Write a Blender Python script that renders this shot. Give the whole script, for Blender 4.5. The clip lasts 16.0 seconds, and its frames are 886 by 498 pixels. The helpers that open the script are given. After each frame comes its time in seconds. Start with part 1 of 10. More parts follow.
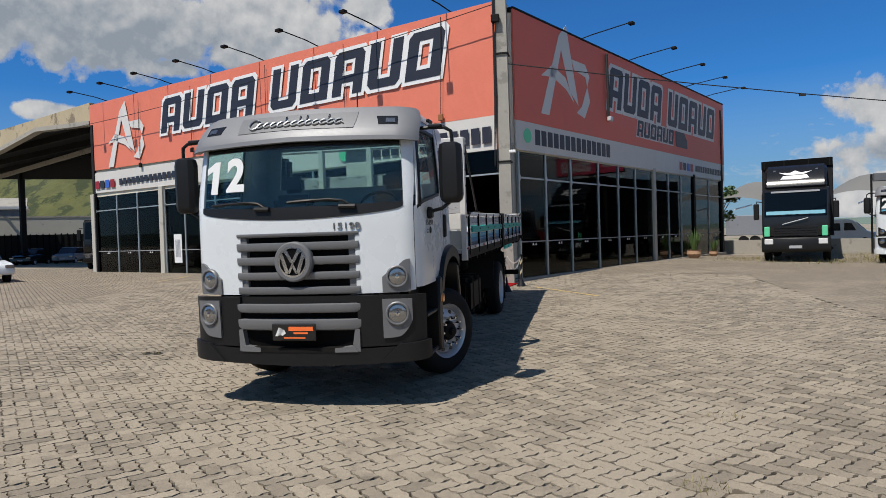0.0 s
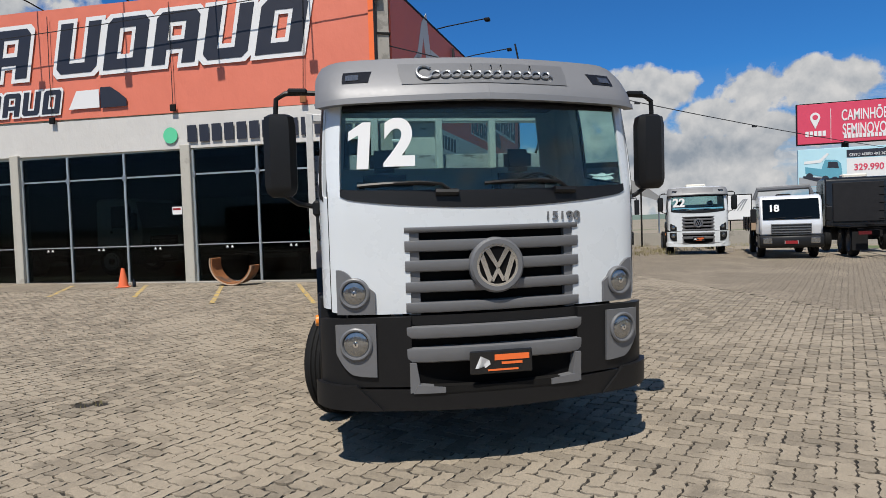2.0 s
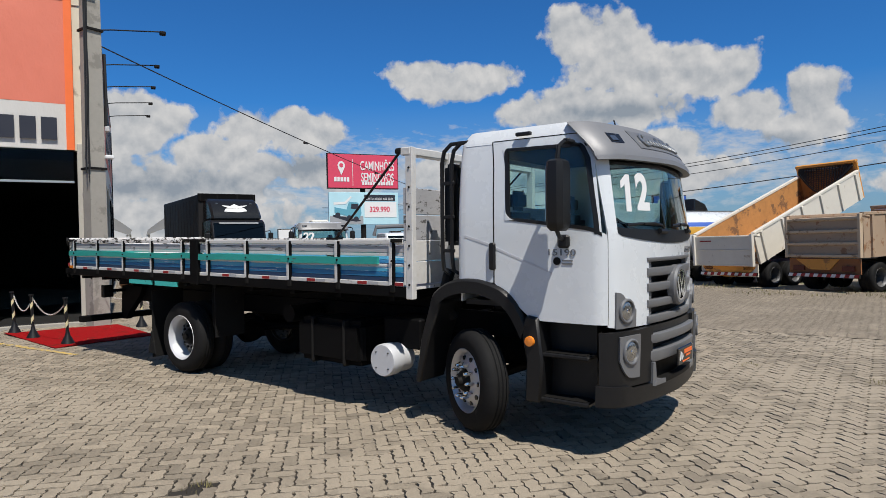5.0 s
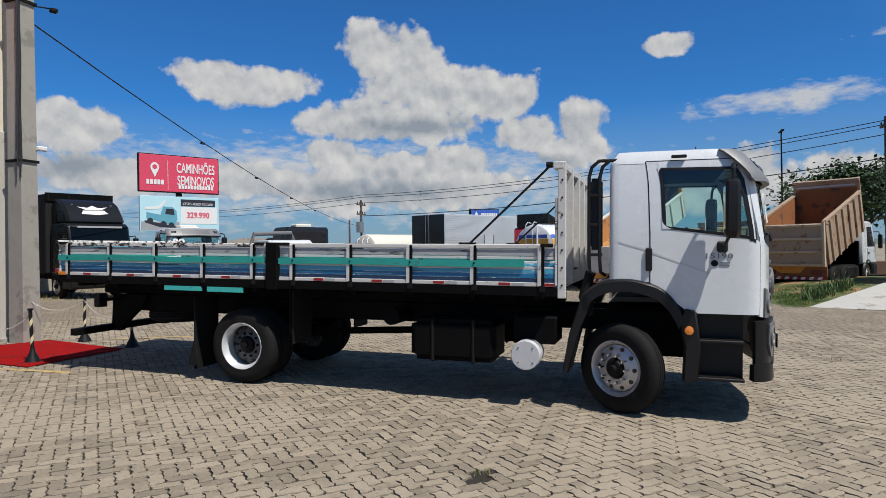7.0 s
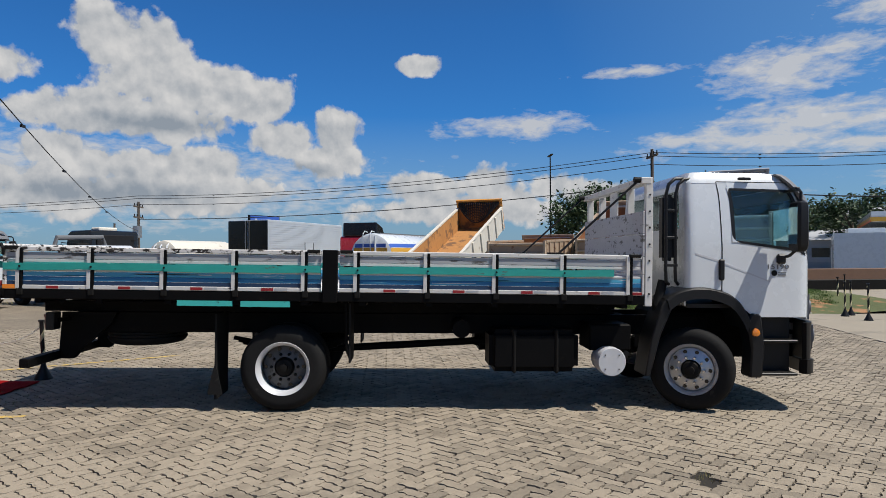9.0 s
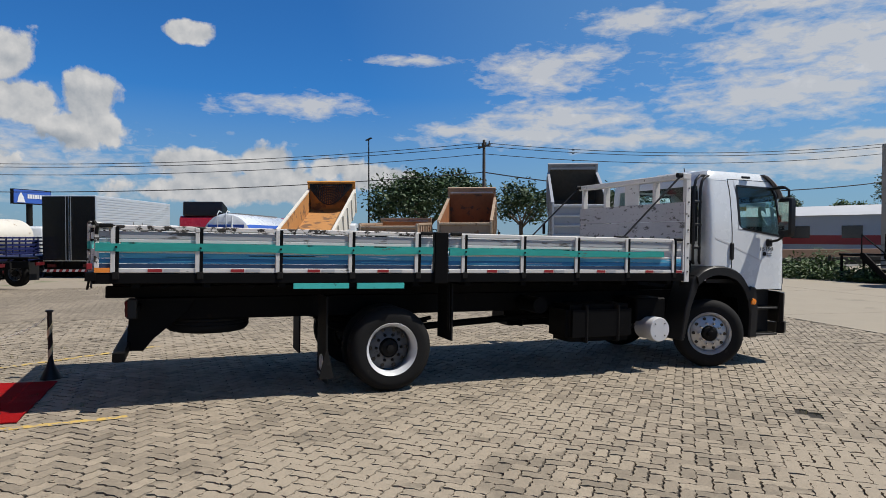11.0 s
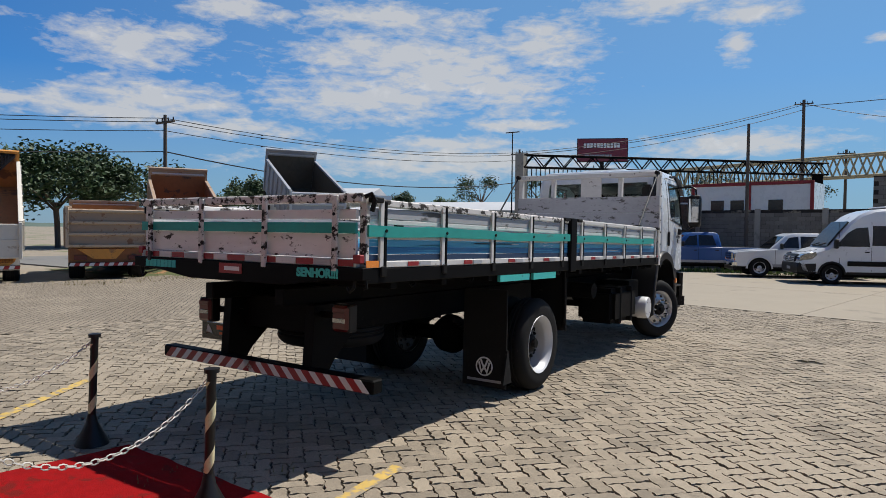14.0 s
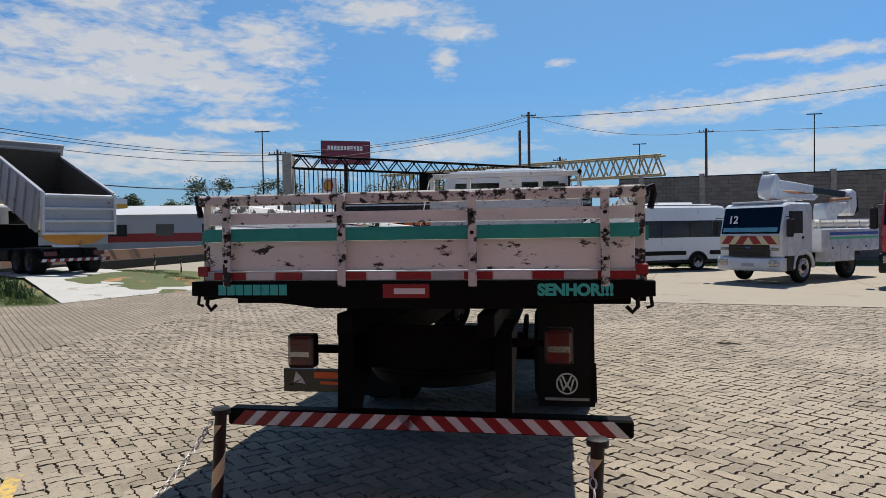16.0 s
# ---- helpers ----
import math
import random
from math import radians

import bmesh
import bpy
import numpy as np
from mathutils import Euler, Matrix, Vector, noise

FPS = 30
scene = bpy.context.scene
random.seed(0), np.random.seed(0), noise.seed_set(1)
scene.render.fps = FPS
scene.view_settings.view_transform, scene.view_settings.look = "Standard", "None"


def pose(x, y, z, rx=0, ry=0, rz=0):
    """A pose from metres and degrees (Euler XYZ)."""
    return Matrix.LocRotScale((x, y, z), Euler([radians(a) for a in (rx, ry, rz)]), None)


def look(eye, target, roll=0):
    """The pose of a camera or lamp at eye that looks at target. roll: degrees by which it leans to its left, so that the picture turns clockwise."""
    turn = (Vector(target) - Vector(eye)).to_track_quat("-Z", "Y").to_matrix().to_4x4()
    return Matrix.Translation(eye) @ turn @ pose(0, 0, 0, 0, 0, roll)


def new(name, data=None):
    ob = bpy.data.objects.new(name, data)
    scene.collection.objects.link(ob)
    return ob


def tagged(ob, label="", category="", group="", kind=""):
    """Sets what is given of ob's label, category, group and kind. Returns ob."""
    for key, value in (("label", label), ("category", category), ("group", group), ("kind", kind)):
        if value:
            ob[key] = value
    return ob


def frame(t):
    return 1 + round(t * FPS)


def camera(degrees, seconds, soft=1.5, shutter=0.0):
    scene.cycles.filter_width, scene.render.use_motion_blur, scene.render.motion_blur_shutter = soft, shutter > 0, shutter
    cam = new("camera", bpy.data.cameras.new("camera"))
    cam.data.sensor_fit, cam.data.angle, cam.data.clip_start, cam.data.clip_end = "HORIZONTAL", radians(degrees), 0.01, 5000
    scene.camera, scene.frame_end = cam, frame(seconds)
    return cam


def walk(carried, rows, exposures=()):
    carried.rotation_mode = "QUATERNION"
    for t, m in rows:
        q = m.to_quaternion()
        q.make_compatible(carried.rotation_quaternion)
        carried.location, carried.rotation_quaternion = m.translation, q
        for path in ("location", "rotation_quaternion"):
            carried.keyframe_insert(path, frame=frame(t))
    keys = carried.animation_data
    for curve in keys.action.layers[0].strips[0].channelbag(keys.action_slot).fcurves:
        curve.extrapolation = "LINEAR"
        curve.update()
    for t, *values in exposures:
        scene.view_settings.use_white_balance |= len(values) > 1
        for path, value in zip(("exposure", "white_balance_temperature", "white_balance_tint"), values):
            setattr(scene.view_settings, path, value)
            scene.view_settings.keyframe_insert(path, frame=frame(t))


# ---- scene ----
cam = camera(68.9, 16.0, soft=0.6)
METRES, EYE, TILT, LEAN, TURN = 31.5, 1.66, 1.0, 0.0, 12.0
ROWS = [
    (0.0, 0.0, 0.0, 0.0, -0.07, -2.16, 1.79),
    (0.5, -0.0319, 0.0148, 0.0004, -3.94, -3.0, 1.86),
    (1.0, -0.0621, 0.0308, 0.0008, -9.03, -3.64, 1.74),
    (1.5, -0.0887, 0.0508, 0.0011, -15.65, -3.54, 1.68),
    (2.0, -0.1124, 0.0701, 0.0015, -22.88, -3.06, 1.5),
    (2.5, -0.1366, 0.0878, 0.0018, -31.61, -3.27, 1.49),
    (3.0, -0.1611, 0.1052, 0.0032, -39.08, -3.05, 1.47),
    (3.5, -0.1836, 0.1239, 0.0032, -46.69, -2.6, 1.03),
    (4.0, -0.2089, 0.1411, 0.0041, -54.51, -1.76, 0.72),
    (6.5, -0.3033, 0.2615, 0.0039, -78.02, -0.58, -0.03),
    (7.0, -0.3077, 0.2937, 0.0033, -83.35, -0.13, -0.12),
    (7.5, -0.3064, 0.3268, 0.0029, -88.42, 0.05, -0.21),
    (8.0, -0.2992, 0.3579, 0.0033, -94.74, 0.3, -0.29),
    (8.5, -0.2921, 0.3888, 0.002, -99.78, 0.8, -0.52),
    (9.0, -0.2903, 0.418, 0.0028, -104.86, 0.78, -0.59),
    (11.5, -0.2352, 0.5634, 0.0006, -129.86, 0.2, -1.03),
    (12.0, -0.2108, 0.5865, -0.0002, -135.65, 1.19, -1.07),
    (12.5, -0.1838, 0.6044, -0.0003, -139.91, 0.55, -1.06),
    (13.0, -0.1531, 0.6198, -0.0019, -146.46, -0.05, -1.1),
    (13.5, -0.1203, 0.633, -0.002, -151.31, -0.49, -1.03),
    (14.0, -0.0881, 0.6386, -0.0035, -158.75, -0.82, -0.98),
    (14.5, -0.057, 0.6387, -0.0038, -165.35, -1.59, -0.75),
    (15.0, -0.0247, 0.6346, -0.0036, -170.79, -1.51, 0.15),
    (15.5, 0.0016, 0.6288, -0.003, -176.34, -0.75, 0.96),
    (16.0, 0.0186, 0.6229, -0.0029, -182.45, -0.6, 0.97),
]
walk(cam, [(t, pose(2.71, -5.82, EYE, TILT, LEAN, TURN) @ pose(METRES * x, METRES * y, METRES * z, 90 + pitch, roll, yaw)) for t, x, y, z, yaw, pitch, roll in ROWS], [(0.0, 0.05, 6800, 10), (13.0, 0.05, 6800, 10), (16.0, 0.21, 6800, 10)])

# ---- sky, sun ----
SUN_TO = Vector((-0.277, -0.523, 1.0)).normalized()
elev = math.asin(SUN_TO.z)
world = bpy.data.worlds.new("sky")
scene.world = world
world.use_nodes = True
wn, wl = world.node_tree.nodes, world.node_tree.links
wn.clear()
w_out = wn.new("ShaderNodeOutputWorld")
w_bg = wn.new("ShaderNodeBackground")
w_sky = wn.new("ShaderNodeTexSky")
w_sky.sky_type, w_sky.sun_disc = "NISHITA", False
w_sky.sun_elevation, w_sky.sun_rotation = elev, math.atan2(SUN_TO.x, SUN_TO.y)
w_sky.altitude, w_sky.air_density, w_sky.dust_density, w_sky.ozone_density = 700, 1.0, 0.5, 3.0
SKY_STRENGTH = 0.087
w_bg.inputs[1].default_value = SKY_STRENGTH


def wmath(op, a, b=None, c=None, clamp=False):
    n = wn.new("ShaderNodeMath")
    n.operation, n.use_clamp = op, clamp
    for i, v in enumerate((a, b, c)):
        if v is None:
            continue
        if isinstance(v, (int, float)):
            n.inputs[i].default_value = v
        else:
            wl.new(v, n.inputs[i])
    return n.outputs[0]


def wnoise(vec, scale, detail, rough, distort=0.0):
    n = wn.new("ShaderNodeTexNoise")
    n.inputs["Scale"].default_value, n.inputs["Detail"].default_value = scale, detail
    n.inputs["Roughness"].default_value, n.inputs["Distortion"].default_value = rough, distort
    wl.new(vec, n.inputs["Vector"])
    return n.outputs["Fac"]


w_co = wn.new("ShaderNodeTexCoord")
w_sep = wn.new("ShaderNodeSeparateXYZ")
wl.new(w_co.outputs["Generated"], w_sep.inputs[0])


def sky_dir(yaw, el):
    """A direction from its yaw to the left of +y and its elevation, in degrees."""
    a, e = radians(yaw), radians(el)
    return Vector((-math.sin(a) * math.cos(e), math.cos(a) * math.cos(e), math.sin(e)))


def nearest_bank(vec, banks):
    """1 at the middle of a bank of cloud, 0 at its rim, falling below away from it: yaw, elevation, half width, half height."""
    near = None
    for i, (yaw, el, width, height) in enumerate(banks):
        if i and i % 8 == 0:
            # every few banks wait for those before, which keeps the shader small
            wait = wn.new("ShaderNodeVectorMath")
            wait.operation = "MULTIPLY_ADD"
            wait.inputs[1].default_value = (1e-9, 1e-9, 1e-9)
            wl.new(near, wait.inputs[0]), wl.new(vec, wait.inputs[2])
            vec = wait.outputs[0]
        d = sky_dir(yaw, el)
        side = Vector((math.cos(radians(yaw)), math.sin(radians(yaw)), 0))
        mp = wn.new("ShaderNodeMapping")
        mp.vector_type = "TEXTURE"
        mp.inputs["Location"].default_value = d
        mp.inputs["Rotation"].default_value = Matrix((side, side.cross(d), -d)).transposed().to_euler()
        mp.inputs["Scale"].default_value = (width, height, 0.7)
        wl.new(vec, mp.inputs["Vector"])
        ln = wn.new("ShaderNodeVectorMath")
        ln.operation = "LENGTH"
        wl.new(mp.outputs[0], ln.inputs[0])
        near = ln.outputs["Value"] if near is None else wmath("MINIMUM", near, ln.outputs["Value"])
    return wmath("MAXIMUM", wmath("SUBTRACT", 1.0, near), -1.3)


def lumps(vec, scale):
    n = wn.new("ShaderNodeTexVoronoi")
    n.feature = "SMOOTH_F1"
    n.inputs["Scale"].default_value, n.inputs["Smoothness"].default_value = scale, 0.35
    wl.new(vec, n.inputs["Vector"])
    return wmath("SUBTRACT", 0.42, n.outputs["Distance"])


# cumulus: heaped banks with billowing edges; cirrocumulus: a thin broken sheet
HEAPS_NORTH = [(40.3, 17.3, 0.248, 0.062), (26.7, 17.2, 0.137, 0.064), (34.0, 14.1, 0.033, 0.014), (18.2, 19.3, 0.041, 0.023), (43.0, 10.3, 0.035, 0.011), (-28.4, 10.3, 0.071, 0.032), (-26.5, 8.8, 0.059, 0.028), (-22.2, 8.5, 0.047, 0.033), (-34.1, 7.7, 0.063, 0.031), (-36.9, 9.9, 0.05, 0.03), (-37.3, 6.5, 0.043, 0.027), (-26.3, 5.4, 0.132, 0.04), (-33.5, 5.0, 0.113, 0.038), (-29.2, 2.5, 0.212, 0.035)]
HEAPS_EAST = [(-51.6, 14.6, 0.049, 0.021), (-54.3, 13.5, 0.065, 0.02), (-57.6, 14.1, 0.049, 0.023), (-65.7, 17.1, 0.042, 0.035), (-68.9, 16.4, 0.05, 0.038), (-71.4, 13.6, 0.102, 0.038), (-76.4, 13.0, 0.047, 0.032), (-66.8, 11.2, 0.128, 0.03), (-61.8, 8.3, 0.044, 0.022), (-64.3, 7.1, 0.065, 0.031), (-68.3, 7.1, 0.043, 0.024), (-41.7, 9.7, 0.06, 0.03), (-40.2, 10.7, 0.033, 0.018), (-44.0, 6.2, 0.085, 0.027), (-72.8, 7.5, 0.05, 0.023), (-79.3, 9.8, 0.051, 0.027), (-83.4, 10.3, 0.035, 0.032), (-82.7, 8.4, 0.053, 0.025), (-67.2, 5.3, 0.191, 0.033), (-55.1, 6.0, 0.125, 0.027), (-90.5, 16.4, 0.036, 0.014), (-102.8, 6.0, 0.03, 0.015), (-99.2, 4.7, 0.031, 0.017)]
HEAPS_SOUTH = [(-96.7, 6.3, 0.035, 0.022), (-102.9, 5.9, 0.036, 0.026), (-91.2, 5.8, 0.061, 0.021), (-97.9, 4.7, 0.045, 0.029), (-94.9, 3.9, 0.161, 0.022), (-106.7, 5.0, 0.068, 0.019)]
SHEET_EAST = [(-99.7, 11.2, 0.096, 0.017), (-109.8, 15.2, 0.073, 0.007), (-119.3, 9.0, 0.155, 0.019), (-121.1, 14.1, 0.085, 0.032), (-125.0, 15.3, 0.05, 0.015), (-128.9, 17.7, 0.073, 0.02), (-122.6, 10.2, 0.12, 0.029), (-128.5, 8.2, 0.111, 0.015), (-113.1, 9.2, 0.06, 0.012), (-63, 6.0, 0.42, 0.055), (-34, 4.5, 0.26, 0.05), (-140.0, 11.2, 0.159, 0.04), (-142.9, 14.8, 0.161, 0.047), (-148.0, 13.4, 0.125, 0.059), (-142.0, 17.9, 0.136, 0.021), (-146.9, 7.5, 0.114, 0.012)]
SHEET_SOUTH = [(-145.8, 13.6, 0.169, 0.065), (-151.3, 12.3, 0.112, 0.04), (-155.5, 15.6, 0.073, 0.04), (-165.6, 18.6, 0.098, 0.025), (-171.5, 17.0, 0.051, 0.02), (-170.8, 14.8, 0.018, 0.022), (179.2, 14.1, 0.022, 0.007), (162.0, 13.1, 0.06, 0.006), (157.9, 12.9, 0.065, 0.01), (174.0, 9.1, 0.091, 0.015), (167.3, 9.7, 0.095, 0.019), (161.2, 10.2, 0.098, 0.021), (156.8, 10.6, 0.068, 0.019), (158.2, 6.1, 0.118, 0.019), (163.2, 4.8, 0.164, 0.016), (-153.0, 9.1, 0.066, 0.009), (-147.2, 6.0, 0.263, 0.026), (-171.4, 7.1, 0.138, 0.017)]


def shifted(vec, by):
    n = wn.new("ShaderNodeVectorMath")
    n.operation = "ADD"
    n.inputs[1].default_value = by
    wl.new(vec, n.inputs[0])
    return n.outputs[0]


def heap_lumps(vec):
    """The billows of cumulus, about 0."""
    broad, fine = wnoise(vec, 11.0, 6, 0.58, 0.2), wnoise(vec, 46.0, 5, 0.6, 0.1)
    rough = wmath("ADD", wmath("MULTIPLY", wmath("SUBTRACT", broad, 0.5), 1.5), wmath("MULTIPLY", wmath("SUBTRACT", fine, 0.5), 0.75))
    puffs = wmath("ADD", wmath("MULTIPLY", lumps(vec, 22.0), 0.60), wmath("MULTIPLY", lumps(vec, 58.0), 0.22))
    return wmath("ADD", rough, puffs)


w_vec = w_co.outputs["Generated"]
billow = heap_lumps(w_vec)
mass = wmath("ADD", wmath("MULTIPLY", nearest_bank(w_vec, HEAPS_NORTH + HEAPS_EAST + HEAPS_SOUTH), 0.85), billow)
above = heap_lumps(shifted(w_vec, (-0.003, -0.005, 0.013)))
cumulus = wmath("MULTIPLY", wmath("ADD", mass, 0.24), 4.0, clamp=True)
w_map2 = wn.new("ShaderNodeMapping")
w_map2.inputs["Scale"].default_value = (1, 1, 3.0)
wl.new(w_vec, w_map2.inputs["Vector"])
streak = wnoise(w_map2.outputs[0], 15.0, 7, 0.62, 0.5)
puff = wnoise(w_map2.outputs[0], 34.0, 5, 0.6, 0.3)
broken = wmath("ADD", wmath("MULTIPLY", wmath("SUBTRACT", streak, 0.5), 2.0), wmath("MULTIPLY", wmath("SUBTRACT", puff, 0.5), 1.9))
thin = wmath("ADD", wmath("MULTIPLY", nearest_bank(w_vec, SHEET_EAST + SHEET_SOUTH), 0.95), broken)
cirrus = wmath("MULTIPLY", wmath("MULTIPLY", wmath("ADD", thin, 0.20), 1.15, clamp=True), 0.86)
cover = wmath("MAXIMUM", cumulus, cirrus)

# cloud colour: bright where it thins upwards to the sun, grey towards flat bases
# their shaded undersides lie in wide flat bands
BASES = [(40, 15.5, 0.36, 0.09), (-29.5, 5.2, 0.22, 0.028), (-41.5, 6.8, 0.08, 0.022), (-54.5, 11.6, 0.10, 0.016), (-68.5, 10.6, 0.15, 0.022), (-80.5, 7.2, 0.07, 0.018), (-64.5, 5.0, 0.20, 0.024)]
under = wmath("MULTIPLY", nearest_bank(w_vec, BASES), 0.75, clamp=True)
shade = wmath("SUBTRACT", wmath("ADD", wmath("MULTIPLY", wmath("SUBTRACT", billow, above), 0.95), 0.66), under, clamp=True)
ramp = wn.new("ShaderNodeMixRGB")
ramp.inputs[1].default_value, ramp.inputs[2].default_value = (2.9, 3.45, 4.2, 1), (6.9, 7.05, 7.3, 1)
wl.new(wmath("MAXIMUM", shade, wmath("MULTIPLY", wmath("SUBTRACT", 1.0, cumulus), 0.8)), ramp.inputs[0])
tint = wn.new("ShaderNodeMixRGB")
tint.blend_type = "MULTIPLY"
tint.inputs[0].default_value = 1.0
deep = wn.new("ShaderNodeMixRGB")
deep.inputs[1].default_value, deep.inputs[2].default_value = (0.205, 0.72, 1.27, 1), (0.40, 0.60, 0.84, 1)
wl.new(wmath("DIVIDE", wmath("SUBTRACT", w_sep.outputs[2], 0.34), 0.30, clamp=True), deep.inputs[0])
wl.new(deep.outputs[0], tint.inputs[2])
wl.new(w_sky.outputs[0], tint.inputs[1])
w_mix = wn.new("ShaderNodeMixRGB")
wl.new(cover, w_mix.inputs[0])
haze = wn.new("ShaderNodeMixRGB")
wl.new(wmath("MULTIPLY", wmath("SUBTRACT", 1.0, wmath("DIVIDE", w_sep.outputs[2], 0.21), clamp=True), 0.9), haze.inputs[0])
haze.inputs[2].default_value = (2.6, 3.8, 5.0, 1)
wl.new(tint.outputs[0], haze.inputs[1])
# the air is paler below the sun
glow = wn.new("ShaderNodeVectorMath")
glow.operation = "DOT_PRODUCT"
glow.inputs[1].default_value = sky_dir(178, 26)
wl.new(w_vec, glow.inputs[0])
pale = wn.new("ShaderNodeMixRGB")
wl.new(wmath("MULTIPLY", wmath("DIVIDE", wmath("SUBTRACT", glow.outputs["Value"], 0.30), 0.70, clamp=True), 0.50), pale.inputs[0])
pale.inputs[2].default_value = (2.7, 5.0, 7.1, 1)
wl.new(haze.outputs[0], pale.inputs[1])
wl.new(pale.outputs[0], w_mix.inputs[1])
wl.new(ramp.outputs[0], w_mix.inputs[2])
wl.new(w_mix.outputs[0], w_bg.inputs[0])
wl.new(w_bg.outputs[0], w_out.inputs[0])

sun = new("sun", bpy.data.lights.new("sun", "SUN"))
sun.data.energy, sun.data.angle, sun.data.color = 5.0, radians(0.55), (1.0, 0.972, 0.925)
sun.matrix_world = look(SUN_TO * 60, (0, 0, 0))


# ---- materials ----
def material(name, color, rough=0.6, metal=0.0, vary=0.12, scale=8.0, bump=0.0, stain=None, stain_at=0.62, stain_scale=1.5, per=0.0, coat=0.0, spec=0.5, stretch=(1, 1, 1), object_space=False):
    """A surface with grain and broad variation; stain: a second colour in ragged patches; per: variation from piece to piece."""
    m = bpy.data.materials.new(name)
    m.use_nodes = True
    n, l = m.node_tree.nodes, m.node_tree.links
    bsdf = n["Principled BSDF"]
    co = n.new("ShaderNodeTexCoord")
    mp = n.new("ShaderNodeMapping")
    mp.inputs["Scale"].default_value = stretch
    if object_space:
        l.new(co.outputs["Object"], mp.inputs["Vector"])
    else:
        g = n.new("ShaderNodeNewGeometry")
        l.new(g.outputs["Position"], mp.inputs["Vector"])

    def noise_of(s, d=6, r=0.6):
        t = n.new("ShaderNodeTexNoise")
        t.inputs["Scale"].default_value, t.inputs["Detail"].default_value, t.inputs["Roughness"].default_value = s, d, r
        l.new(mp.outputs[0], t.inputs["Vector"])
        return t.outputs["Fac"]

    grain, broad = noise_of(scale), noise_of(scale * 0.13, 4)
    add = n.new("ShaderNodeMath")
    add.operation = "ADD"
    l.new(grain, add.inputs[0]), l.new(broad, add.inputs[1])
    value = add.outputs[0]
    base = 1.0
    if per:
        info = n.new("ShaderNodeObjectInfo")
        isl = n.new("ShaderNodeNewGeometry")
        both = n.new("ShaderNodeMath")
        both.operation = "ADD"
        l.new(info.outputs["Random"], both.inputs[0]), l.new(isl.outputs["Random Per Island"], both.inputs[1])
        fr = n.new("ShaderNodeMath")
        fr.operation = "FRACT"
        l.new(both.outputs[0], fr.inputs[0])
        mm = n.new("ShaderNodeMath")
        mm.operation, mm.inputs[1].default_value = "MULTIPLY_ADD", per / max(vary, 1e-3)
        l.new(fr.outputs[0], mm.inputs[0]), l.new(value, mm.inputs[2])
        value, base = mm.outputs[0], 1.0 + 0.5 * per / max(vary, 1e-3)
    br = n.new("ShaderNodeMath")
    br.operation, br.inputs[1].default_value, br.inputs[2].default_value = "MULTIPLY_ADD", vary * 2, 1.0 - vary * 2 * base
    l.new(value, br.inputs[0])
    mul = n.new("ShaderNodeMixRGB")
    mul.blend_type = "MULTIPLY"
    mul.inputs[0].default_value, mul.inputs[1].default_value = 1.0, (*color, 1)
    l.new(br.outputs[0], mul.inputs[2])
    col = mul.outputs[0]
    if stain:
        st = noise_of(stain_scale, 8, 0.65)
        rp = n.new("ShaderNodeMapRange")
        rp.inputs["From Min"].default_value, rp.inputs["From Max"].default_value = stain_at, stain_at + 0.05
        l.new(st, rp.inputs["Value"])
        mx = n.new("ShaderNodeMixRGB")
        mx.inputs[2].default_value = (*stain, 1)
        l.new(rp.outputs[0], mx.inputs[0]), l.new(col, mx.inputs[1])
        col = mx.outputs[0]
    l.new(col, bsdf.inputs["Base Color"])
    rg = n.new("ShaderNodeMath")
    rg.operation, rg.use_clamp, rg.inputs[1].default_value, rg.inputs[2].default_value = "MULTIPLY_ADD", True, 0.16, rough - 0.08
    l.new(grain, rg.inputs[0]), l.new(rg.outputs[0], bsdf.inputs["Roughness"])
    bsdf.inputs["Metallic"].default_value = metal
    bsdf.inputs["Coat Weight"].default_value = coat
    bsdf.inputs["Coat Roughness"].default_value = 0.06
    bsdf.inputs["Specular IOR Level"].default_value = spec
    if bump:
        b = n.new("ShaderNodeBump")
        b.inputs["Strength"].default_value, b.inputs["Distance"].default_value = 0.6, bump
        l.new(grain, b.inputs["Height"]), l.new(b.outputs[0], bsdf.inputs["Normal"])
    return m


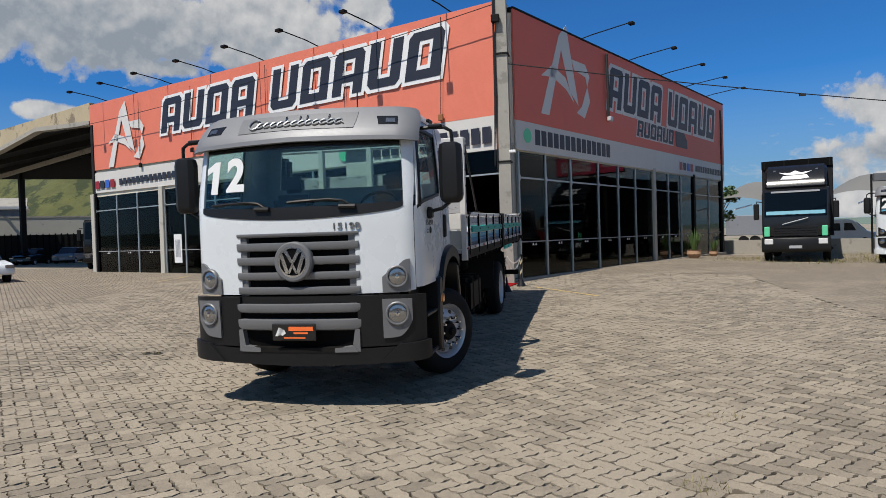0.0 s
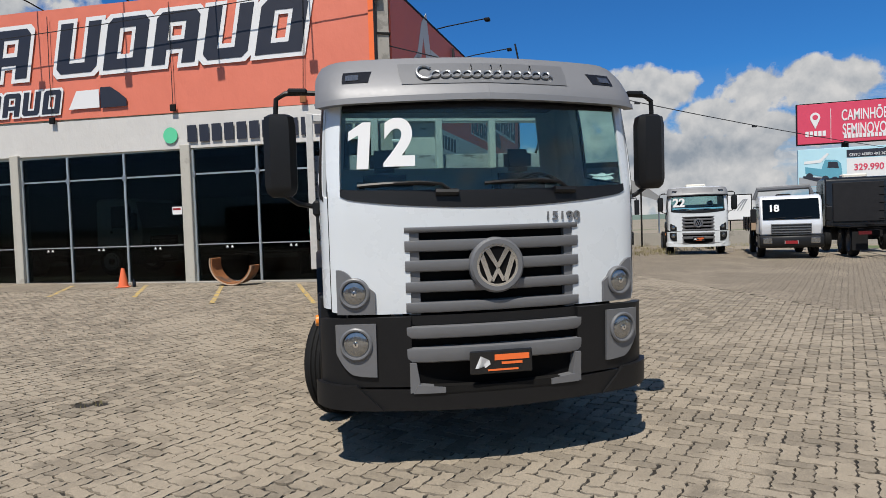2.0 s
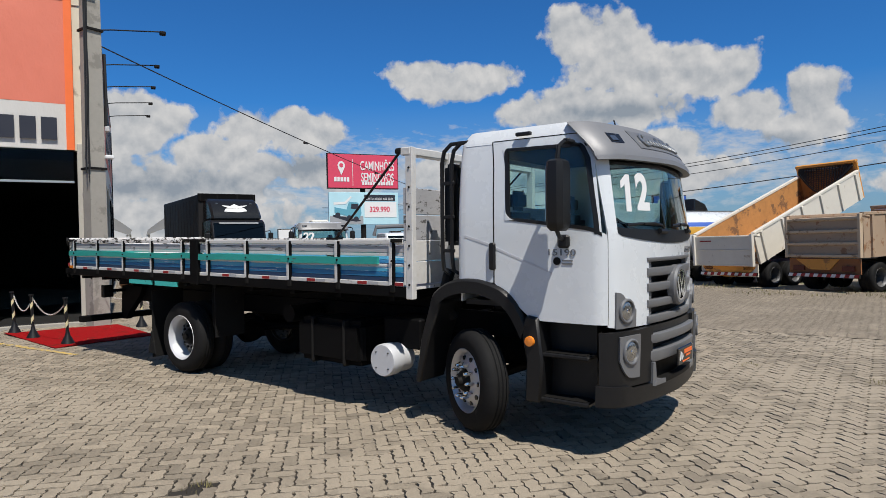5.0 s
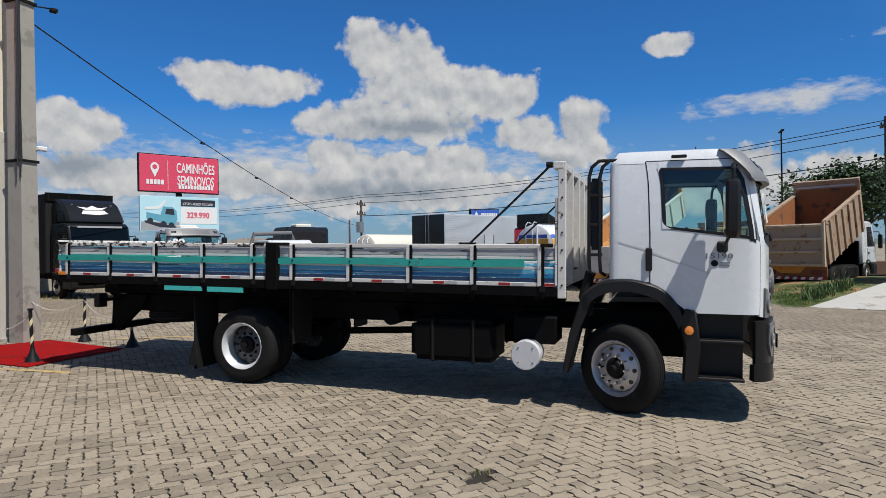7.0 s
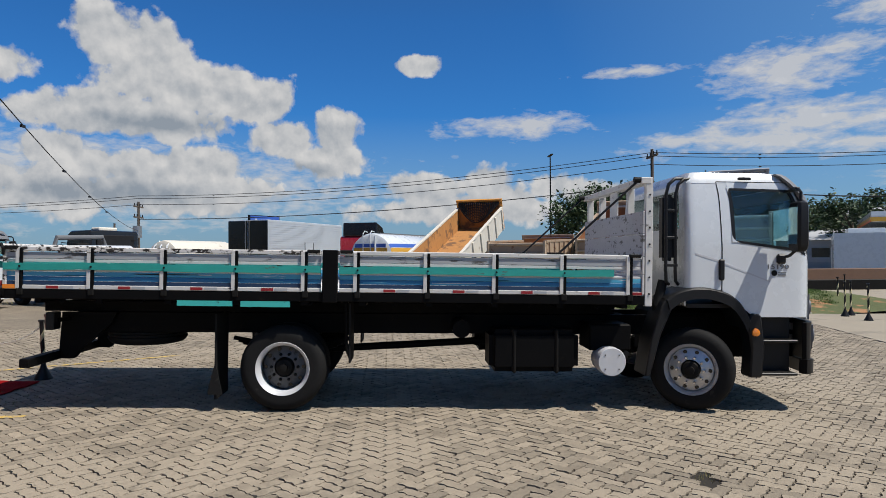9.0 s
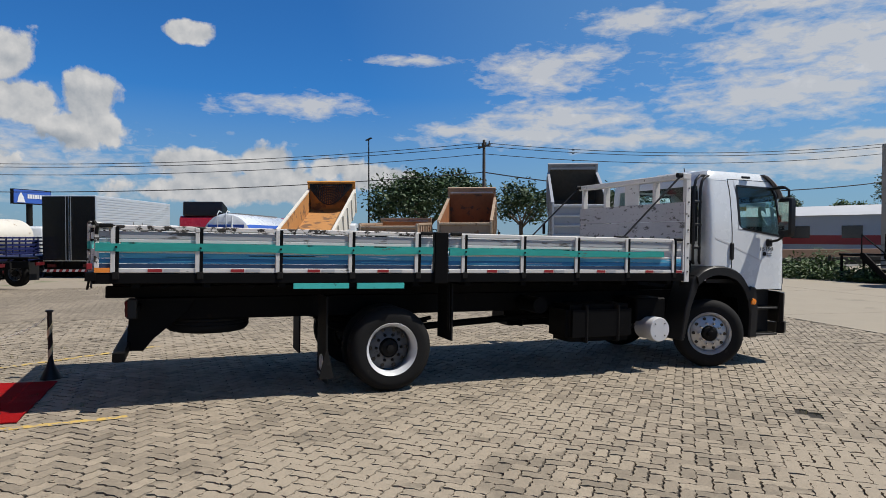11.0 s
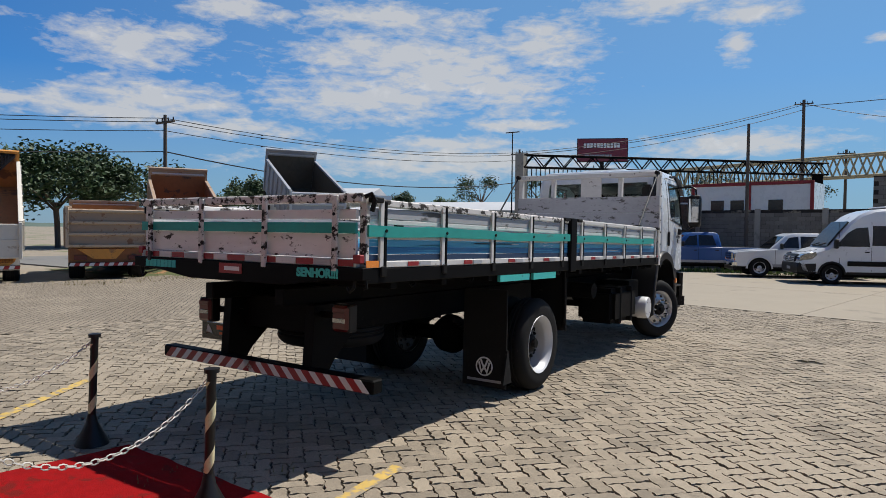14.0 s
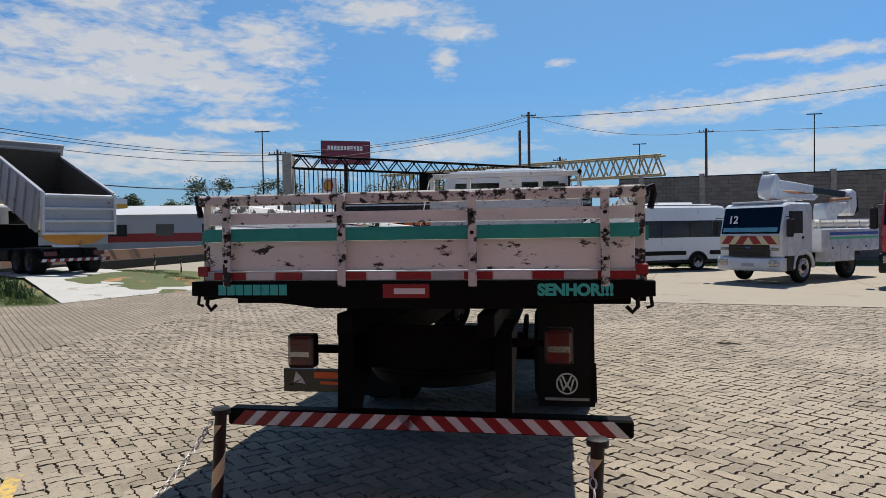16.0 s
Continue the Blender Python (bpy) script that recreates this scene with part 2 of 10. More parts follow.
def glass(name, color=(0.75, 0.85, 0.83), alpha=0.45, rough=0.02, ior=1.5):
    """A tinted pane: part mirror, part see-through."""
    m = bpy.data.materials.new(name)
    m.use_nodes = True
    n, l = m.node_tree.nodes, m.node_tree.links
    out = n["Material Output"]
    n.remove(n["Principled BSDF"])
    tr, gl, mx, facing = n.new("ShaderNodeBsdfTransparent"), n.new("ShaderNodeBsdfGlossy"), n.new("ShaderNodeMixShader"), n.new("ShaderNodeLayerWeight")
    tr.inputs[0].default_value = (*[c * alpha for c in color], 1)
    gl.inputs["Roughness"].default_value = rough
    facing.inputs["Blend"].default_value = 0.5
    # the same gloss on both sides of the pane, rising towards grazing
    rise, base = n.new("ShaderNodeMath"), n.new("ShaderNodeMath")
    rise.operation, base.operation = "POWER", "MULTIPLY_ADD"
    rise.inputs[1].default_value = 5.0
    base.inputs[1].default_value, base.inputs[2].default_value = 0.85, ((ior - 1) / (ior + 1)) ** 2
    l.new(facing.outputs["Facing"], rise.inputs[0]), l.new(rise.outputs[0], base.inputs[0]), l.new(base.outputs[0], mx.inputs[0])
    l.new(tr.outputs[0], mx.inputs[1]), l.new(gl.outputs[0], mx.inputs[2])
    l.new(mx.outputs[0], out.inputs["Surface"])
    return m


M = {}
M["white_paint"] = material("white_paint", (0.635, 0.665, 0.688), 0.28, vary=0.008, scale=3, coat=0.5)
M["silver_paint"] = material("silver_paint", (0.195, 0.197, 0.206), 0.5, 0.2, vary=0.05, scale=30)
M["grey_plastic"] = material("grey_plastic", (0.155, 0.157, 0.164), 0.45, 0.2, vary=0.06, scale=60)
M["black_plastic"] = material("black_plastic", (0.009, 0.009, 0.0097), 0.44, vary=0.15, scale=90, bump=0.0008, spec=0.32)
M["black_gloss"] = material("black_gloss", (0.012, 0.012, 0.013), 0.2, vary=0.1, scale=20)
M["black_paint"] = material("black_paint", (0.005, 0.005, 0.0053), 0.55, vary=0.25, scale=12, stain=(0.012, 0.010, 0.008), stain_at=0.64, stain_scale=6, spec=0.06)
M["dark_steel"] = material("dark_steel", (0.011, 0.0105, 0.010), 0.6, 0.0, vary=0.3, scale=14, bump=0.002, spec=0.12)
M["chrome"] = material("chrome", (0.75, 0.76, 0.78), 0.14, 1.0, vary=0.03, scale=20)
M["alloy"] = material("alloy", (0.50, 0.50, 0.505), 0.36, 0.55, vary=0.08, scale=40)
M["disc_grey"] = material("disc_grey", (0.10, 0.10, 0.102), 0.5, 0.2, vary=0.2, scale=20, stain=(0.03, 0.028, 0.026), stain_at=0.6, stain_scale=12)
M["steel"] = material("steel", (0.36, 0.37, 0.38), 0.4, 0.8, vary=0.12, scale=25)
M["rubber"] = material("rubber", (0.012, 0.012, 0.0122), 0.75, vary=0.3, scale=25, bump=0.002, stain=(0.03, 0.028, 0.025), stain_at=0.64, stain_scale=9, spec=0.15)
M["lens"] = material("lens", (0.30, 0.305, 0.31), 0.16, 0.85, vary=0.3, scale=70, coat=1.0)
M["red_lens"] = material("red_lens", (0.09, 0.005, 0.007), 0.3, vary=0.15, scale=60, coat=0.3)
M["amber_lens"] = material("amber_lens", (0.8, 0.23, 0.02), 0.25, vary=0.1, scale=60, coat=1.0)
M["red"] = material("red", (0.26, 0.012, 0.015), 0.45, vary=0.12, scale=18)
M["reflect_white"] = material("reflect_white", (0.62, 0.62, 0.62), 0.4, vary=0.12, scale=20, stain=(0.28, 0.26, 0.24), stain_at=0.62, stain_scale=14)
M["reflect_grey"] = material("reflect_grey", (0.36, 0.37, 0.39), 0.4, vary=0.12, scale=20)
M["white_vinyl"] = material("white_vinyl", (0.70, 0.70, 0.70), 0.5, vary=0.02)
M["dark_vinyl"] = material("dark_vinyl", (0.018, 0.020, 0.032), 0.5, vary=0.1, scale=4)
M["grey_vinyl"] = material("grey_vinyl", (0.30, 0.31, 0.33), 0.5, vary=0.05)
M["orange_vinyl"] = material("orange_vinyl", (0.85, 0.16, 0.035), 0.5, vary=0.05)
M["green_vinyl"] = material("green_vinyl", (0.10, 0.55, 0.30), 0.5, vary=0.05)
M["blue_vinyl"] = material("blue_vinyl", (0.03, 0.10, 0.42), 0.5, vary=0.05)
M["white_wood"] = material("white_wood", (0.56, 0.55, 0.53), 0.62, vary=0.14, scale=14, bump=0.003, stain=(0.055, 0.038, 0.026), stain_at=0.635, stain_scale=9, stretch=(1, 0.45, 1.4))
M["worn_wood"] = material("worn_wood", (0.72, 0.71, 0.70), 0.7, vary=0.10, scale=16, bump=0.004, stain=(0.025, 0.018, 0.014), stain_at=0.585, stain_scale=13, stretch=(0.55, 0.6, 1.2))
M["flaked_wood"] = material("flaked_wood", (0.60, 0.58, 0.56), 0.75, vary=0.14, scale=16, bump=0.005, stain=(0.022, 0.017, 0.014), stain_at=0.505, stain_scale=17, stretch=(0.8, 0.6, 0.9))
M["grey_wood"] = material("grey_wood", (0.36, 0.36, 0.375), 0.65, vary=0.15, scale=14, bump=0.003, stain=(0.09, 0.085, 0.08), stain_at=0.575, stain_scale=8, stretch=(1, 0.3, 2.2))
M["teal_wood"] = material("teal_wood", (0.014, 0.30, 0.26), 0.55, vary=0.2, scale=14, bump=0.003, stain=(0.10, 0.085, 0.065), stain_at=0.645, stain_scale=8, stretch=(1, 0.5, 1.4))
M["blue_wood"] = material("blue_wood", (0.010, 0.15, 0.32), 0.5, vary=0.12, scale=14, bump=0.003, stain=(0.02, 0.03, 0.07), stain_at=0.63, stain_scale=7, stretch=(1, 0.22, 3))
M["pale_blue_wood"] = material("pale_blue_wood", (0.06, 0.33, 0.50), 0.5, vary=0.12, scale=14, bump=0.002, stain=(0.6, 0.66, 0.7), stain_at=0.6, stain_scale=7, stretch=(1, 0.2, 3))
M["navy_wood"] = material("navy_wood", (0.010, 0.035, 0.085), 0.5, vary=0.15, scale=14, bump=0.002, stretch=(1, 0.3, 2))
M["concrete"] = material("concrete", (0.31, 0.29, 0.255), 0.85, vary=0.12, scale=10, bump=0.004, stain=(0.22, 0.205, 0.18), stain_at=0.57, stain_scale=1.6)
M["cream_paint"] = material("cream_paint", (0.62, 0.57, 0.46), 0.75, vary=0.08, scale=6, stain=(0.36, 0.31, 0.24), stain_at=0.63, stain_scale=1.2)
M["pillar"] = material("pillar", (0.42, 0.40, 0.35), 0.75, vary=0.08, scale=8, stain=(0.32, 0.30, 0.26), stain_at=0.62, stain_scale=2)
M["banner_coral"] = material("banner_coral", (0.66, 0.175, 0.11), 0.55, vary=0.05, scale=1.4, bump=0.05, stretch=(1.3, 1.3, 0.7))
M["banner_red"] = material("banner_red", (0.66, 0.13, 0.085), 0.55, vary=0.08, scale=1.2, bump=0.002)
M["banner_grey"] = material("banner_grey", (0.56, 0.54, 0.51), 0.55, vary=0.05, scale=1.6, bump=0.05, stretch=(1.3, 1.3, 0.7))
M["aluminium"] = material("aluminium", (0.42, 0.46, 0.47), 0.4, 0.6, vary=0.1, scale=20)
# near-black colours that carry indoor shade, the first also shade under the canopy
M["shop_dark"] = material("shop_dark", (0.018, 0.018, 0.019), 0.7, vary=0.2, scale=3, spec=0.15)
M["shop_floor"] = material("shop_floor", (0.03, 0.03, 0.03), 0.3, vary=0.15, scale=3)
M["rust_steel"] = material("rust_steel", (0.26, 0.10, 0.035), 0.75, vary=0.25, scale=6, bump=0.004, stain=(0.10, 0.06, 0.04), stain_at=0.56, stain_scale=1.5)
M["ochre_paint"] = material("ochre_paint", (0.62, 0.27, 0.05), 0.6, vary=0.15, scale=5, stain=(0.33, 0.15, 0.05), stain_at=0.58, stain_scale=2)
M["beige_paint"] = material("beige_paint", (0.36, 0.26, 0.18), 0.6, vary=0.12, scale=5, stain=(0.24, 0.12, 0.06), stain_at=0.58, stain_scale=2.6)
M["dusty_tan"] = material("dusty_tan", (0.50, 0.385, 0.27), 0.65, vary=0.15, scale=6, bump=0.003, stain=(0.30, 0.19, 0.11), stain_at=0.57, stain_scale=3.0)
M["cream_metal"] = material("cream_metal", (0.66, 0.62, 0.54), 0.5, vary=0.08, scale=5, stain=(0.40, 0.33, 0.25), stain_at=0.64, stain_scale=2)
M["grey_paint"] = material("grey_paint", (0.20, 0.21, 0.235), 0.5, vary=0.1, scale=6, stain=(0.10, 0.09, 0.08), stain_at=0.64, stain_scale=2)
M["tipper_grey"] = material("tipper_grey", (0.33, 0.345, 0.375), 0.45, 0.1, vary=0.1, scale=6, stain=(0.15, 0.14, 0.13), stain_at=0.62, stain_scale=2)
M["silver_bar"] = material("silver_bar", (0.54, 0.55, 0.57), 0.4, 0.1, vary=0.1, scale=8)
M["soil"] = material("soil", (0.11, 0.09, 0.065), 0.95, vary=0.25, scale=6, bump=0.03, spec=0.15)
M["red_cab"] = material("red_cab", (0.42, 0.012, 0.022), 0.28, vary=0.06, scale=3, coat=0.6)
M["blue_cab"] = material("blue_cab", (0.008, 0.068, 0.24), 0.35, vary=0.05, scale=3, coat=0.2)
M["silver_cab"] = material("silver_cab", (0.68, 0.70, 0.73), 0.3, 0.15, vary=0.04, scale=4, coat=0.6)
M["box_metal"] = material("box_metal", (0.58, 0.62, 0.66), 0.42, 0.35, vary=0.06, scale=3)
M["carpet"] = material("carpet", (0.25, 0.006, 0.007), 0.95, vary=0.28, scale=120, bump=0.008, stain=(0.15, 0.012, 0.010), stain_at=0.57, stain_scale=4, spec=0.08)
M["yellow_line"] = material("yellow_line", (0.50, 0.34, 0.09), 0.85, vary=0.2, scale=30, stain=(0.27, 0.225, 0.165), stain_at=0.485, stain_scale=11)
M["cone_orange"] = material("cone_orange", (0.72, 0.14, 0.05), 0.6, vary=0.1)
M["tipper_rust"] = material("tipper_rust", (0.42, 0.20, 0.065), 0.75, vary=0.25, scale=5, bump=0.004, stain=(0.17, 0.09, 0.045), stain_at=0.55, stain_scale=1.2)
M["yellow_tape"] = material("yellow_tape", (0.60, 0.54, 0.33), 0.5, vary=0.15, scale=20)
M["pale_plastic"] = material("pale_plastic", (0.50, 0.48, 0.44), 0.5, vary=0.15, scale=30)
M["wood_pole"] = material("wood_pole", (0.09, 0.07, 0.055), 0.85, vary=0.25, scale=10, stretch=(3, 3, 0.3))
M["wire"] = material("wire", (0.012, 0.012, 0.013), 0.6, vary=0.1)
M["canvas"] = material("canvas", (0.018, 0.018, 0.020), 0.6, vary=0.25, scale=5, bump=0.01, spec=0.15)
M["fabric_grey"] = material("fabric_grey", (0.06, 0.062, 0.068), 0.9, vary=0.15, scale=30)
M["brown_rail"] = material("brown_rail", (0.15, 0.085, 0.055), 0.8, vary=0.2, scale=5)
M["brick_grey"] = material("brick_grey", (0.17, 0.155, 0.135), 0.9, vary=0.2, scale=8, bump=0.006, per=0.16)
M["terracotta"] = material("terracotta", (0.40, 0.24, 0.15), 0.8, vary=0.12, scale=10)
M["glass_shop"] = glass("glass_shop", (0.60, 0.66, 0.65), 0.62, ior=1.25)
M["glass_side"] = glass("glass_side", (0.88, 0.98, 0.97), 0.97)
M["glass_cab"] = glass("glass_cab", (0.84, 0.97, 0.95), 0.84)
M["glass_dark"] = glass("glass_dark", (0.3, 0.32, 0.33), 0.18)
M["mirror"] = material("mirror", (0.8, 0.82, 0.84), 0.05, 1.0, vary=0.0)
M["shop_blue"] = material("shop_blue", (0.10, 0.32, 0.42), 0.5, vary=0.1)
M["wheat"] = material("wheat", (0.56, 0.30, 0.04), 0.5, vary=0.08)
M["asphalt"] = material("asphalt", (0.17, 0.165, 0.155), 0.9, vary=0.12, scale=20, bump=0.002)
M["slab"] = material("slab", (0.29, 0.252, 0.196), 0.9, vary=0.10, scale=7, bump=0.002, stain=(0.22, 0.19, 0.15), stain_at=0.60, stain_scale=0.6)


def leaf_material(name, color):
    m = material(name, color, 0.6, vary=0.25, scale=3, per=0.25)
    return m


M["leaf_dark"] = leaf_material("leaf_dark", (0.030, 0.060, 0.018))
M["leaf_mid"] = leaf_material("leaf_mid", (0.055, 0.10, 0.025))
M["grass"] = leaf_material("grass", (0.075, 0.135, 0.022))
M["dry_grass"] = leaf_material("dry_grass", (0.22, 0.19, 0.08))
M["bark"] = material("bark", (0.10, 0.075, 0.055), 0.9, vary=0.25, scale=10, bump=0.01)

# ---- builders ----
def mesh_of(name, bm, mat, sharp=35):
    me = bpy.data.meshes.new(name)
    bm.to_mesh(me)
    bm.free()
    for mt in mat if isinstance(mat, (list, tuple)) else [mat]:
        me.materials.append(mt)
    me.shade_smooth()
    me.set_sharp_from_angle(angle=radians(sharp))
    return me


def part(name, bm, mat, parent=None, label=""):
    ob = new(name, mesh_of(name, bm, mat))
    if parent:
        ob.parent = parent
    return tagged(ob, label) if label else ob


def thing(name, label, category, m=None, group="", kind=""):
    ob = new(name)
    ob.empty_display_size = 0.3
    if m is not None:
        ob.matrix_basis = m
    return tagged(ob, label, category, group, kind)


def solid(name, bm, mat, label, category, m=None, group="", kind=""):
    ob = new(name, mesh_of(name, bm, mat))
    if m is not None:
        ob.matrix_basis = m
    return tagged(ob, label, category, group, kind)


def box(x0, x1, y0, y1, z0, z1, bevel=0.0, bm=None, seg=1, m=None):
    b = bmesh.new()
    v = [b.verts.new((x, y, z)) for z in (z0, z1) for x, y in ((x0, y0), (x1, y0), (x1, y1), (x0, y1))]
    for f in ((3, 2, 1, 0), (4, 5, 6, 7), (0, 1, 5, 4), (1, 2, 6, 5), (2, 3, 7, 6), (3, 0, 4, 7)):
        b.faces.new([v[i] for i in f])
    if bevel:
        bmesh.ops.bevel(b, geom=b.edges[:], offset=bevel, segments=seg, affect="EDGES", clamp_overlap=True)
    if m is not None:
        bmesh.ops.transform(b, matrix=m, verts=b.verts)
    return joined(bm, b)


def joined(bm, b):
    """Adds b to bm, or gives b alone."""
    if bm is None:
        return b
    me = bpy.data.meshes.new("t")
    b.to_mesh(me)
    b.free()
    bm.from_mesh(me)
    bpy.data.meshes.remove(me)
    return bm


def prism(points, axis, a, c, bm=None, bevel=0.0):
    """A flat outline drawn in the plane across an axis ('x': points are y, z; 'y': x, z; 'z': x, y), stretched from a to c."""
    b = bmesh.new()
    put = {"x": lambda p, t: (t, p[0], p[1]), "y": lambda p, t: (p[0], t, p[1]), "z": lambda p, t: (p[0], p[1], t)}[axis]
    lo = [b.verts.new(put(p, a)) for p in points]
    hi = [b.verts.new(put(p, c)) for p in points]
    k = len(points)
    b.faces.new(lo), b.faces.new(hi)
    for i in range(k):
        b.faces.new((lo[i], lo[(i + 1) % k], hi[(i + 1) % k], hi[i]))
    bmesh.ops.recalc_face_normals(b, faces=b.faces[:])
    if bevel:
        bmesh.ops.bevel(b, geom=b.edges[:], offset=bevel, segments=1, affect="EDGES", clamp_overlap=True)
    return joined(bm, b)


def rod(p, q, r, bm=None, seg=10, r2=None):
    p, q = Vector(p), Vector(q)
    b = bmesh.new()
    d = q - p
    bmesh.ops.create_cone(b, cap_ends=True, segments=seg, radius1=r, radius2=r if r2 is None else r2, depth=d.length)
    bmesh.ops.transform(b, matrix=Matrix.Translation((p + q) / 2) @ d.to_track_quat("Z", "Y").to_matrix().to_4x4(), verts=b.verts)
    return joined(bm, b)


def tube(points, r, bm=None, seg=8):
    """A bent round bar along points."""
    b = bmesh.new()
    pts = [Vector(p) for p in points]
    rings = []
    side = None
    for i, p in enumerate(pts):
        d = (pts[min(i + 1, len(pts) - 1)] - pts[max(i - 1, 0)]).normalized()
        if side is None:
            side = d.orthogonal().normalized()
        side = (side - d * side.dot(d)).normalized()
        up = d.cross(side)
        rings.append([b.verts.new(p + r * (math.cos(2 * math.pi * k / seg) * side + math.sin(2 * math.pi * k / seg) * up)) for k in range(seg)])
    for u, v in zip(rings, rings[1:]):
        for k in range(seg):
            b.faces.new((u[k], u[(k + 1) % seg], v[(k + 1) % seg], v[k]))
    b.faces.new(rings[0][::-1]), b.faces.new(rings[-1])
    return joined(bm, b)


def lathe(profile, seg=32, bm=None, m=None, caps=True):
    """A round body from (radius, height) pairs about z."""
    b = bmesh.new()
    rings = [[b.verts.new((r * math.cos(2 * math.pi * k / seg), r * math.sin(2 * math.pi * k / seg), h)) for k in range(seg)] for r, h in profile]
    for u, v in zip(rings, rings[1:]):
        for k in range(seg):
            b.faces.new((u[k], u[(k + 1) % seg], v[(k + 1) % seg], v[k]))
    if caps:
        b.faces.new(rings[0][::-1]), b.faces.new(rings[-1])
    bmesh.ops.recalc_face_normals(b, faces=b.faces[:])
    if m is not None:
        bmesh.ops.transform(b, matrix=m, verts=b.verts)
    return joined(bm, b)


def loft(rings, bm=None, close=True, caps=True):
    """A skin over rings of points of equal number."""
    b = bmesh.new()
    vs = [[b.verts.new(p) for p in ring] for ring in rings]
    k = len(vs[0])
    for u, v in zip(vs, vs[1:]):
        for i in range(k if close else k - 1):
            b.faces.new((u[i], u[(i + 1) % k], v[(i + 1) % k], v[i]))
    if caps and close:
        b.faces.new(vs[0][::-1]), b.faces.new(vs[-1])
    bmesh.ops.recalc_face_normals(b, faces=b.faces[:])
    return joined(bm, b)


def words(name, text, size, mat, parent, m, depth=0.003, align="CENTER", shear=0.0, label="", wide=1.0, bold=0.0):
    """Lettering in the built-in font, laid in the local xy plane of m."""
    cu = bpy.data.curves.new(name, "FONT")
    cu.body, cu.size, cu.extrude, cu.align_x, cu.align_y, cu.shear = text, size, depth, align, "CENTER", shear
    cu.offset = bold
    tmp = bpy.data.objects.new("t", cu)
    scene.collection.objects.link(tmp)
    bpy.context.view_layer.update()
    me = bpy.data.meshes.new_from_object(tmp.evaluated_get(bpy.context.evaluated_depsgraph_get()))
    bpy.data.objects.remove(tmp)
    me.name = name
    me.materials.clear()
    me.materials.append(mat)
    ob = new(name, me)
    ob.parent = parent
    ob.matrix_basis = m @ Matrix.Diagonal((wide, 1, 1, 1))
    return tagged(ob, label) if label else ob


def ground_z(x, y):
    """The yard rises gently from the front of the lorry to the shop, less so to the east."""
    return 0.0175 * min(max(y, 0.0), 20.0) * (1 - 0.6 * min(max((x - 5) / 8, 0.0), 1.0))


# ---- ground ----
def local_to(bm, m):
    bmesh.ops.transform(bm, matrix=m, verts=bm.verts)
    return bm


def sheet(name, xs, ys, zf, mat, label, category, kind="structure"):
    b = bmesh.new()
    g = [[b.verts.new((x, y, zf(x, y))) for x in xs] for y in ys]
    for r0, r1 in zip(g, g[1:]):
        for i in range(len(xs) - 1):
            b.faces.new((r0[i], r0[i + 1], r1[i + 1], r1[i]))
    return solid(name, b, mat, label, category, kind=kind)


def spread(a, c, n):
    return [a + (c - a) * i / n for i in range(n + 1)]


WIDE = [-3000, -600, -150] + spread(-60, 60, 60) + [150, 600, 3000]
M["earth"] = material("earth", (0.26, 0.22, 0.17), 0.95, vary=0.2, scale=3, stain=(0.10, 0.13, 0.05), stain_at=0.55, stain_scale=0.15)
sheet("ground", WIDE, WIDE, lambda x, y: ground_z(x, y) - 0.07, M["earth"], "dry earth and grass around the paved yard", "ground")

# the paving material: rows of zigzag blocks, worn and dusty, with dark joints
def pitted(m, scale=130.0, low=0.62, pits=0.45):
    """Adds the speckle of worn concrete: bright sand grains, dark pits and chipped spots."""
    n, l = m.node_tree.nodes, m.node_tree.links
    bsdf = n["Principled BSDF"]
    old = bsdf.inputs["Base Color"].links[0].from_socket
    g = n.new("ShaderNodeNewGeometry")
    speck, chip = n.new("ShaderNodeTexNoise"), n.new("ShaderNodeTexNoise")
    for t, sc, d in ((speck, scale, 3), (chip, 26.0, 8)):
        t.inputs["Scale"].default_value, t.inputs["Detail"].default_value, t.inputs["Roughness"].default_value = sc, d, 0.65
        l.new(g.outputs["Position"], t.inputs["Vector"])
    r1, r2 = n.new("ShaderNodeMapRange"), n.new("ShaderNodeMapRange")
    for r, src, a, c, lo, hi in ((r1, speck, 0.30, 0.70, low, 2.0 - low), (r2, chip, 0.60, 0.68, 1.0, 1.0 - pits)):
        r.inputs["From Min"].default_value, r.inputs["From Max"].default_value = a, c
        r.inputs["To Min"].default_value, r.inputs["To Max"].default_value = lo, hi
        l.new(src.outputs["Fac"], r.inputs["Value"])
    mu = n.new("ShaderNodeMath")
    mu.operation = "MULTIPLY"
    l.new(r1.outputs[0], mu.inputs[0]), l.new(r2.outputs[0], mu.inputs[1])
    mx = n.new("ShaderNodeMixRGB")
    mx.blend_type, mx.inputs[0].default_value = "MULTIPLY", 1.0
    l.new(old, mx.inputs[1]), l.new(mu.outputs[0], mx.inputs[2])
    l.new(mx.outputs[0], bsdf.inputs["Base Color"])
    return m


M["paving"] = pitted(material("paving", (0.246, 0.206, 0.155), 0.9, vary=0.22, scale=24, bump=0.004, stain=(0.295, 0.248, 0.188), stain_at=0.52, stain_scale=0.45, per=0.24))
M["joint"] = material("joint", (0.022, 0.018, 0.014), 0.95, vary=0.3, scale=12, stain=(0.24, 0.205, 0.155), stain_at=0.57, stain_scale=0.9)


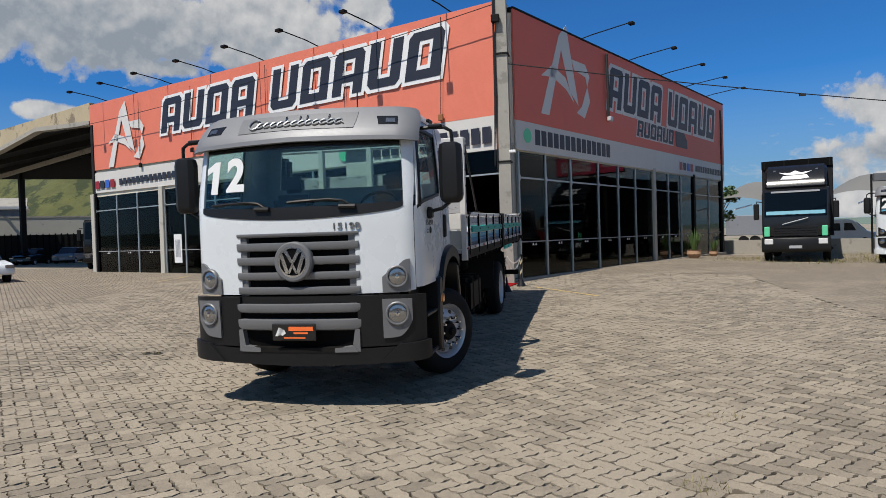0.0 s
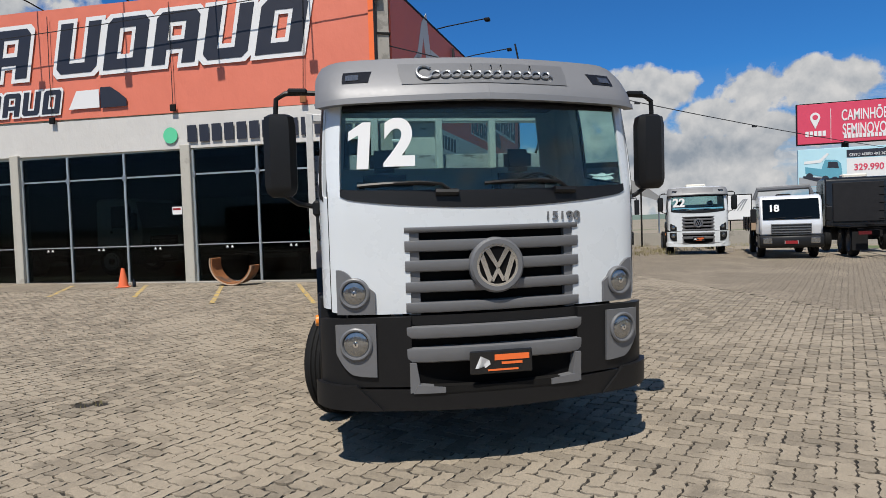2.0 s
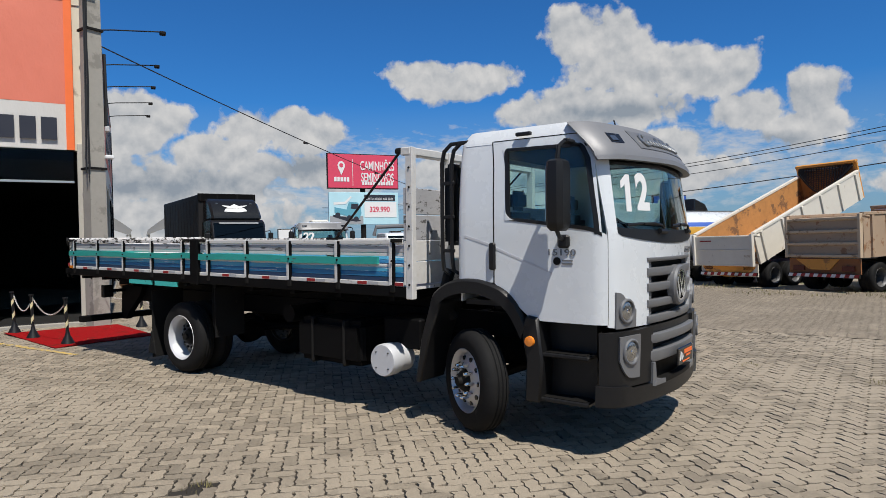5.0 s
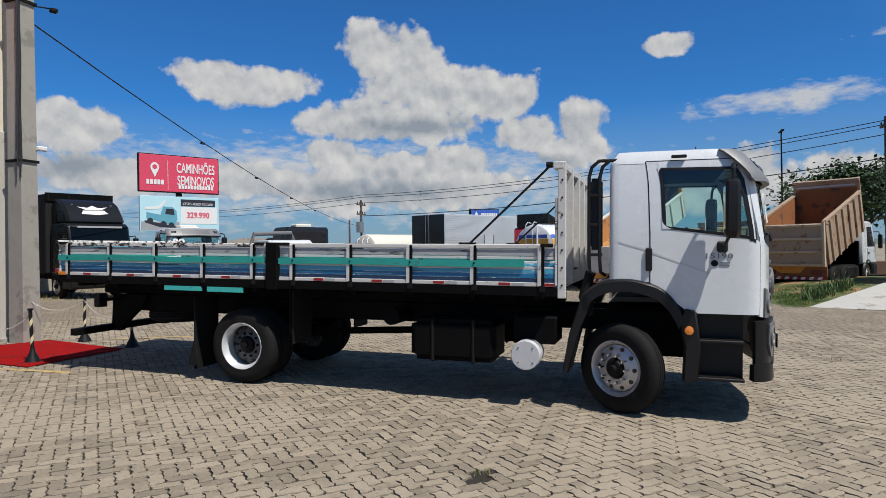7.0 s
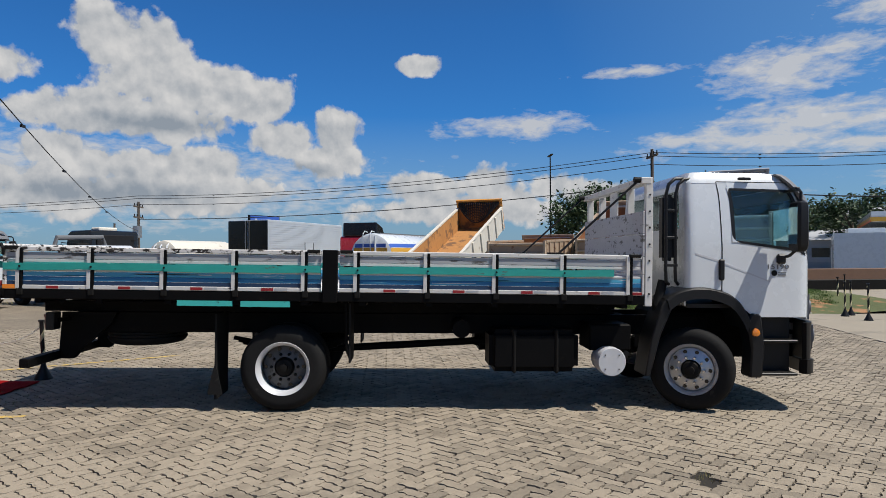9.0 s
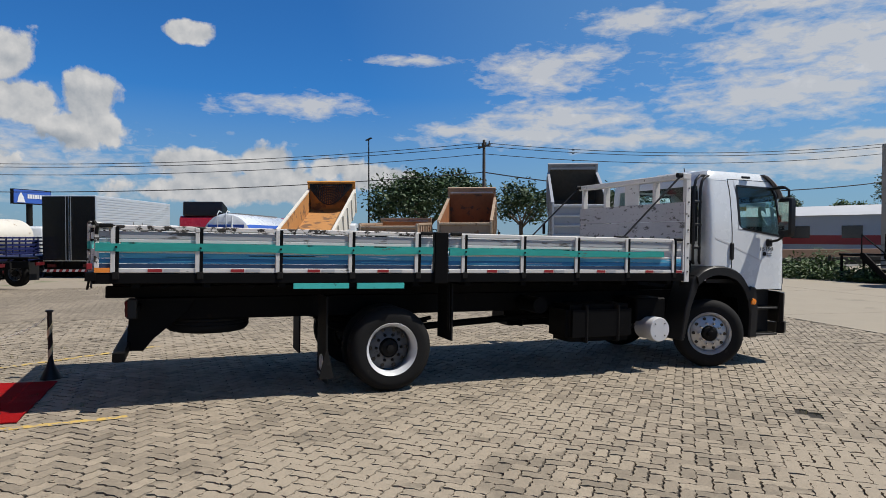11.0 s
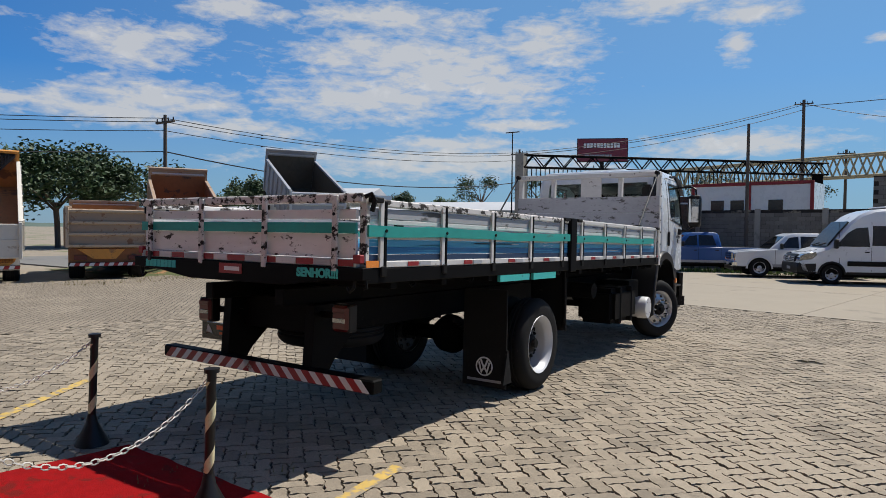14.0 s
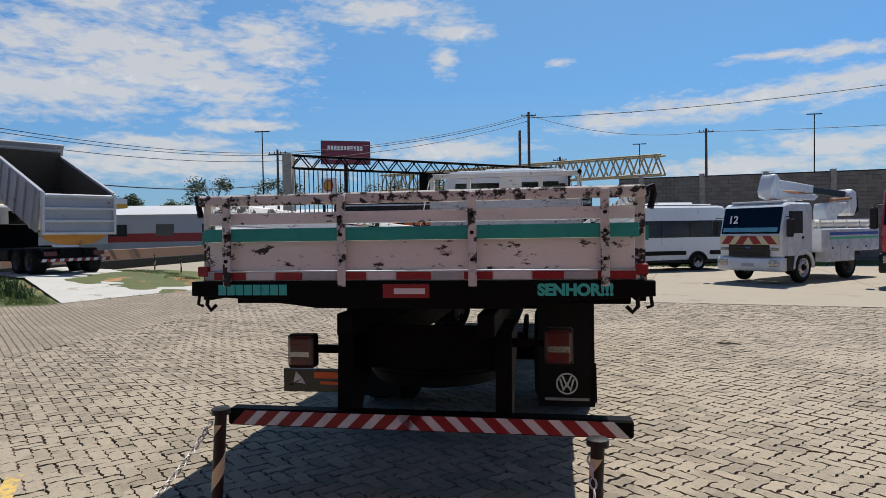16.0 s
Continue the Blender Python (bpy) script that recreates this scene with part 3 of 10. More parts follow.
def far_paving(name):
    """Paving seen from afar: the same blocks in colour and relief."""
    m = pitted(material(name, (0.246, 0.206, 0.155), 0.9, vary=0.15, scale=24, stain=(0.295, 0.248, 0.188), stain_at=0.52, stain_scale=0.45), 90.0)
    n, l = m.node_tree.nodes, m.node_tree.links
    bsdf = n["Principled BSDF"]
    old = bsdf.inputs["Base Color"].links[0].from_socket
    g, mp, br = n.new("ShaderNodeNewGeometry"), n.new("ShaderNodeMapping"), n.new("ShaderNodeTexBrick")
    mp.inputs["Rotation"].default_value = (0, 0, radians(-PAVE_TURN))
    l.new(g.outputs["Position"], mp.inputs["Vector"])
    wav = n.new("ShaderNodeTexNoise")
    wav.inputs["Scale"].default_value = 9
    l.new(mp.outputs[0], wav.inputs["Vector"])
    add = n.new("ShaderNodeMixRGB")
    add.blend_type, add.inputs[0].default_value = "ADD", 0.09
    l.new(mp.outputs[0], add.inputs[1]), l.new(wav.outputs["Color"], add.inputs[2])
    l.new(add.outputs[0], br.inputs["Vector"])
    br.inputs["Scale"].default_value = 1.0
    br.inputs["Brick Width"].default_value, br.inputs["Row Height"].default_value = PAVE_L, PAVE_W
    br.inputs["Mortar Size"].default_value, br.inputs["Mortar Smooth"].default_value = 0.009, 0.3
    br.inputs["Color1"].default_value, br.inputs["Color2"].default_value, br.inputs["Mortar"].default_value = (1, 1, 1, 1), (0.86, 0.84, 0.82, 1), (0.10, 0.09, 0.08, 1)
    mu = n.new("ShaderNodeMixRGB")
    mu.blend_type, mu.inputs[0].default_value = "MULTIPLY", 1.0
    l.new(old, mu.inputs[1]), l.new(br.outputs["Color"], mu.inputs[2])
    l.new(mu.outputs[0], bsdf.inputs["Base Color"])
    bp = n.new("ShaderNodeBump")
    bp.inputs["Strength"].default_value, bp.inputs["Distance"].default_value, bp.invert = 0.7, 0.008, True
    l.new(br.outputs["Fac"], bp.inputs["Height"]), l.new(bp.outputs[0], bsdf.inputs["Normal"])
    return m


PAVE_L, PAVE_W, PAVE_TURN = 0.236, 0.118, -43.0
NEAR = (-11.5, 7.5, -6.0, 15.5)
M["far_paving"] = far_paving("far_paving")
EDGE_X = [-34] + spread(-28, NEAR[0], 8) + spread(NEAR[0], NEAR[1], 10)[1:] + spread(NEAR[1], 18.5, 6)[1:]
EDGE_Y = [-9.0] + [NEAR[2]] + spread(NEAR[2], NEAR[3], 10)[1:] + spread(NEAR[3], 30, 8)[1:]
b = bmesh.new()
for x0, x1 in zip(EDGE_X, EDGE_X[1:]):
    for y0, y1 in zip(EDGE_Y, EDGE_Y[1:]):
        inside = x0 >= NEAR[0] - 0.01 and x1 <= NEAR[1] + 0.01 and y0 >= NEAR[2] - 0.01 and y1 <= NEAR[3] + 0.01
        vs = [b.verts.new((x, y, ground_z(x, y) - (0.016 if inside else 0.0))) for x, y in ((x0, y0), (x1, y0), (x1, y1), (x0, y1))]
        fc = b.faces.new(vs)
        fc.material_index = 1 if inside else 0
yard = solid("pavement", b, [M["far_paving"], M["joint"]], "sunlit yard of worn zigzag concrete paving blocks", "paving", kind="structure")

# concrete apron along a slanting edge, and the road beyond it
APRON = pose(0, -4.27, 0.0, 0, 0, -11.3)


def on_apron(x, y):
    return y < -4.27 - 0.2 * x


b = bmesh.new()
for i in range(12):
    x0 = -42 + i * 6.5
    for y1, y0 in ((0.0, -7.0), (-7.012, -14.0), (-14.012, -21.0)):
        box(x0 + 0.008, x0 + 6.492, y0 + 0.008, y1 - 0.008, -0.05, 0.006, bm=b)
solid("road", local_to(b, APRON), M["slab"], "pale concrete slab apron with straight joints", "road", kind="structure")
solid("highway", box(22.5, 38, -160, -2.0, -0.12, -0.01), M["asphalt"], "grey asphalt highway beyond the yard", "road", kind="structure")

# ---- shop ----
CX, CY, A1, A2 = 0.9, 13.35, 23.5, 27.3
CZ = 0.27
F1 = pose(CX, CY, CZ, 0, 0, -A1)
F2 = pose(CX, CY, CZ, 0, 0, 90 - A2)
LEN1, LEN2 = 25.0, 20.7
shop = thing("shop_building", "lorry showroom with coral banners over dark glass fronts", "shop", kind="structure")


def local(bm, m):
    bmesh.ops.transform(bm, matrix=m, verts=bm.verts)
    return bm


# walls over the glass, flat roof, floor; hall inside coloured near-black for its shade
part("wall_south", local(box(-LEN1, -0.28, 0.10, 0.35, 3.95, 8.25), F1), M["cream_paint"], shop)
part("wall_east", local(box(0.12, LEN2, 0.10, 0.35, 3.85, 7.95), F2), M["cream_paint"], shop)
back = F2 @ Vector((LEN2, 0, 0))
left = F1 @ Vector((-LEN1, 0, 0))
far = left + (back - F2 @ Vector((0, 0, 0)))
corner = F1 @ Vector((0, 0, 0))


def slab_over(z0, z1, inset=0.12):
    mid = (corner + back + left + far) / 4
    ring = [p + (mid - p).normalized() * inset * 3 for p in (left, corner, back, far)]
    return prism([(p.x, p.y) for p in ring], "z", z0, z1)


part("roof", slab_over(8.0, 8.2), M["concrete"], shop)
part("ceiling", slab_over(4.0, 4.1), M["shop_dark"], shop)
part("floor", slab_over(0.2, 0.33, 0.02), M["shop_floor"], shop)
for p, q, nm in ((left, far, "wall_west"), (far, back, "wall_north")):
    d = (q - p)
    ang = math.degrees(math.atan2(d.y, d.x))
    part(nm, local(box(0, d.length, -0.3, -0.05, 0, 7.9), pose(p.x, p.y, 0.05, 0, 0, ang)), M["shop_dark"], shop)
part("plinth", local(box(-LEN1, -0.05, -0.12, 0.22, -0.25, 0.04, 0.01), F1), M["concrete"], shop, "low grey concrete plinth")
part("plinth", local(box(0.05, LEN2, -0.10, 0.22, -0.3, 0.05, 0.01), F2), M["concrete"], shop, "low grey concrete plinth")
for u in (24.95, 18.65, 12.55, 6.45):
    part("pillar", local(box(-u - 0.16, -u + 0.16, -0.06, 0.32, -0.25, 4.1, 0.015), F1), M["pillar"], shop)
part("pillar", local(box(-0.42, -0.14, 0.0, 0.3, -0.25, 4.1, 0.015), F1), M["pillar"], shop)
for u in (10.9, 16.0, 20.6):
    part("pillar", local(box(u - 0.13, u + 0.13, 0.0, 0.3, -0.25, 4.0, 0.01), F2), M["black_paint"] if u > 12 else M["pillar"], shop)


def shopfront(F, cuts, top, beam, name, skip=()):
    for i, (u0, u1) in enumerate(zip(cuts, cuts[1:])):
        bay = thing(name, "dark glass shop window in an aluminium frame", "window", group="shop windows", kind="structure")
        bay.matrix_basis = F
        part("mullion", box(u0 - 0.035, u0 + 0.035, 0.03, 0.13, 0.04, top, 0.006), M["aluminium"], bay)
        if i not in skip:
            part("pane", box(u0 + 0.036, u1 - 0.036, 0.075, 0.085, 0.05, beam), M["glass_shop"], bay)
            part("manifestation", box(u0 + 0.04, u1 - 0.04, 0.070, 0.0735, 1.12, 1.15), M["grey_vinyl"], bay, "thin frosted line across the glass")
            for du in (-0.09, 0.07):
                part("sticker", prism([(u0 / 2 + u1 / 2 + du, 1.02), (u0 / 2 + u1 / 2 + du + 0.1, 1.02), (u0 / 2 + u1 / 2 + du + 0.05, 1.10)], "y", 0.066, 0.0695), M["white_vinyl"], bay)
        part("transom", box(u0 + 0.036, u1 - 0.036, 0.055, 0.105, beam, beam + 0.05, 0.004), M["aluminium"], bay)
        part("toplight", box(u0 + 0.036, u1 - 0.036, 0.075, 0.085, beam + 0.05, top), M["glass_shop"], bay)
        part("clamp", box(u0 - 0.07, u0 + 0.07, 0.02, 0.06, beam - 0.06, beam + 0.10, 0.008), M["steel"], bay)


for cuts in ([-24.75, -22.7, -20.8, -18.85], [-18.45, -16.9, -14.63, -12.75], [-12.35, -10.64, -8.61, -6.65], [-6.25, -4.17, -2.18, -0.45]):
    shopfront(F1, cuts, 3.95, 3.2, "shop_window", skip=(2,) if cuts[0] == -6.25 else ())
for cuts in ([0.25, 1.83, 3.5, 5.58, 7.29, 8.93, 10.75], [11.05, 12.6, 14.2, 15.85], [16.15, 18.3, 20.45]):
    shopfront(F2, cuts, 3.85, 3.05 if cuts[0] < 16 else 3.0, "shop_window")

# banner sheets, lightly creased
def creased(x0, x1, z0, z1, nx, nz, amp, y=0.0, slope=0.0):
    bb = bmesh.new()
    rows = []
    for j in range(nz + 1):
        row = []
        for i in range(nx + 1):
            s, t = i / nx, j / nz
            x, z = x0 + (x1 - x0) * s, z0 + (z1 - z0) * t
            z += slope * (1 - s)
            c = noise.noise(Vector((x * 0.9, z * 0.45, 3.1))) * 0.6 + noise.noise(Vector((x * 2.2 + z * 1.7, z * 0.8, 7.7))) * 0.4
            row.append(bb.verts.new((x, y - amp * c, z)))
        rows.append(row)
    for r0, r1 in zip(rows, rows[1:]):
        for i in range(nx):
            bb.faces.new((r0[i], r0[i + 1], r1[i + 1], r1[i]))
    return bb


banner = thing("banner", "coral vinyl banner with dark block lettering, lightly creased", "banner", F1)
part("cloth", creased(-LEN1, -0.62, 4.98, 8.38, 110, 26, 0.022, y=0.035, slope=0.35), M["banner_coral"], banner)
part("strip", creased(-LEN1, -0.62, 3.95, 4.98, 110, 8, 0.022, y=0.035, slope=0.20), M["banner_grey"], banner, "pale grey lower strip")
part("edging", box(-0.62, -0.46, 0.0, 0.05, 3.95, 8.38), M["orange_vinyl"], banner, "bright orange end strip")
banner2 = thing("banner", "faded red rigid banner with block lettering over the side glass", "banner", F2)
part("cloth", box(0.12, LEN2 + 0.3, 0.02, 0.07, 4.78, 8.05), M["banner_red"], banner2)
part("strip", box(0.12, LEN2 + 0.3, 0.02, 0.07, 3.90, 4.776), M["banner_grey"], banner2, "grey lower strip")
part("coping", box(0.1, LEN2 + 0.32, 0.0, 0.42, 8.05, 8.11), M["dark_steel"], banner2)


def block_sign(parent, x0, x1, z0, z1, count, y, lean=0.2, gap_after=(), dark="dark_vinyl", light="white_vinyl", rise=0.0):
    """A brand sign as plain slanted slotted blocks in a dark tone with a pale outline."""
    w = (x1 - x0) / (count + 0.5 * len(gap_after))
    h = z1 - z0
    o = 0.085 * h
    at = x0
    for i in range(count):
        zz = z0 + rise * (at - x0)
        a, c = at + 0.05 * w, at + 0.90 * w
        t, k = 0.26 * w, 0.10 * w
        kind = i % 3
        left, right = [(a, 0.0), (a + t, 0.0), (a + t, h), (a + k, h), (a, h - k)], [(c - t, 0.0), (c, 0.0), (c, h - k), (c - k, h), (c - t, h)]
        if kind == 1:
            left, right = [(a + k, 0.0), (a + t, 0.0), (a + t, h), (a, h), (a, k)], [(c - t, 0.0), (c - k, 0.0), (c, k), (c, h), (c - t, h)]
        bars_ = [left, right]
        if kind in (0, 2):
            bars_.append([(a + t, h * 0.8), (c - t, h * 0.8), (c - t, h), (a + t, h)])
        if kind in (1, 2):
            bars_.append([(a + t, 0.0), (c - t, 0.0), (c - t, h * 0.2), (a + t, h * 0.2)])
        if kind == 0:
            bars_.append([(a + t, h * 0.28), (c - t, h * 0.28), (c - t, h * 0.45), (a + t, h * 0.45)])
        pale, block = bmesh.new(), bmesh.new()
        for n_, pts in enumerate(bars_):
            mx, mz = sum(p[0] for p in pts) / len(pts), sum(p[1] for p in pts) / len(pts)
            grown = [(px + (o if px > mx else -o), pz + (o if pz > mz else -o)) for px, pz in pts]
            prism([(px + lean * pz, zz + pz) for px, pz in grown], "y", y - 0.0006 * n_, y + 0.006, bm=pale)
            prism([(px + lean * pz, zz + pz) for px, pz in pts], "y", y - 0.012 - 0.0002 * n_, y - 0.004, bm=block)
        part("outline", pale, M[light], parent)
        part("block", block, M[dark], parent)
        at += w * (1.5 if i in gap_after else 1.0)


def emblem(parent, x, z, s, y, mat="grey_vinyl"):
    """A plain spired emblem: a tall pointed frame with a hooked loop."""
    for pts in ([(0, 0), (0.16, 0), (0.44, 0.72), (0.56, 1.0), (0.40, 0.86)], [(0.56, 1.0), (0.44, 0.72), (0.62, 0.30), (0.80, 0.18), (0.60, 0.86)],
                [(0.02, 0.38), (0.24, 0.52), (0.52, 0.44), (0.70, 0.20), (0.52, 0.32), (0.26, 0.40)], [(0.66, 0.66), (0.98, 0.66), (1.08, 0.54), (1.02, 0.42), (0.98, 0.52), (0.72, 0.56)],
                [(1.02, 0.42), (1.08, 0.26), (0.94, 0.06), (0.76, 0.10), (0.88, 0.18), (0.94, 0.28)]):
        part("emblem", prism([(x + p * s, z + q * s) for p, q in pts], "y", y - 0.012, y), M[mat], parent)


def bars(parent, x0, x1, z0, z1, count, y, mat, depth=0.006):
    """Writing that is not lettered: plain upright bars."""
    w = (x1 - x0) / count
    for i in range(count):
        part("bar", box(x0 + i * w + 0.12 * w, x0 + (i + 1) * w - 0.12 * w, y - depth, y, z0, z1), M[mat], parent)


M["emblem_grey"] = material("emblem_grey", (0.60, 0.58, 0.56), 0.5, vary=0.04)
emblem(banner, -23.2, 5.35, 3.1, -0.012, "emblem_grey")
block_sign(banner, -18.5, -2.45, 6.50, 8.02, 9, -0.014, gap_after=(3,), rise=0.0)
block_sign(banner, -15.2, -10.7, 5.33, 6.05, 6, -0.014, lean=0.2)
part("van_shape", prism([(-10.4, 5.4), (-9.3, 5.4), (-9.3, 5.95), (-10.1, 5.95)], "y", -0.03, -0.012), M["white_vinyl"], banner)
part("van_shape", prism([(-9.25, 5.38), (-8.35, 5.38), (-8.35, 5.6), (-8.6, 5.8), (-8.9, 6.0), (-9.25, 6.0)], "y", -0.03, -0.012), M["dark_vinyl"], banner)
for i, c in enumerate(("red", "dark_vinyl", "blue_vinyl", "red")):
    part("icon", local(box(-0.2, 0.2, -0.02, 0.0, -0.2, 0.2, 0.05), pose(-24.4 + i * 0.5, -0.012, 4.55)), M[c], banner)
bars(banner, -22.3, -16.6, 4.42, 4.72, 15, -0.014, "dark_vinyl")
part("icon", lathe([(0.24, 0), (0.24, 0.012)], 24, m=pose(-6.92, -0.006, 4.40, 90, 0, 0)), M["green_vinyl"], banner)
bars(banner, -6.4, -0.75, 4.16, 4.66, 14, -0.014, "dark_vinyl")
emblem(banner2, 1.6, 5.15, 3.15, 0.018, "emblem_grey")
block_sign(banner2, 6.4, 19.3, 6.0, 7.55, 9, 0.014, gap_after=(3,), light="emblem_grey")
block_sign(banner2, 9.1, 13.3, 5.2, 5.85, 6, 0.014, light="emblem_grey")
part("van_shape", prism([(13.6, 5.15), (15.1, 5.15), (15.1, 5.5), (14.7, 5.85), (13.6, 5.85)], "y", 0.0, 0.018), M["dark_vinyl"], banner2)
part("icon", lathe([(0.22, 0), (0.22, 0.012)], 24, m=pose(0.75, 0.018, 4.36, 90, 0, 0)), M["green_vinyl"], banner2)
bars(banner2, 1.15, 6.6, 4.12, 4.60, 14, 0.016, "dark_vinyl")
for i, c in enumerate(("red", "dark_vinyl", "blue_vinyl", "red")):
    part("icon", local(box(-0.18, 0.18, -0.012, 0.0, -0.18, 0.18, 0.04), pose(14.2 + i * 0.5, 0.018, 4.3)), M[c], banner2)
bars(banner2, 16.2, 20.4, 4.15, 4.45, 15, 0.016, "dark_vinyl")

# banner lamps on arms
for u in (23.6, 20.7, 17.8, 14.6, 11.4, 8.3, 5.2, 2.3):
    lamp = thing("banner_lamp", "dark floodlight on a long arm above the banner", "lamp", F1 @ pose(-u, 0.1, 8.45 + 0.014 * u), group="banner lamps")
    part("arm", tube([(0, 0.2, 0), (-0.05, -0.4, 0.12), (-0.1, -1.55, 0.22)], 0.022), M["dark_steel"], lamp)
    part("head", box(-0.22, 0.02, -1.72, -1.52, 0.14, 0.24, 0.02), M["dark_steel"], lamp)
for u in (4.6, 8.6, 12.0, 15.2, 18.3):
    lamp = thing("banner_lamp", "dark floodlight on a long arm above the side banner", "lamp", F2 @ pose(u, 0.1, 8.1), group="banner lamps")
    part("arm", tube([(0, 0.2, 0), (0.05, -0.4, 0.1), (0.1, -1.75, 0.22)], 0.02), M["dark_steel"], lamp)
    part("head", box(0.0, 0.2, -1.9, -1.72, 0.13, 0.23, 0.02), M["dark_steel"], lamp)
for u, z, dx in ((6.75, 5.3, 0.0), (2.5, 5.25, -0.1), (16.0, 5.6, 0), (20.2, 5.3, 0), (11.0, 5.2, 0)):
    drop = thing("hanging_cable", "small box hanging on a cable across the banner", "cable", F1, group="hanging cables")
    part("cable", tube([(-u, -0.05, 8.3), (-u + dx * 0.3, -0.07, 6.8), (-u + dx, -0.06, z)], 0.012, seg=5), M["wire"], drop)
    part("box", box(-u + dx - 0.09, -u + dx + 0.09, -0.1, -0.03, z - 0.2, z, 0.01), M["dark_steel"] if u > 3 else M["rust_steel"], drop)
drop = thing("hanging_cable", "thick dark cable hanging down the side banner", "cable", F2)
part("cable", tube([(6.3, -0.06, 7.9), (6.32, -0.08, 6.4), (6.35, -0.05, 5.6)], 0.05, seg=6), M["wire"], drop)
part("box", box(6.3, 6.55, -0.16, -0.02, 5.45, 5.62, 0.02), M["silver_bar"], drop)

# square concrete utility pole at the corner with cables
pole = thing("utility_pole", "square grey concrete utility pole wrapped in cables at the shop corner", "pole", pose(0.64, 13.0, ground_z(0.64, 13.0)))
part("shaft", loft([[(x * w, y * w, z) for x, y in ((-1, -1), (1, -1), (1, 1), (-1, 1))] for w, z in ((0.185, -0.1), (0.15, 9.6))]), M["concrete"], pole)
for i in range(7):
    x = -0.19 + 0.02 * math.sin(i * 2.1)
    part("cable", tube([(x - 0.03 * (i % 3), -0.19 - 0.012 * (i % 4), 3.2 + i * 0.1), (x - 0.02 * math.sin(i), -0.185 - 0.01 * (i % 2), 5.4), (x + 0.03 * math.cos(i), -0.18, 7.4), (x, -0.17, 9.5)], 0.011 + 0.004 * (i % 3), seg=5), M["wire"], pole)
for z in (3.5, 6.6, 8.8):
    part("strap", box(-0.2, 0.2, -0.2, 0.2, z, z + 0.05), M["dark_steel"], pole)
part("camera_box", box(0.15, 0.34, -0.26, -0.16, 3.75, 3.84, 0.02), M["white_vinyl"], pole, "small white security camera")
part("floodlight", box(-0.26, -0.02, -0.32, -0.18, 7.5, 7.72, 0.02), M["dark_steel"], pole)


# ---- wheels ----
def wheel(name, parent, m, r=0.51, w=0.27, style="alloy", bolts=True):
    """A lorry wheel about local z (outer face towards +z)."""
    root = new(name)
    root.parent, root.matrix_basis = parent, m
    root.empty_display_size = 0.1
    rr = r * 0.60
    prof = [(rr * 0.98, -w / 2 + 0.02), (r * 0.80, -w / 2), (r * 0.955, -w / 2 + 0.035), (r, -w / 2 + 0.07)]
    for k in range(3):
        zc = -w / 2 + 0.07 + (w - 0.14) * (k + 0.5) / 3
        prof += [(r, zc - 0.030), (r - 0.012, zc - 0.022), (r - 0.012, zc - 0.014), (r, zc - 0.006)]
    prof += [(r, w / 2 - 0.07), (r * 0.955, w / 2 - 0.035), (r * 0.90, w / 2 - 0.012), (r * 0.80, w / 2), (rr * 1.05, w / 2 - 0.012), (rr, w / 2 - 0.03)]
    part("tyre", lathe(prof, 40, caps=False), M["rubber"], root)
    mat = {"alloy": M["alloy"], "steel": M["silver_bar"], "dirty": M["disc_grey"]}[style]
    style = "steel" if style == "dirty" else style
    deep = -0.07 if style == "steel" else 0.07
    rim = lathe([(rr * 0.96, -w / 2 + 0.02), (rr * 1.0, w / 2 - 0.045), (rr * 1.06, w / 2 - 0.018), (rr * 1.04, w / 2 - 0.006), (rr * 0.94, w / 2 - 0.03), (rr * 0.88, w / 2 - 0.09)], 40, caps=False)
    part("rim", rim, mat, root)
    disc = lathe([(rr * 0.90, deep - 0.05), (rr * 0.86, deep), (rr * 0.62, deep + 0.035), (rr * 0.40, deep + 0.05), (rr * 0.38, deep - 0.02)], 40, caps=False)
    part("disc", disc, M["alloy"] if style != "steel" else M["disc_grey"], root)
    for k in range(10):
        a = 2 * math.pi * (k + 0.5) / 10
        c = (rr * 0.735 * math.cos(a), rr * 0.735 * math.sin(a), deep + 0.018)
        part("hand_hole", lathe([(0.024, -0.012), (0.024, 0.010)], 10, m=Matrix.Translation(c)), M["black_gloss"], root)
        if bolts:
            d = (rr * 0.52 * math.cos(a), rr * 0.52 * math.sin(a), deep + 0.04)
            part("wheel_nut", lathe([(0.02, 0), (0.018, 0.075 if style != "steel" else 0.02), (0.012, 0.09 if style != "steel" else 0.03)], 8, m=Matrix.Translation(d)), M["chrome"] if style != "steel" else M["dark_steel"], root)
    part("hub", lathe([(rr * 0.37, -w / 2), (rr * 0.37, deep + 0.05), (rr * 0.31, deep + 0.09), (rr * 0.16, deep + 0.10), (rr * 0.15, deep + 0.14), (0.01, deep + 0.145)], 20), M["dark_steel"], root)
    return root


SIDE_W, SIDE_E = pose(0, 0, 0, 0, -90, 0), pose(0, 0, 0, 0, 90, 0)


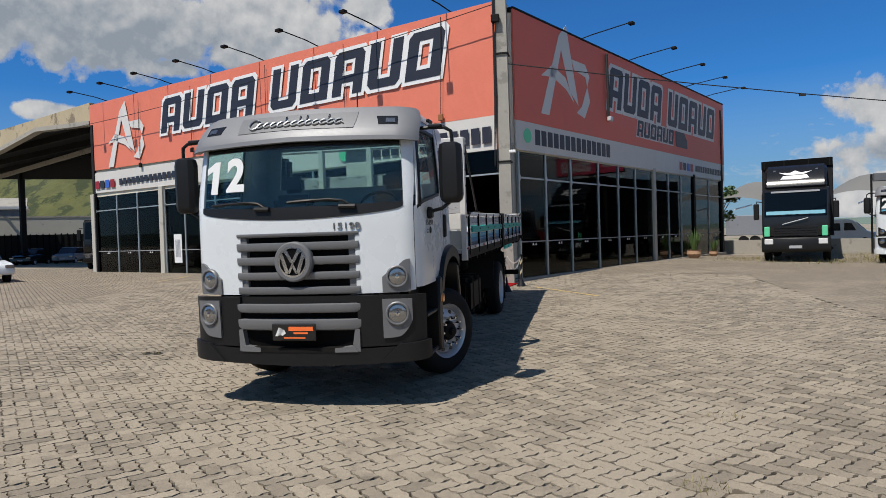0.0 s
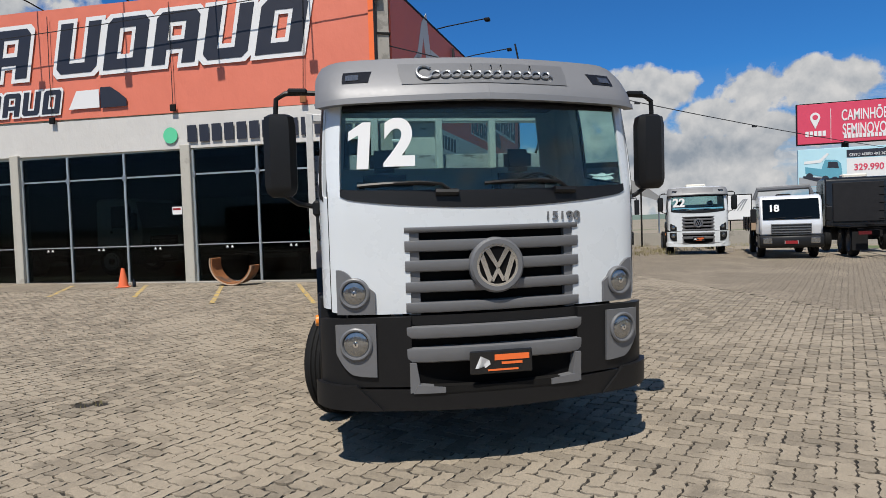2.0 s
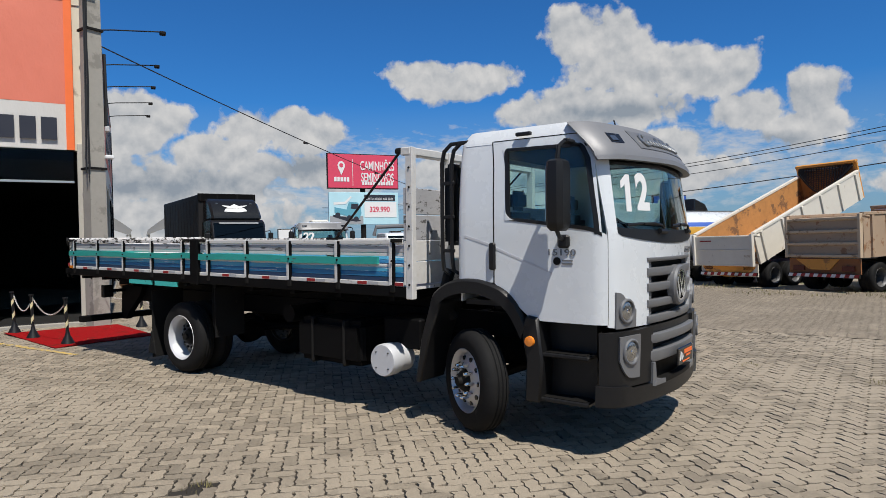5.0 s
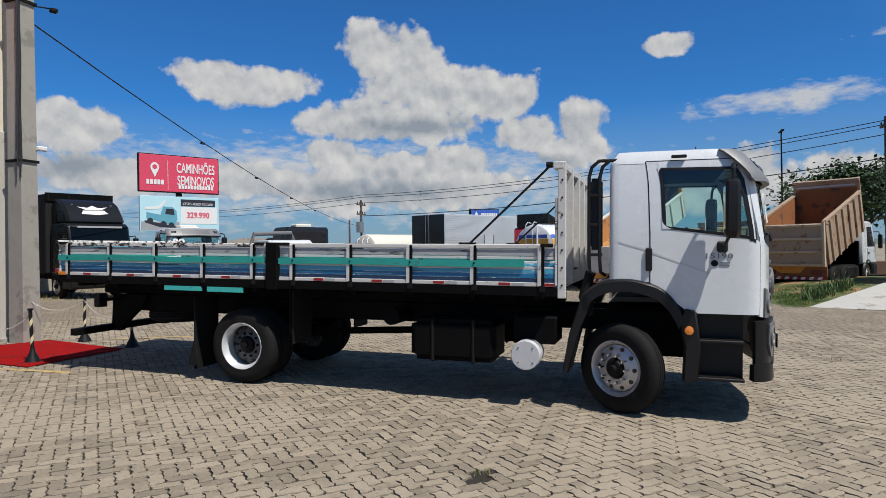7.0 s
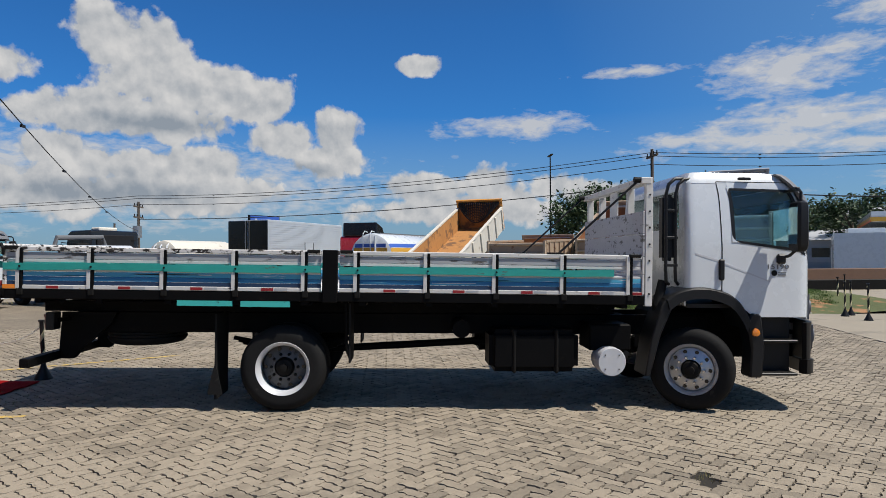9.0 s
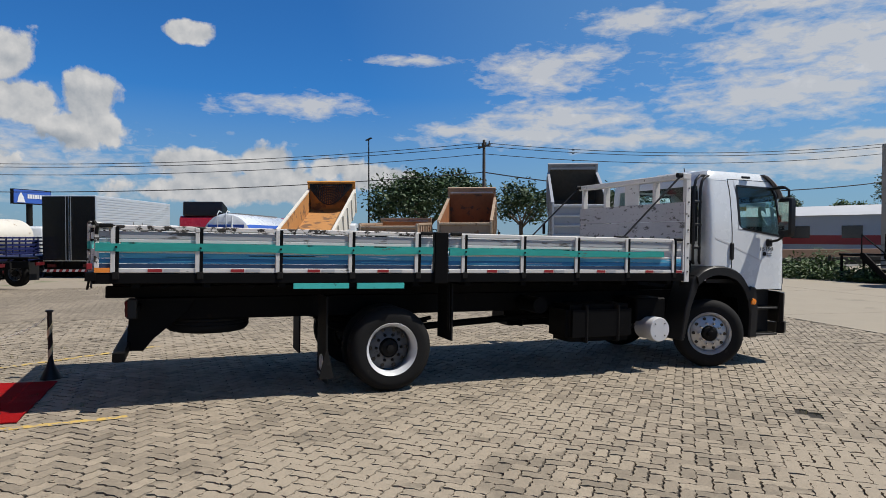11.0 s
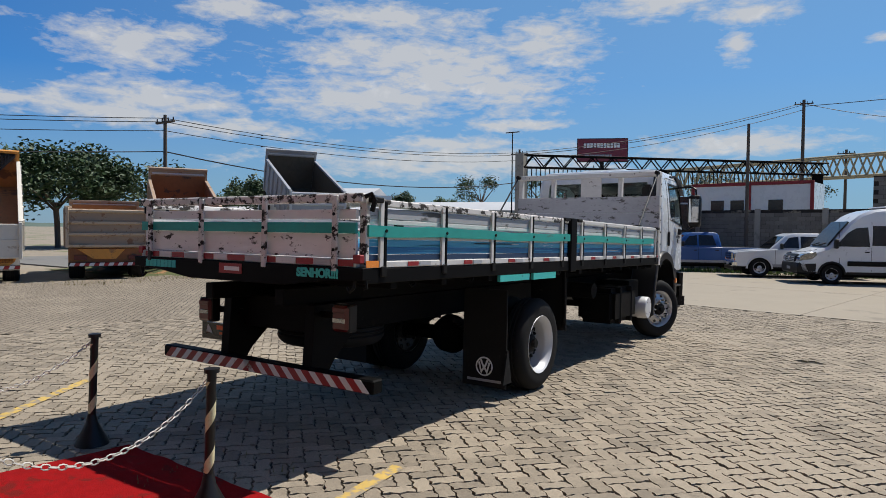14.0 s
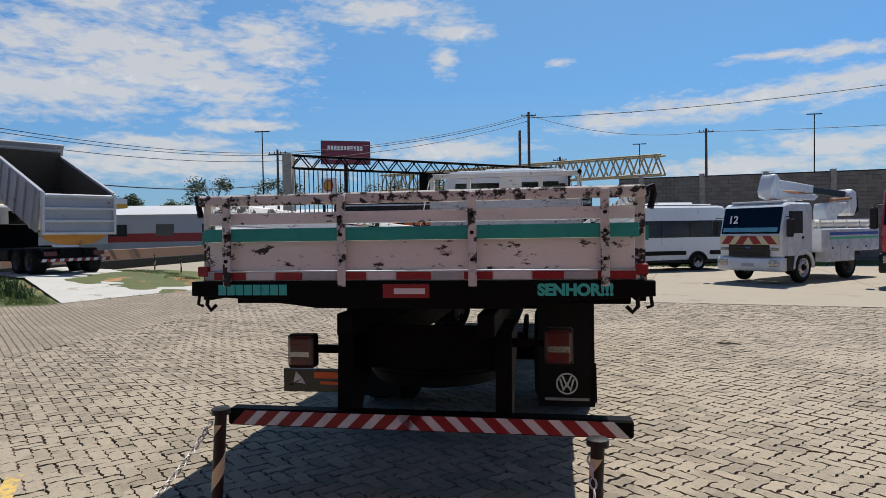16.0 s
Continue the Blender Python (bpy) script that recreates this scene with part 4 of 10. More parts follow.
# ---- the cab shell ----
def cab_outline(s, z):
    """A point of the cab's plan: s runs from the middle of the front (0) round the side (2 to 3) to the middle of the rear (4)."""
    front = 0.04 if z < 1.9 else 0.04 + 0.10 * (z - 1.9) / 0.75
    if z < 1.3:
        front += 0.03 * (1.3 - z)
    if z > 2.65:
        front = 0.14 + 1.0 * (z - 2.65) ** 1.2
    slim = 1.0 if z < 2.0 else 1.0 - 0.055 * ((z - 2.0) / 0.8) ** 1.5
    if z > 2.8:
        slim -= 0.9 * (z - 2.8) ** 1.6
    w = 1.2 * slim
    rear = 1.80 if z < 2.8 else 1.80 - 1.2 * (z - 2.8) ** 1.5
    a = Vector((1.0 * slim, front + 0.13))
    if s <= 1:
        return Vector((a.x * s, front + 0.13 * s * s))
    if s <= 2:
        t = s - 1
        c1, c2 = Vector((1.18 * slim, front + 0.17)), Vector((w, max(front + 0.32, 0.38)))
        return a * (1 - t) ** 2 + c1 * 2 * t * (1 - t) + c2 * t * t
    y2 = max(front + 0.32, 0.38)
    if s <= 3:
        return Vector((w, y2 + (rear - 0.08 - y2) * (s - 2)))
    if s <= 3.2:
        t = (s - 3) / 0.2
        return Vector((w, rear - 0.08)) * (1 - t) ** 2 + Vector((w, rear)) * 2 * t * (1 - t) + Vector((w - 0.08, rear)) * t * t
    return Vector(((w - 0.08) * (1 - (s - 3.2) / 0.8), rear))


def cab_point(s, z, off=0.0, sign=-1):
    p = cab_outline(s, z)
    if off:
        d = cab_outline(min(s + 0.02, 4), z) - cab_outline(max(s - 0.02, 0), z)
        p = p + Vector((d.y, -d.x)).normalized() * off
    return Vector((sign * p.x, p.y, z))


def s_at(y, z=1.8):
    """The s of a place on the side wall, by its y."""
    lo, hi = 1.0, 3.0
    for _ in range(30):
        mid = (lo + hi) / 2
        lo, hi = (mid, hi) if cab_outline(mid, z).y < y else (lo, mid)
    return lo


def patch(corners, n, k, off=0.0, sign=-1, bm=None, thick=0.025):
    """A curved panel on the cab: corners (s, z) bottom-front, bottom-rear, top-rear, top-front."""
    b = bmesh.new()
    (a, c, d, e) = [Vector(q) for q in corners]
    outer, inner = [], []
    for j in range(k + 1):
        ro, ri = [], []
        for i in range(n + 1):
            u, v = i / n, j / k
            q = (a * (1 - u) + c * u) * (1 - v) + (e * (1 - u) + d * u) * v
            ro.append(b.verts.new(cab_point(q.x, q.y, off, sign)))
            ri.append(b.verts.new(cab_point(q.x, q.y, off - thick, sign)))
        outer.append(ro), inner.append(ri)
    for j in range(k):
        for i in range(n):
            b.faces.new((outer[j][i], outer[j][i + 1], outer[j + 1][i + 1], outer[j + 1][i]))
            b.faces.new((inner[j + 1][i], inner[j + 1][i + 1], inner[j][i + 1], inner[j][i]))
    for j in range(k):
        b.faces.new((outer[j][0], outer[j + 1][0], inner[j + 1][0], inner[j][0]))
        b.faces.new((outer[j][n], inner[j][n], inner[j + 1][n], outer[j + 1][n]))
    for i in range(n):
        b.faces.new((outer[0][i], inner[0][i], inner[0][i + 1], outer[0][i + 1]))
        b.faces.new((outer[k][i], outer[k][i + 1], inner[k][i + 1], inner[k][i]))
    bmesh.ops.recalc_face_normals(b, faces=b.faces[:])
    return joined(bm, b)


def both(corners, n, k, off=0.0, thick=0.025):
    """A panel on both sides of the cab, welded along the middle."""
    b = patch(corners, n, k, off, 1, patch(corners, n, k, off, -1, None, thick), thick)
    bmesh.ops.delete(b, geom=[f for f in b.faces if all(abs(v.co.x) < 1e-5 for v in f.verts)], context="FACES")
    bmesh.ops.remove_doubles(b, verts=b.verts[:], dist=1e-5)
    bmesh.ops.recalc_face_normals(b, faces=b.faces[:])
    return b


def curved_panel(s0, s1, lo, hi, n, k, off, sign, thick=0.04):
    """A panel on the cab between s0 and s1 whose lower and upper edges run along lo(u) and hi(u)."""
    b = bmesh.new()
    outer = [[b.verts.new(cab_point(s0 + (s1 - s0) * i / n, lo(i / n) + (hi(i / n) - lo(i / n)) * j / k, off, sign)) for i in range(n + 1)] for j in range(k + 1)]
    inner = [[b.verts.new(cab_point(s0 + (s1 - s0) * i / n, lo(i / n) + (hi(i / n) - lo(i / n)) * j / k, off - thick, sign)) for i in range(n + 1)] for j in range(k + 1)]
    for j in range(k):
        for i in range(n):
            b.faces.new((outer[j][i], outer[j][i + 1], outer[j + 1][i + 1], outer[j + 1][i]))
            b.faces.new((inner[j + 1][i], inner[j + 1][i + 1], inner[j][i + 1], inner[j][i]))
        b.faces.new((outer[j][0], outer[j + 1][0], inner[j + 1][0], inner[j][0]))
        b.faces.new((outer[j][n], inner[j][n], inner[j + 1][n], outer[j + 1][n]))
    for i in range(n):
        b.faces.new((outer[0][i], inner[0][i], inner[0][i + 1], outer[0][i + 1]))
        b.faces.new((outer[k][i], outer[k][i + 1], inner[k][i + 1], inner[k][i]))
    bmesh.ops.recalc_face_normals(b, faces=b.faces[:])
    return b


def fillet(corner, ds, dz, sign, bm=None):
    """The inner round of a corner on the cab's side: the corner (s, z) and how far it reaches along s and z."""
    b = bmesh.new()
    steps = [math.pi / 2 * i / 7 for i in range(8)]
    shape = [corner] + [(corner[0] + ds * (1 - math.cos(a)), corner[1] + dz * (1 - math.sin(a))) for a in steps]
    top, low = [[b.verts.new(cab_point(q[0], q[1], off, sign)) for q in shape] for off in (0.0085, -0.004)]
    for i in range(1, len(shape) - 1):
        b.faces.new((top[0], top[i], top[i + 1])), b.faces.new((low[0], low[i + 1], low[i]))
        b.faces.new((top[i], low[i], low[i + 1], top[i + 1]))
    b.faces.new((top[0], low[0], low[1], top[1])), b.faces.new((top[-1], low[-1], low[0], top[0]))
    bmesh.ops.recalc_face_normals(b, faces=b.faces[:])
    return joined(bm, b)


def rib(z0, z1, s1, off, n=12, deep=0.09):
    """A rounded slat across the cab's nose: full above, drawn in below, notched back at its ends."""
    h = z1 - z0
    rings = []
    for i in range(-n, n + 1):
        sv = s1 * abs(i) / n
        ease = 1.0 - 0.30 * max(0.0, (abs(i) / n - 0.86) / 0.14)
        sgn = -1 if i < 0 else 1
        rings.append([cab_point(sv, z0 + h * q, off * ease - back, sgn) for q, back in ((1.0, deep), (1.0, 0.014), (0.95, 0.002), (0.80, 0.0), (0.32, 0.003), (0.10, 0.010), (0.0, 0.030), (0.0, deep))])
    return loft(rings)


def build_cab(root, number="12", visor="silver_paint", low_detail=False, bumper="black_plastic"):
    """The white cab, grille, bumper, doors, mirrors and what shows inside."""
    W = M["white_paint"]
    sd, sq = s_at(0.25), s_at(1.36)

    def pair(name, corners, n, k, off, thick, mat, parent, label=""):
        return [part(name, patch(corners, n, k, off, sg, thick=thick), mat, parent, label) for sg in (-1, 1)]

    pair("front_panel", [(0.60, 1.13), (1.0, 1.13), (1.0, 1.95), (0.60, 1.9172)], 8, 8, 0, 0.025, W, root)
    part("front_header", both([(0, 1.725), (0.60, 1.725), (0.60, 1.9172), (0, 1.868)], 10, 3), W, root)
    pair("corner_panel", [(1.0, 1.13), (sd, 1.15), (sd, 2.0), (1.0, 1.95)], 10, 6, 0, 0.025, W, root)
    pair("screen_pillar", [(1.18, 1.95), (sd, 2.0), (s_at(0.39, 2.6), 2.84), (1.22, 2.66)], 6, 8, 0, 0.025, W, root)
    pair("rear_quarter", [(sq + 0.004, 1.5), (3.2, 1.52), (3.2, 2.84), (sq + 0.004, 2.84)], 8, 8, 0, 0.025, W, root)
    # rear wall round its window
    part("rear_wall", both([(3.2, 1.3), (4, 1.3), (4, 2.26), (3.2, 2.26)], 6, 3), W, root)
    pair("rear_pillar", [(3.2, 2.26), (3.30, 2.26), (3.30, 2.74), (3.2, 2.74)], 2, 2, 0, 0.025, W, root)
    part("rear_header", both([(3.2, 2.74), (4, 2.74), (4, 2.84), (3.2, 2.84)], 6, 2), W, root)
    roof_rings = []
    for z in (2.82, 2.86, 2.90, 2.935, 2.96):
        half = [cab_point(s, z, 0, -1) for s in [i * 4 / 40 for i in range(41)]]
        roof_rings.append(half + [Vector((-p.x, p.y, p.z)) for p in half[-2:0:-1]])
    top = [Vector((p.x * 0.86, 1.0 + (p.y - 1.0) * 0.86, 2.985)) for p in roof_rings[-1]]
    part("roof", loft(roof_rings + [top]), W, root)
    part("roof_hatch", box(-0.42, 0.42, 0.75, 1.45, 2.97, 3.03, 0.025), W, root)
    # doors, each with window, handle and seam
    sf, w1 = sd + 0.006, s_at(1.21)
    for sign in (-1, 1):
        door = part("door", patch([(sf, 1.17), (s_at(0.95), 1.17), (s_at(0.95), 2.068), (sf, 1.945)], 8, 8, 0.002, sign), W, root)
        bd = patch([(s_at(0.95), 1.17), (sq, 1.5), (sq, 2.135), (s_at(0.95), 2.068)], 8, 8, 0.002, sign)
        patch([(w1, 2.10), (sq, 2.12), (sq, 2.84), (w1, 2.84)], 2, 6, 0.002, sign, bd)
        patch([(s_at(0.29), 1.945), (s_at(0.32), 1.945), (s_at(0.43, 2.5), 2.74), (s_at(0.36, 2.5), 2.74)], 2, 6, 0.002, sign, bd)
        patch([(s_at(0.36, 2.5), 2.74), (w1, 2.75), (w1, 2.84), (s_at(0.39, 2.6), 2.84)], 8, 2, 0.002, sign, bd)
        for corner, ds, dz in (((w1 + 0.014, 2.768), -0.055, -0.075), ((w1 + 0.014, 2.088), -0.085, 0.11), ((s_at(0.392, 2.5), 2.755), 0.10, -0.12)):
            fillet(corner, ds, dz, sign, bd)
        part("door_frame", bd, W, door)
        part("window_seal", patch([(s_at(0.29), 1.93), (w1 + 0.01, 2.09), (w1 + 0.01, 2.12), (s_at(0.29), 1.965)], 8, 1, 0.006, sign, thick=0.02), M["black_plastic"], door)
        sl = patch([(w1 - 0.02, 2.10), (w1 + 0.012, 2.10), (w1 + 0.012, 2.76), (w1 - 0.02, 2.76)], 1, 4, 0.006, sign, thick=0.02)
        patch([(s_at(0.38, 2.5), 2.72), (w1 + 0.012, 2.735), (w1 + 0.012, 2.765), (s_at(0.38, 2.5), 2.75)], 8, 1, 0.006, sign, sl, 0.02)
        patch([(s_at(0.305), 1.95), (s_at(0.35), 1.95), (s_at(0.44, 2.5), 2.75), (s_at(0.395, 2.5), 2.75)], 1, 6, 0.006, sign, sl, 0.02)
        part("window_seal", sl, M["black_plastic"], door)
        pane = part("window_pane", patch([(s_at(0.31), 1.95), (w1, 2.11), (w1, 2.75), (s_at(0.41, 2.5), 2.74)], 8, 5, -0.012, sign, thick=0.004), M["glass_side"], door, "tinted side window")
        pane.visible_shadow = False
        part("handle", box(sign * 1.215 - 0.02, sign * 1.215 + 0.02, 1.335, 1.405, 1.62, 1.88, 0.015), M["black_plastic"], door, "black recessed door handle")
        seam = patch([(sf - 0.014, 1.17), (sf - 0.001, 1.17), (sf - 0.001, 2.0), (sf - 0.014, 2.0)], 1, 8, 0.0035, sign, thick=0.006)
        part("door_seam", patch([(sq - 0.005, 1.5), (sq + 0.004, 1.5), (sq + 0.004, 2.84), (sq - 0.005, 2.84)], 1, 10, 0.0035, sign, thick=0.006), M["dark_steel"], door)
        part("door_seam", patch([(s_at(0.39, 2.6), 2.838), (sq - 0.006, 2.838), (sq - 0.006, 2.847), (s_at(0.39, 2.6), 2.847)], 8, 1, 0.0035, sign, thick=0.006), M["dark_steel"], door)
        part("door_seam", seam, M["dark_steel"], door)
        line = patch([(s_at(0.75), 1.60), (sq, 1.82), (sq, 1.845), (s_at(0.75), 1.615)], 8, 1, 0.005, sign, thick=0.006)
        part("crease", line, M["grey_vinyl"] if low_detail else M["silver_bar"], door)
        part("quarter_line", patch([(sq + 0.02, 1.84), (2.98, 1.93), (2.98, 1.955), (sq + 0.02, 1.865)], 4, 1, 0.003, sign, thick=0.006), M["silver_bar"], root)
        part("rain_hook", box(sign * 1.15 - 0.02, sign * 1.15 + 0.02, 0.98, 1.14, 2.865, 2.90, 0.008), M["black_plastic"], root)
        if not low_detail:
            words("model_number", "15190", 0.080, M["grey_plastic"], door, pose(sign * 1.208, 0.66, 1.79, 90, 0, sign * 90), 0.003, wide=1.45)
            part("badge", lathe([(0.035, 0), (0.035, 0.006)], 20, m=pose(sign * 1.204, 0.70, 1.715, 0, sign * 90, 0)), M["dark_steel"], door)
            for k in range(2):
                part("bar", box(sign * 1.206 - 0.003, sign * 1.206 + 0.003, 0.55, 0.65, 1.715 - 0.028 * k, 1.727 - 0.028 * k), M["grey_plastic"], door)
    # windscreen with black band below and dark band above
    ws = part("windscreen", both([(0, 1.93), (1.15, 2.0), (1.20, 2.66), (0, 2.66)], 16, 10, -0.008, thick=0.005), M["glass_cab"], root, "raked tinted windscreen with vinyl figures")
    ws.visible_shadow = False
    for sg in (-1, 1):
        part("cowl", curved_panel(0.0, 1.18, lambda u: 1.862 + 0.098 * u * u, lambda u: 1.985 + 0.027 * u * u, 16, 2, 0.006, sg, 0.02), M["black_plastic"], root, "black cowl under the windscreen")
    part("sun_strip", both([(0, 2.56), (1.17, 2.56), (1.20, 2.66), (0, 2.66)], 16, 2, -0.003, thick=0.003), M["black_gloss"], root)
    lie = lambda x, z, off: Vector((x, cab_outline(abs(x), z).y - off, z))
    for x0, x1 in ((-0.98, -0.25), (-0.10, 0.62)):
        mid = (x0 + x1) / 2
        wp = part("wiper", tube([lie(x1 - 0.04, 1.975, 0.02), lie(x1 - 0.12, 2.03, 0.035), lie(mid + 0.1, 2.045, 0.035), lie(mid - 0.08, 2.04, 0.025)], 0.012, seg=6), M["black_plastic"], root)
        part("blade", tube([lie(x0 + 0.04 + (x1 - x0 - 0.2) * k / 6, 2.03 + 0.012 * math.sin(math.pi * k / 6), 0.014) for k in range(7)], 0.013, seg=5), M["black_plastic"], wp)
        part("pivot", tube([lie(x1 - 0.16, 1.975, 0.02), lie(x1 + 0.0, 1.97, 0.02)], 0.026, seg=8), M["black_plastic"], wp)
    # vinyl figures on the windscreen's west side
    tilt = math.degrees(math.atan2(0.10, 0.75))
    stick = pose(-0.745, 0.148, 2.31, 90 - tilt, 0, -10)
    if number == "12":
        one = [(-0.03, -0.165), (0.052, -0.165), (0.052, 0.165), (-0.005, 0.165), (-0.10, 0.10), (-0.10, 0.035), (-0.03, 0.075)]
        part("number_sticker", local(prism([(x - 0.155 + 0.07 * y, y) for x, y in one], "z", -0.002, 0.002), stick), M["white_vinyl"], root)
        words("number_sticker", "2", 0.45, M["white_vinyl"], root, stick @ Matrix.Translation((0.10, 0, 0)), 0.002, wide=0.96, bold=0.017, shear=0.03)
    else:
        words("number_sticker", number, 0.50, M["white_vinyl"], root, stick, 0.002, wide=1.0, bold=0.018)
    # sun visor
    vis = both([(0, 2.64), (1.70, 2.60), (1.86, 2.93), (0, 2.94)], 26, 6, 0.085, thick=0.05)
    part("visor", vis, M[visor], root, "metallic grey sun visor with roof lamps")
    part("visor_lip", both([(0, 2.615), (1.66, 2.585), (1.70, 2.62), (0, 2.66)], 22, 1, 0.095, thick=0.07), M["black_plastic"] if low_detail else M[visor], root)
    part("visor_top", both([(0, 2.93), (1.86, 2.92), (1.88, 2.95), (0, 2.965)], 20, 1, 0.07, thick=0.22), M[visor], root)
    panel = part("name_panel", both([(0, 2.74), (0.62, 2.73), (0.66, 2.90), (0, 2.905)], 12, 2, 0.092, thick=0.012), M["grey_plastic"], root)
    if not low_detail:
        put = lambda x, z: (x, cab_outline(min(abs(x), 1.0), z).y - 0.104, z)
        part("script_swash", tube([put(-0.44 + 0.055 * math.cos(a), 2.822 + 0.052 * math.sin(a)) for a in [0.7 + 4.9 * k / 12 for k in range(13)]], 0.011, seg=6), M["steel"], panel)
        for i in range(12):
            x, tall = -0.365 + i * 0.074, 0.062 if i in (3, 5, 6, 9) else 0.0
            loop = [put(x + 0.033 * math.cos(a) + 0.010 * math.sin(a), 2.806 + 0.026 * math.sin(a)) for a in [math.pi * 2 * k / 10 for k in range(11)]]
            part("script_loop", tube(loop + ([put(x + 0.045, 2.82 + tall), put(x + 0.035, 2.79)] if tall else [put(x + 0.05, 2.785)]), 0.0085, seg=5), M["steel"], panel)
    for sg in (-1, 1):
        rec = part("roof_lamp", patch([(0.86, 2.755), (1.12, 2.75), (1.12, 2.84), (0.84, 2.845)], 4, 2, 0.090, sg, thick=0.01), M["black_gloss"], root)
        part("lens", patch([(0.93, 2.775), (1.06, 2.77), (1.06, 2.815), (0.93, 2.82)], 2, 1, 0.096, sg, thick=0.01), M["lens"], rec)
    # grille: dark recess, slats, side cheeks, emblem
    part("grille_recess", box(-0.62, 0.62, 0.13, 0.20, 1.06, 1.73), M["black_paint"], root)
    part("grille_slat", rib(1.695, 1.735, 0.635, 0.02), M["grey_plastic"], root)
    for z0, z1 in ((1.56, 1.645), (1.42, 1.505), (1.275, 1.355), (1.13, 1.21)):
        part("grille_slat", rib(z0, z1 - 0.004, 0.635, 0.026), M["grey_plastic"], root)
    pair("grille_cheek", [(0.535, 1.12), (0.615, 1.12), (0.615, 1.735), (0.535, 1.725)], 2, 6, -0.01, 0.05, M["grey_plastic"], root)
    em = part("emblem", lathe([(0.195, -0.05), (0.195, 0.01), (0.18, 0.03), (0.15, 0.03), (0.145, 0.012), (0.005, 0.012)], 40, m=pose(0, 0.0, 1.455, 90, 0, 0)), M["grey_plastic"], root, "round chrome emblem in a grey ring")
    part("emblem_disc", lathe([(0.145, 0.012), (0.145, 0.016), (0.005, 0.016)], 32, m=pose(0, 0.0, 1.455, 90, 0, 0)), M["black_paint"], em)
    part("ring", lathe([(0.152, 0.010), (0.152, 0.026), (0.132, 0.026), (0.132, 0.010)], 40, m=pose(0, 0.0, 1.455, 90, 0, 0)), M["chrome"], em)
    for sg in (-1, 1):
        part("chevron", prism([(sg * 0.09, 1.56), (sg * 0.055, 1.575), (0, 1.47), (0, 1.42)], "y", -0.03, -0.012), M["chrome"], em)
        part("chevron", prism([(sg * 0.125, 1.50), (sg * 0.10, 1.54), (sg * 0.035, 1.345), (sg * 0.07, 1.34)], "y", -0.03, -0.012), M["chrome"], em)
        part("chevron", prism([(0, 1.455), (sg * 0.012, 1.43), (sg * 0.055, 1.345), (sg * 0.03, 1.34), (0, 1.40)], "y", -0.03, -0.012), M["chrome"], em)
    # headlamps and fog lamps in grey corner boxes
    for sg in (-1, 1):
        hb = part("headlamp_box", curved_panel(0.845, 1.32, lambda u: 1.135, lambda u: 1.285 + 0.165 * (1 - (1 - u) ** 2.6), 18, 6, 0.022, sg), M["black_plastic"] if low_detail else M["grey_plastic"], root)
        fb = part("fog_lamp_box", curved_panel(0.84, 1.30, lambda u: 0.70 + 0.17 * u ** 2.2, lambda u: 1.075 - 0.004 * u, 18, 6, 0.070, sg), M["black_plastic"] if low_detail else M["grey_plastic"], root)
        for hz, bx, own, r in ((1.285, 0.985, hb, 0.088), (0.935, 0.975, fb, 0.095)):
            c = cab_point(bx, hz, 0.028 if hz > 1.1 else 0.076, sg)
            dirn = cab_point(bx, hz, 0.2, sg) - cab_point(bx, hz, 0.0, sg)
            mm = Matrix.Translation(c) @ dirn.to_track_quat("Z", "Y").to_matrix().to_4x4()
            part("lamp_bezel", lathe([(r + 0.020, -0.03), (r + 0.020, 0.004), (r + 0.010, 0.012), (r, 0.010), (r - 0.006, -0.012)], 32, m=mm, caps=False), M["black_plastic"] if low_detail else M["grey_plastic"], own)
            part("lamp", lathe([(r - 0.002, -0.006), (r * 0.85, 0.002), (r * 0.5, 0.007), (0.005, 0.009)], 32, m=mm, caps=False), M["lens"], own, "clear round lamp lens")
            part("bulb", lathe([(0.022, 0.008), (0.020, 0.014), (0.005, 0.016)], 12, m=mm, caps=False), M["chrome"], own)
    # bumper
    bump = part("bumper", both([(0, 1.05), (0.605, 1.05), (0.605, 1.115), (0, 1.115)], 8, 1, 0.02, thick=0.06), M[bumper], root, "broad matt black plastic bumper" if bumper == "black_plastic" else "white painted bumper")
    pair("bumper_end", [(0.605, 0.62), (1.78, 0.64), (1.80, 1.105), (0.605, 1.115)], 16, 6, 0.05, 0.06, M[bumper], bump)
    part("lip", both([(0, 0.44), (1.84, 0.475), (1.84, 0.645), (0, 0.58)], 26, 3, 0.065, thick=0.10), M[bumper], bump)
    pair("lip_corner", [(0.80, 0.46), (1.86, 0.49), (1.86, 0.66), (0.98, 0.64)], 14, 2, 0.085, 0.05, M[bumper], bump)
    part("bumper_recess", box(-0.62, 0.62, 0.09, 0.14, 0.55, 1.12), M["black_paint"], bump)
    for z0, z1 in ((0.955, 1.045), (0.785, 0.895)):
        part("bumper_slat", rib(z0, z1, 0.635, 0.074, deep=0.11), M["grey_plastic"], bump)
    pair("scoop", [(0.545, 0.60), (0.62, 0.575), (0.62, 0.79), (0.575, 0.79)], 4, 4, 0.070, 0.07, M["grey_plastic"], bump)
    pair("scoop_foot", [(0.38, 0.575), (0.60, 0.575), (0.57, 0.635), (0.38, 0.615)], 4, 1, 0.078, 0.07, M["grey_plastic"], bump)
    part("scoop_floor", both([(0, 0.575), (0.60, 0.575), (0.55, 0.625), (0, 0.615)], 10, 1, 0.072, thick=0.07), M["dark_steel"], bump)
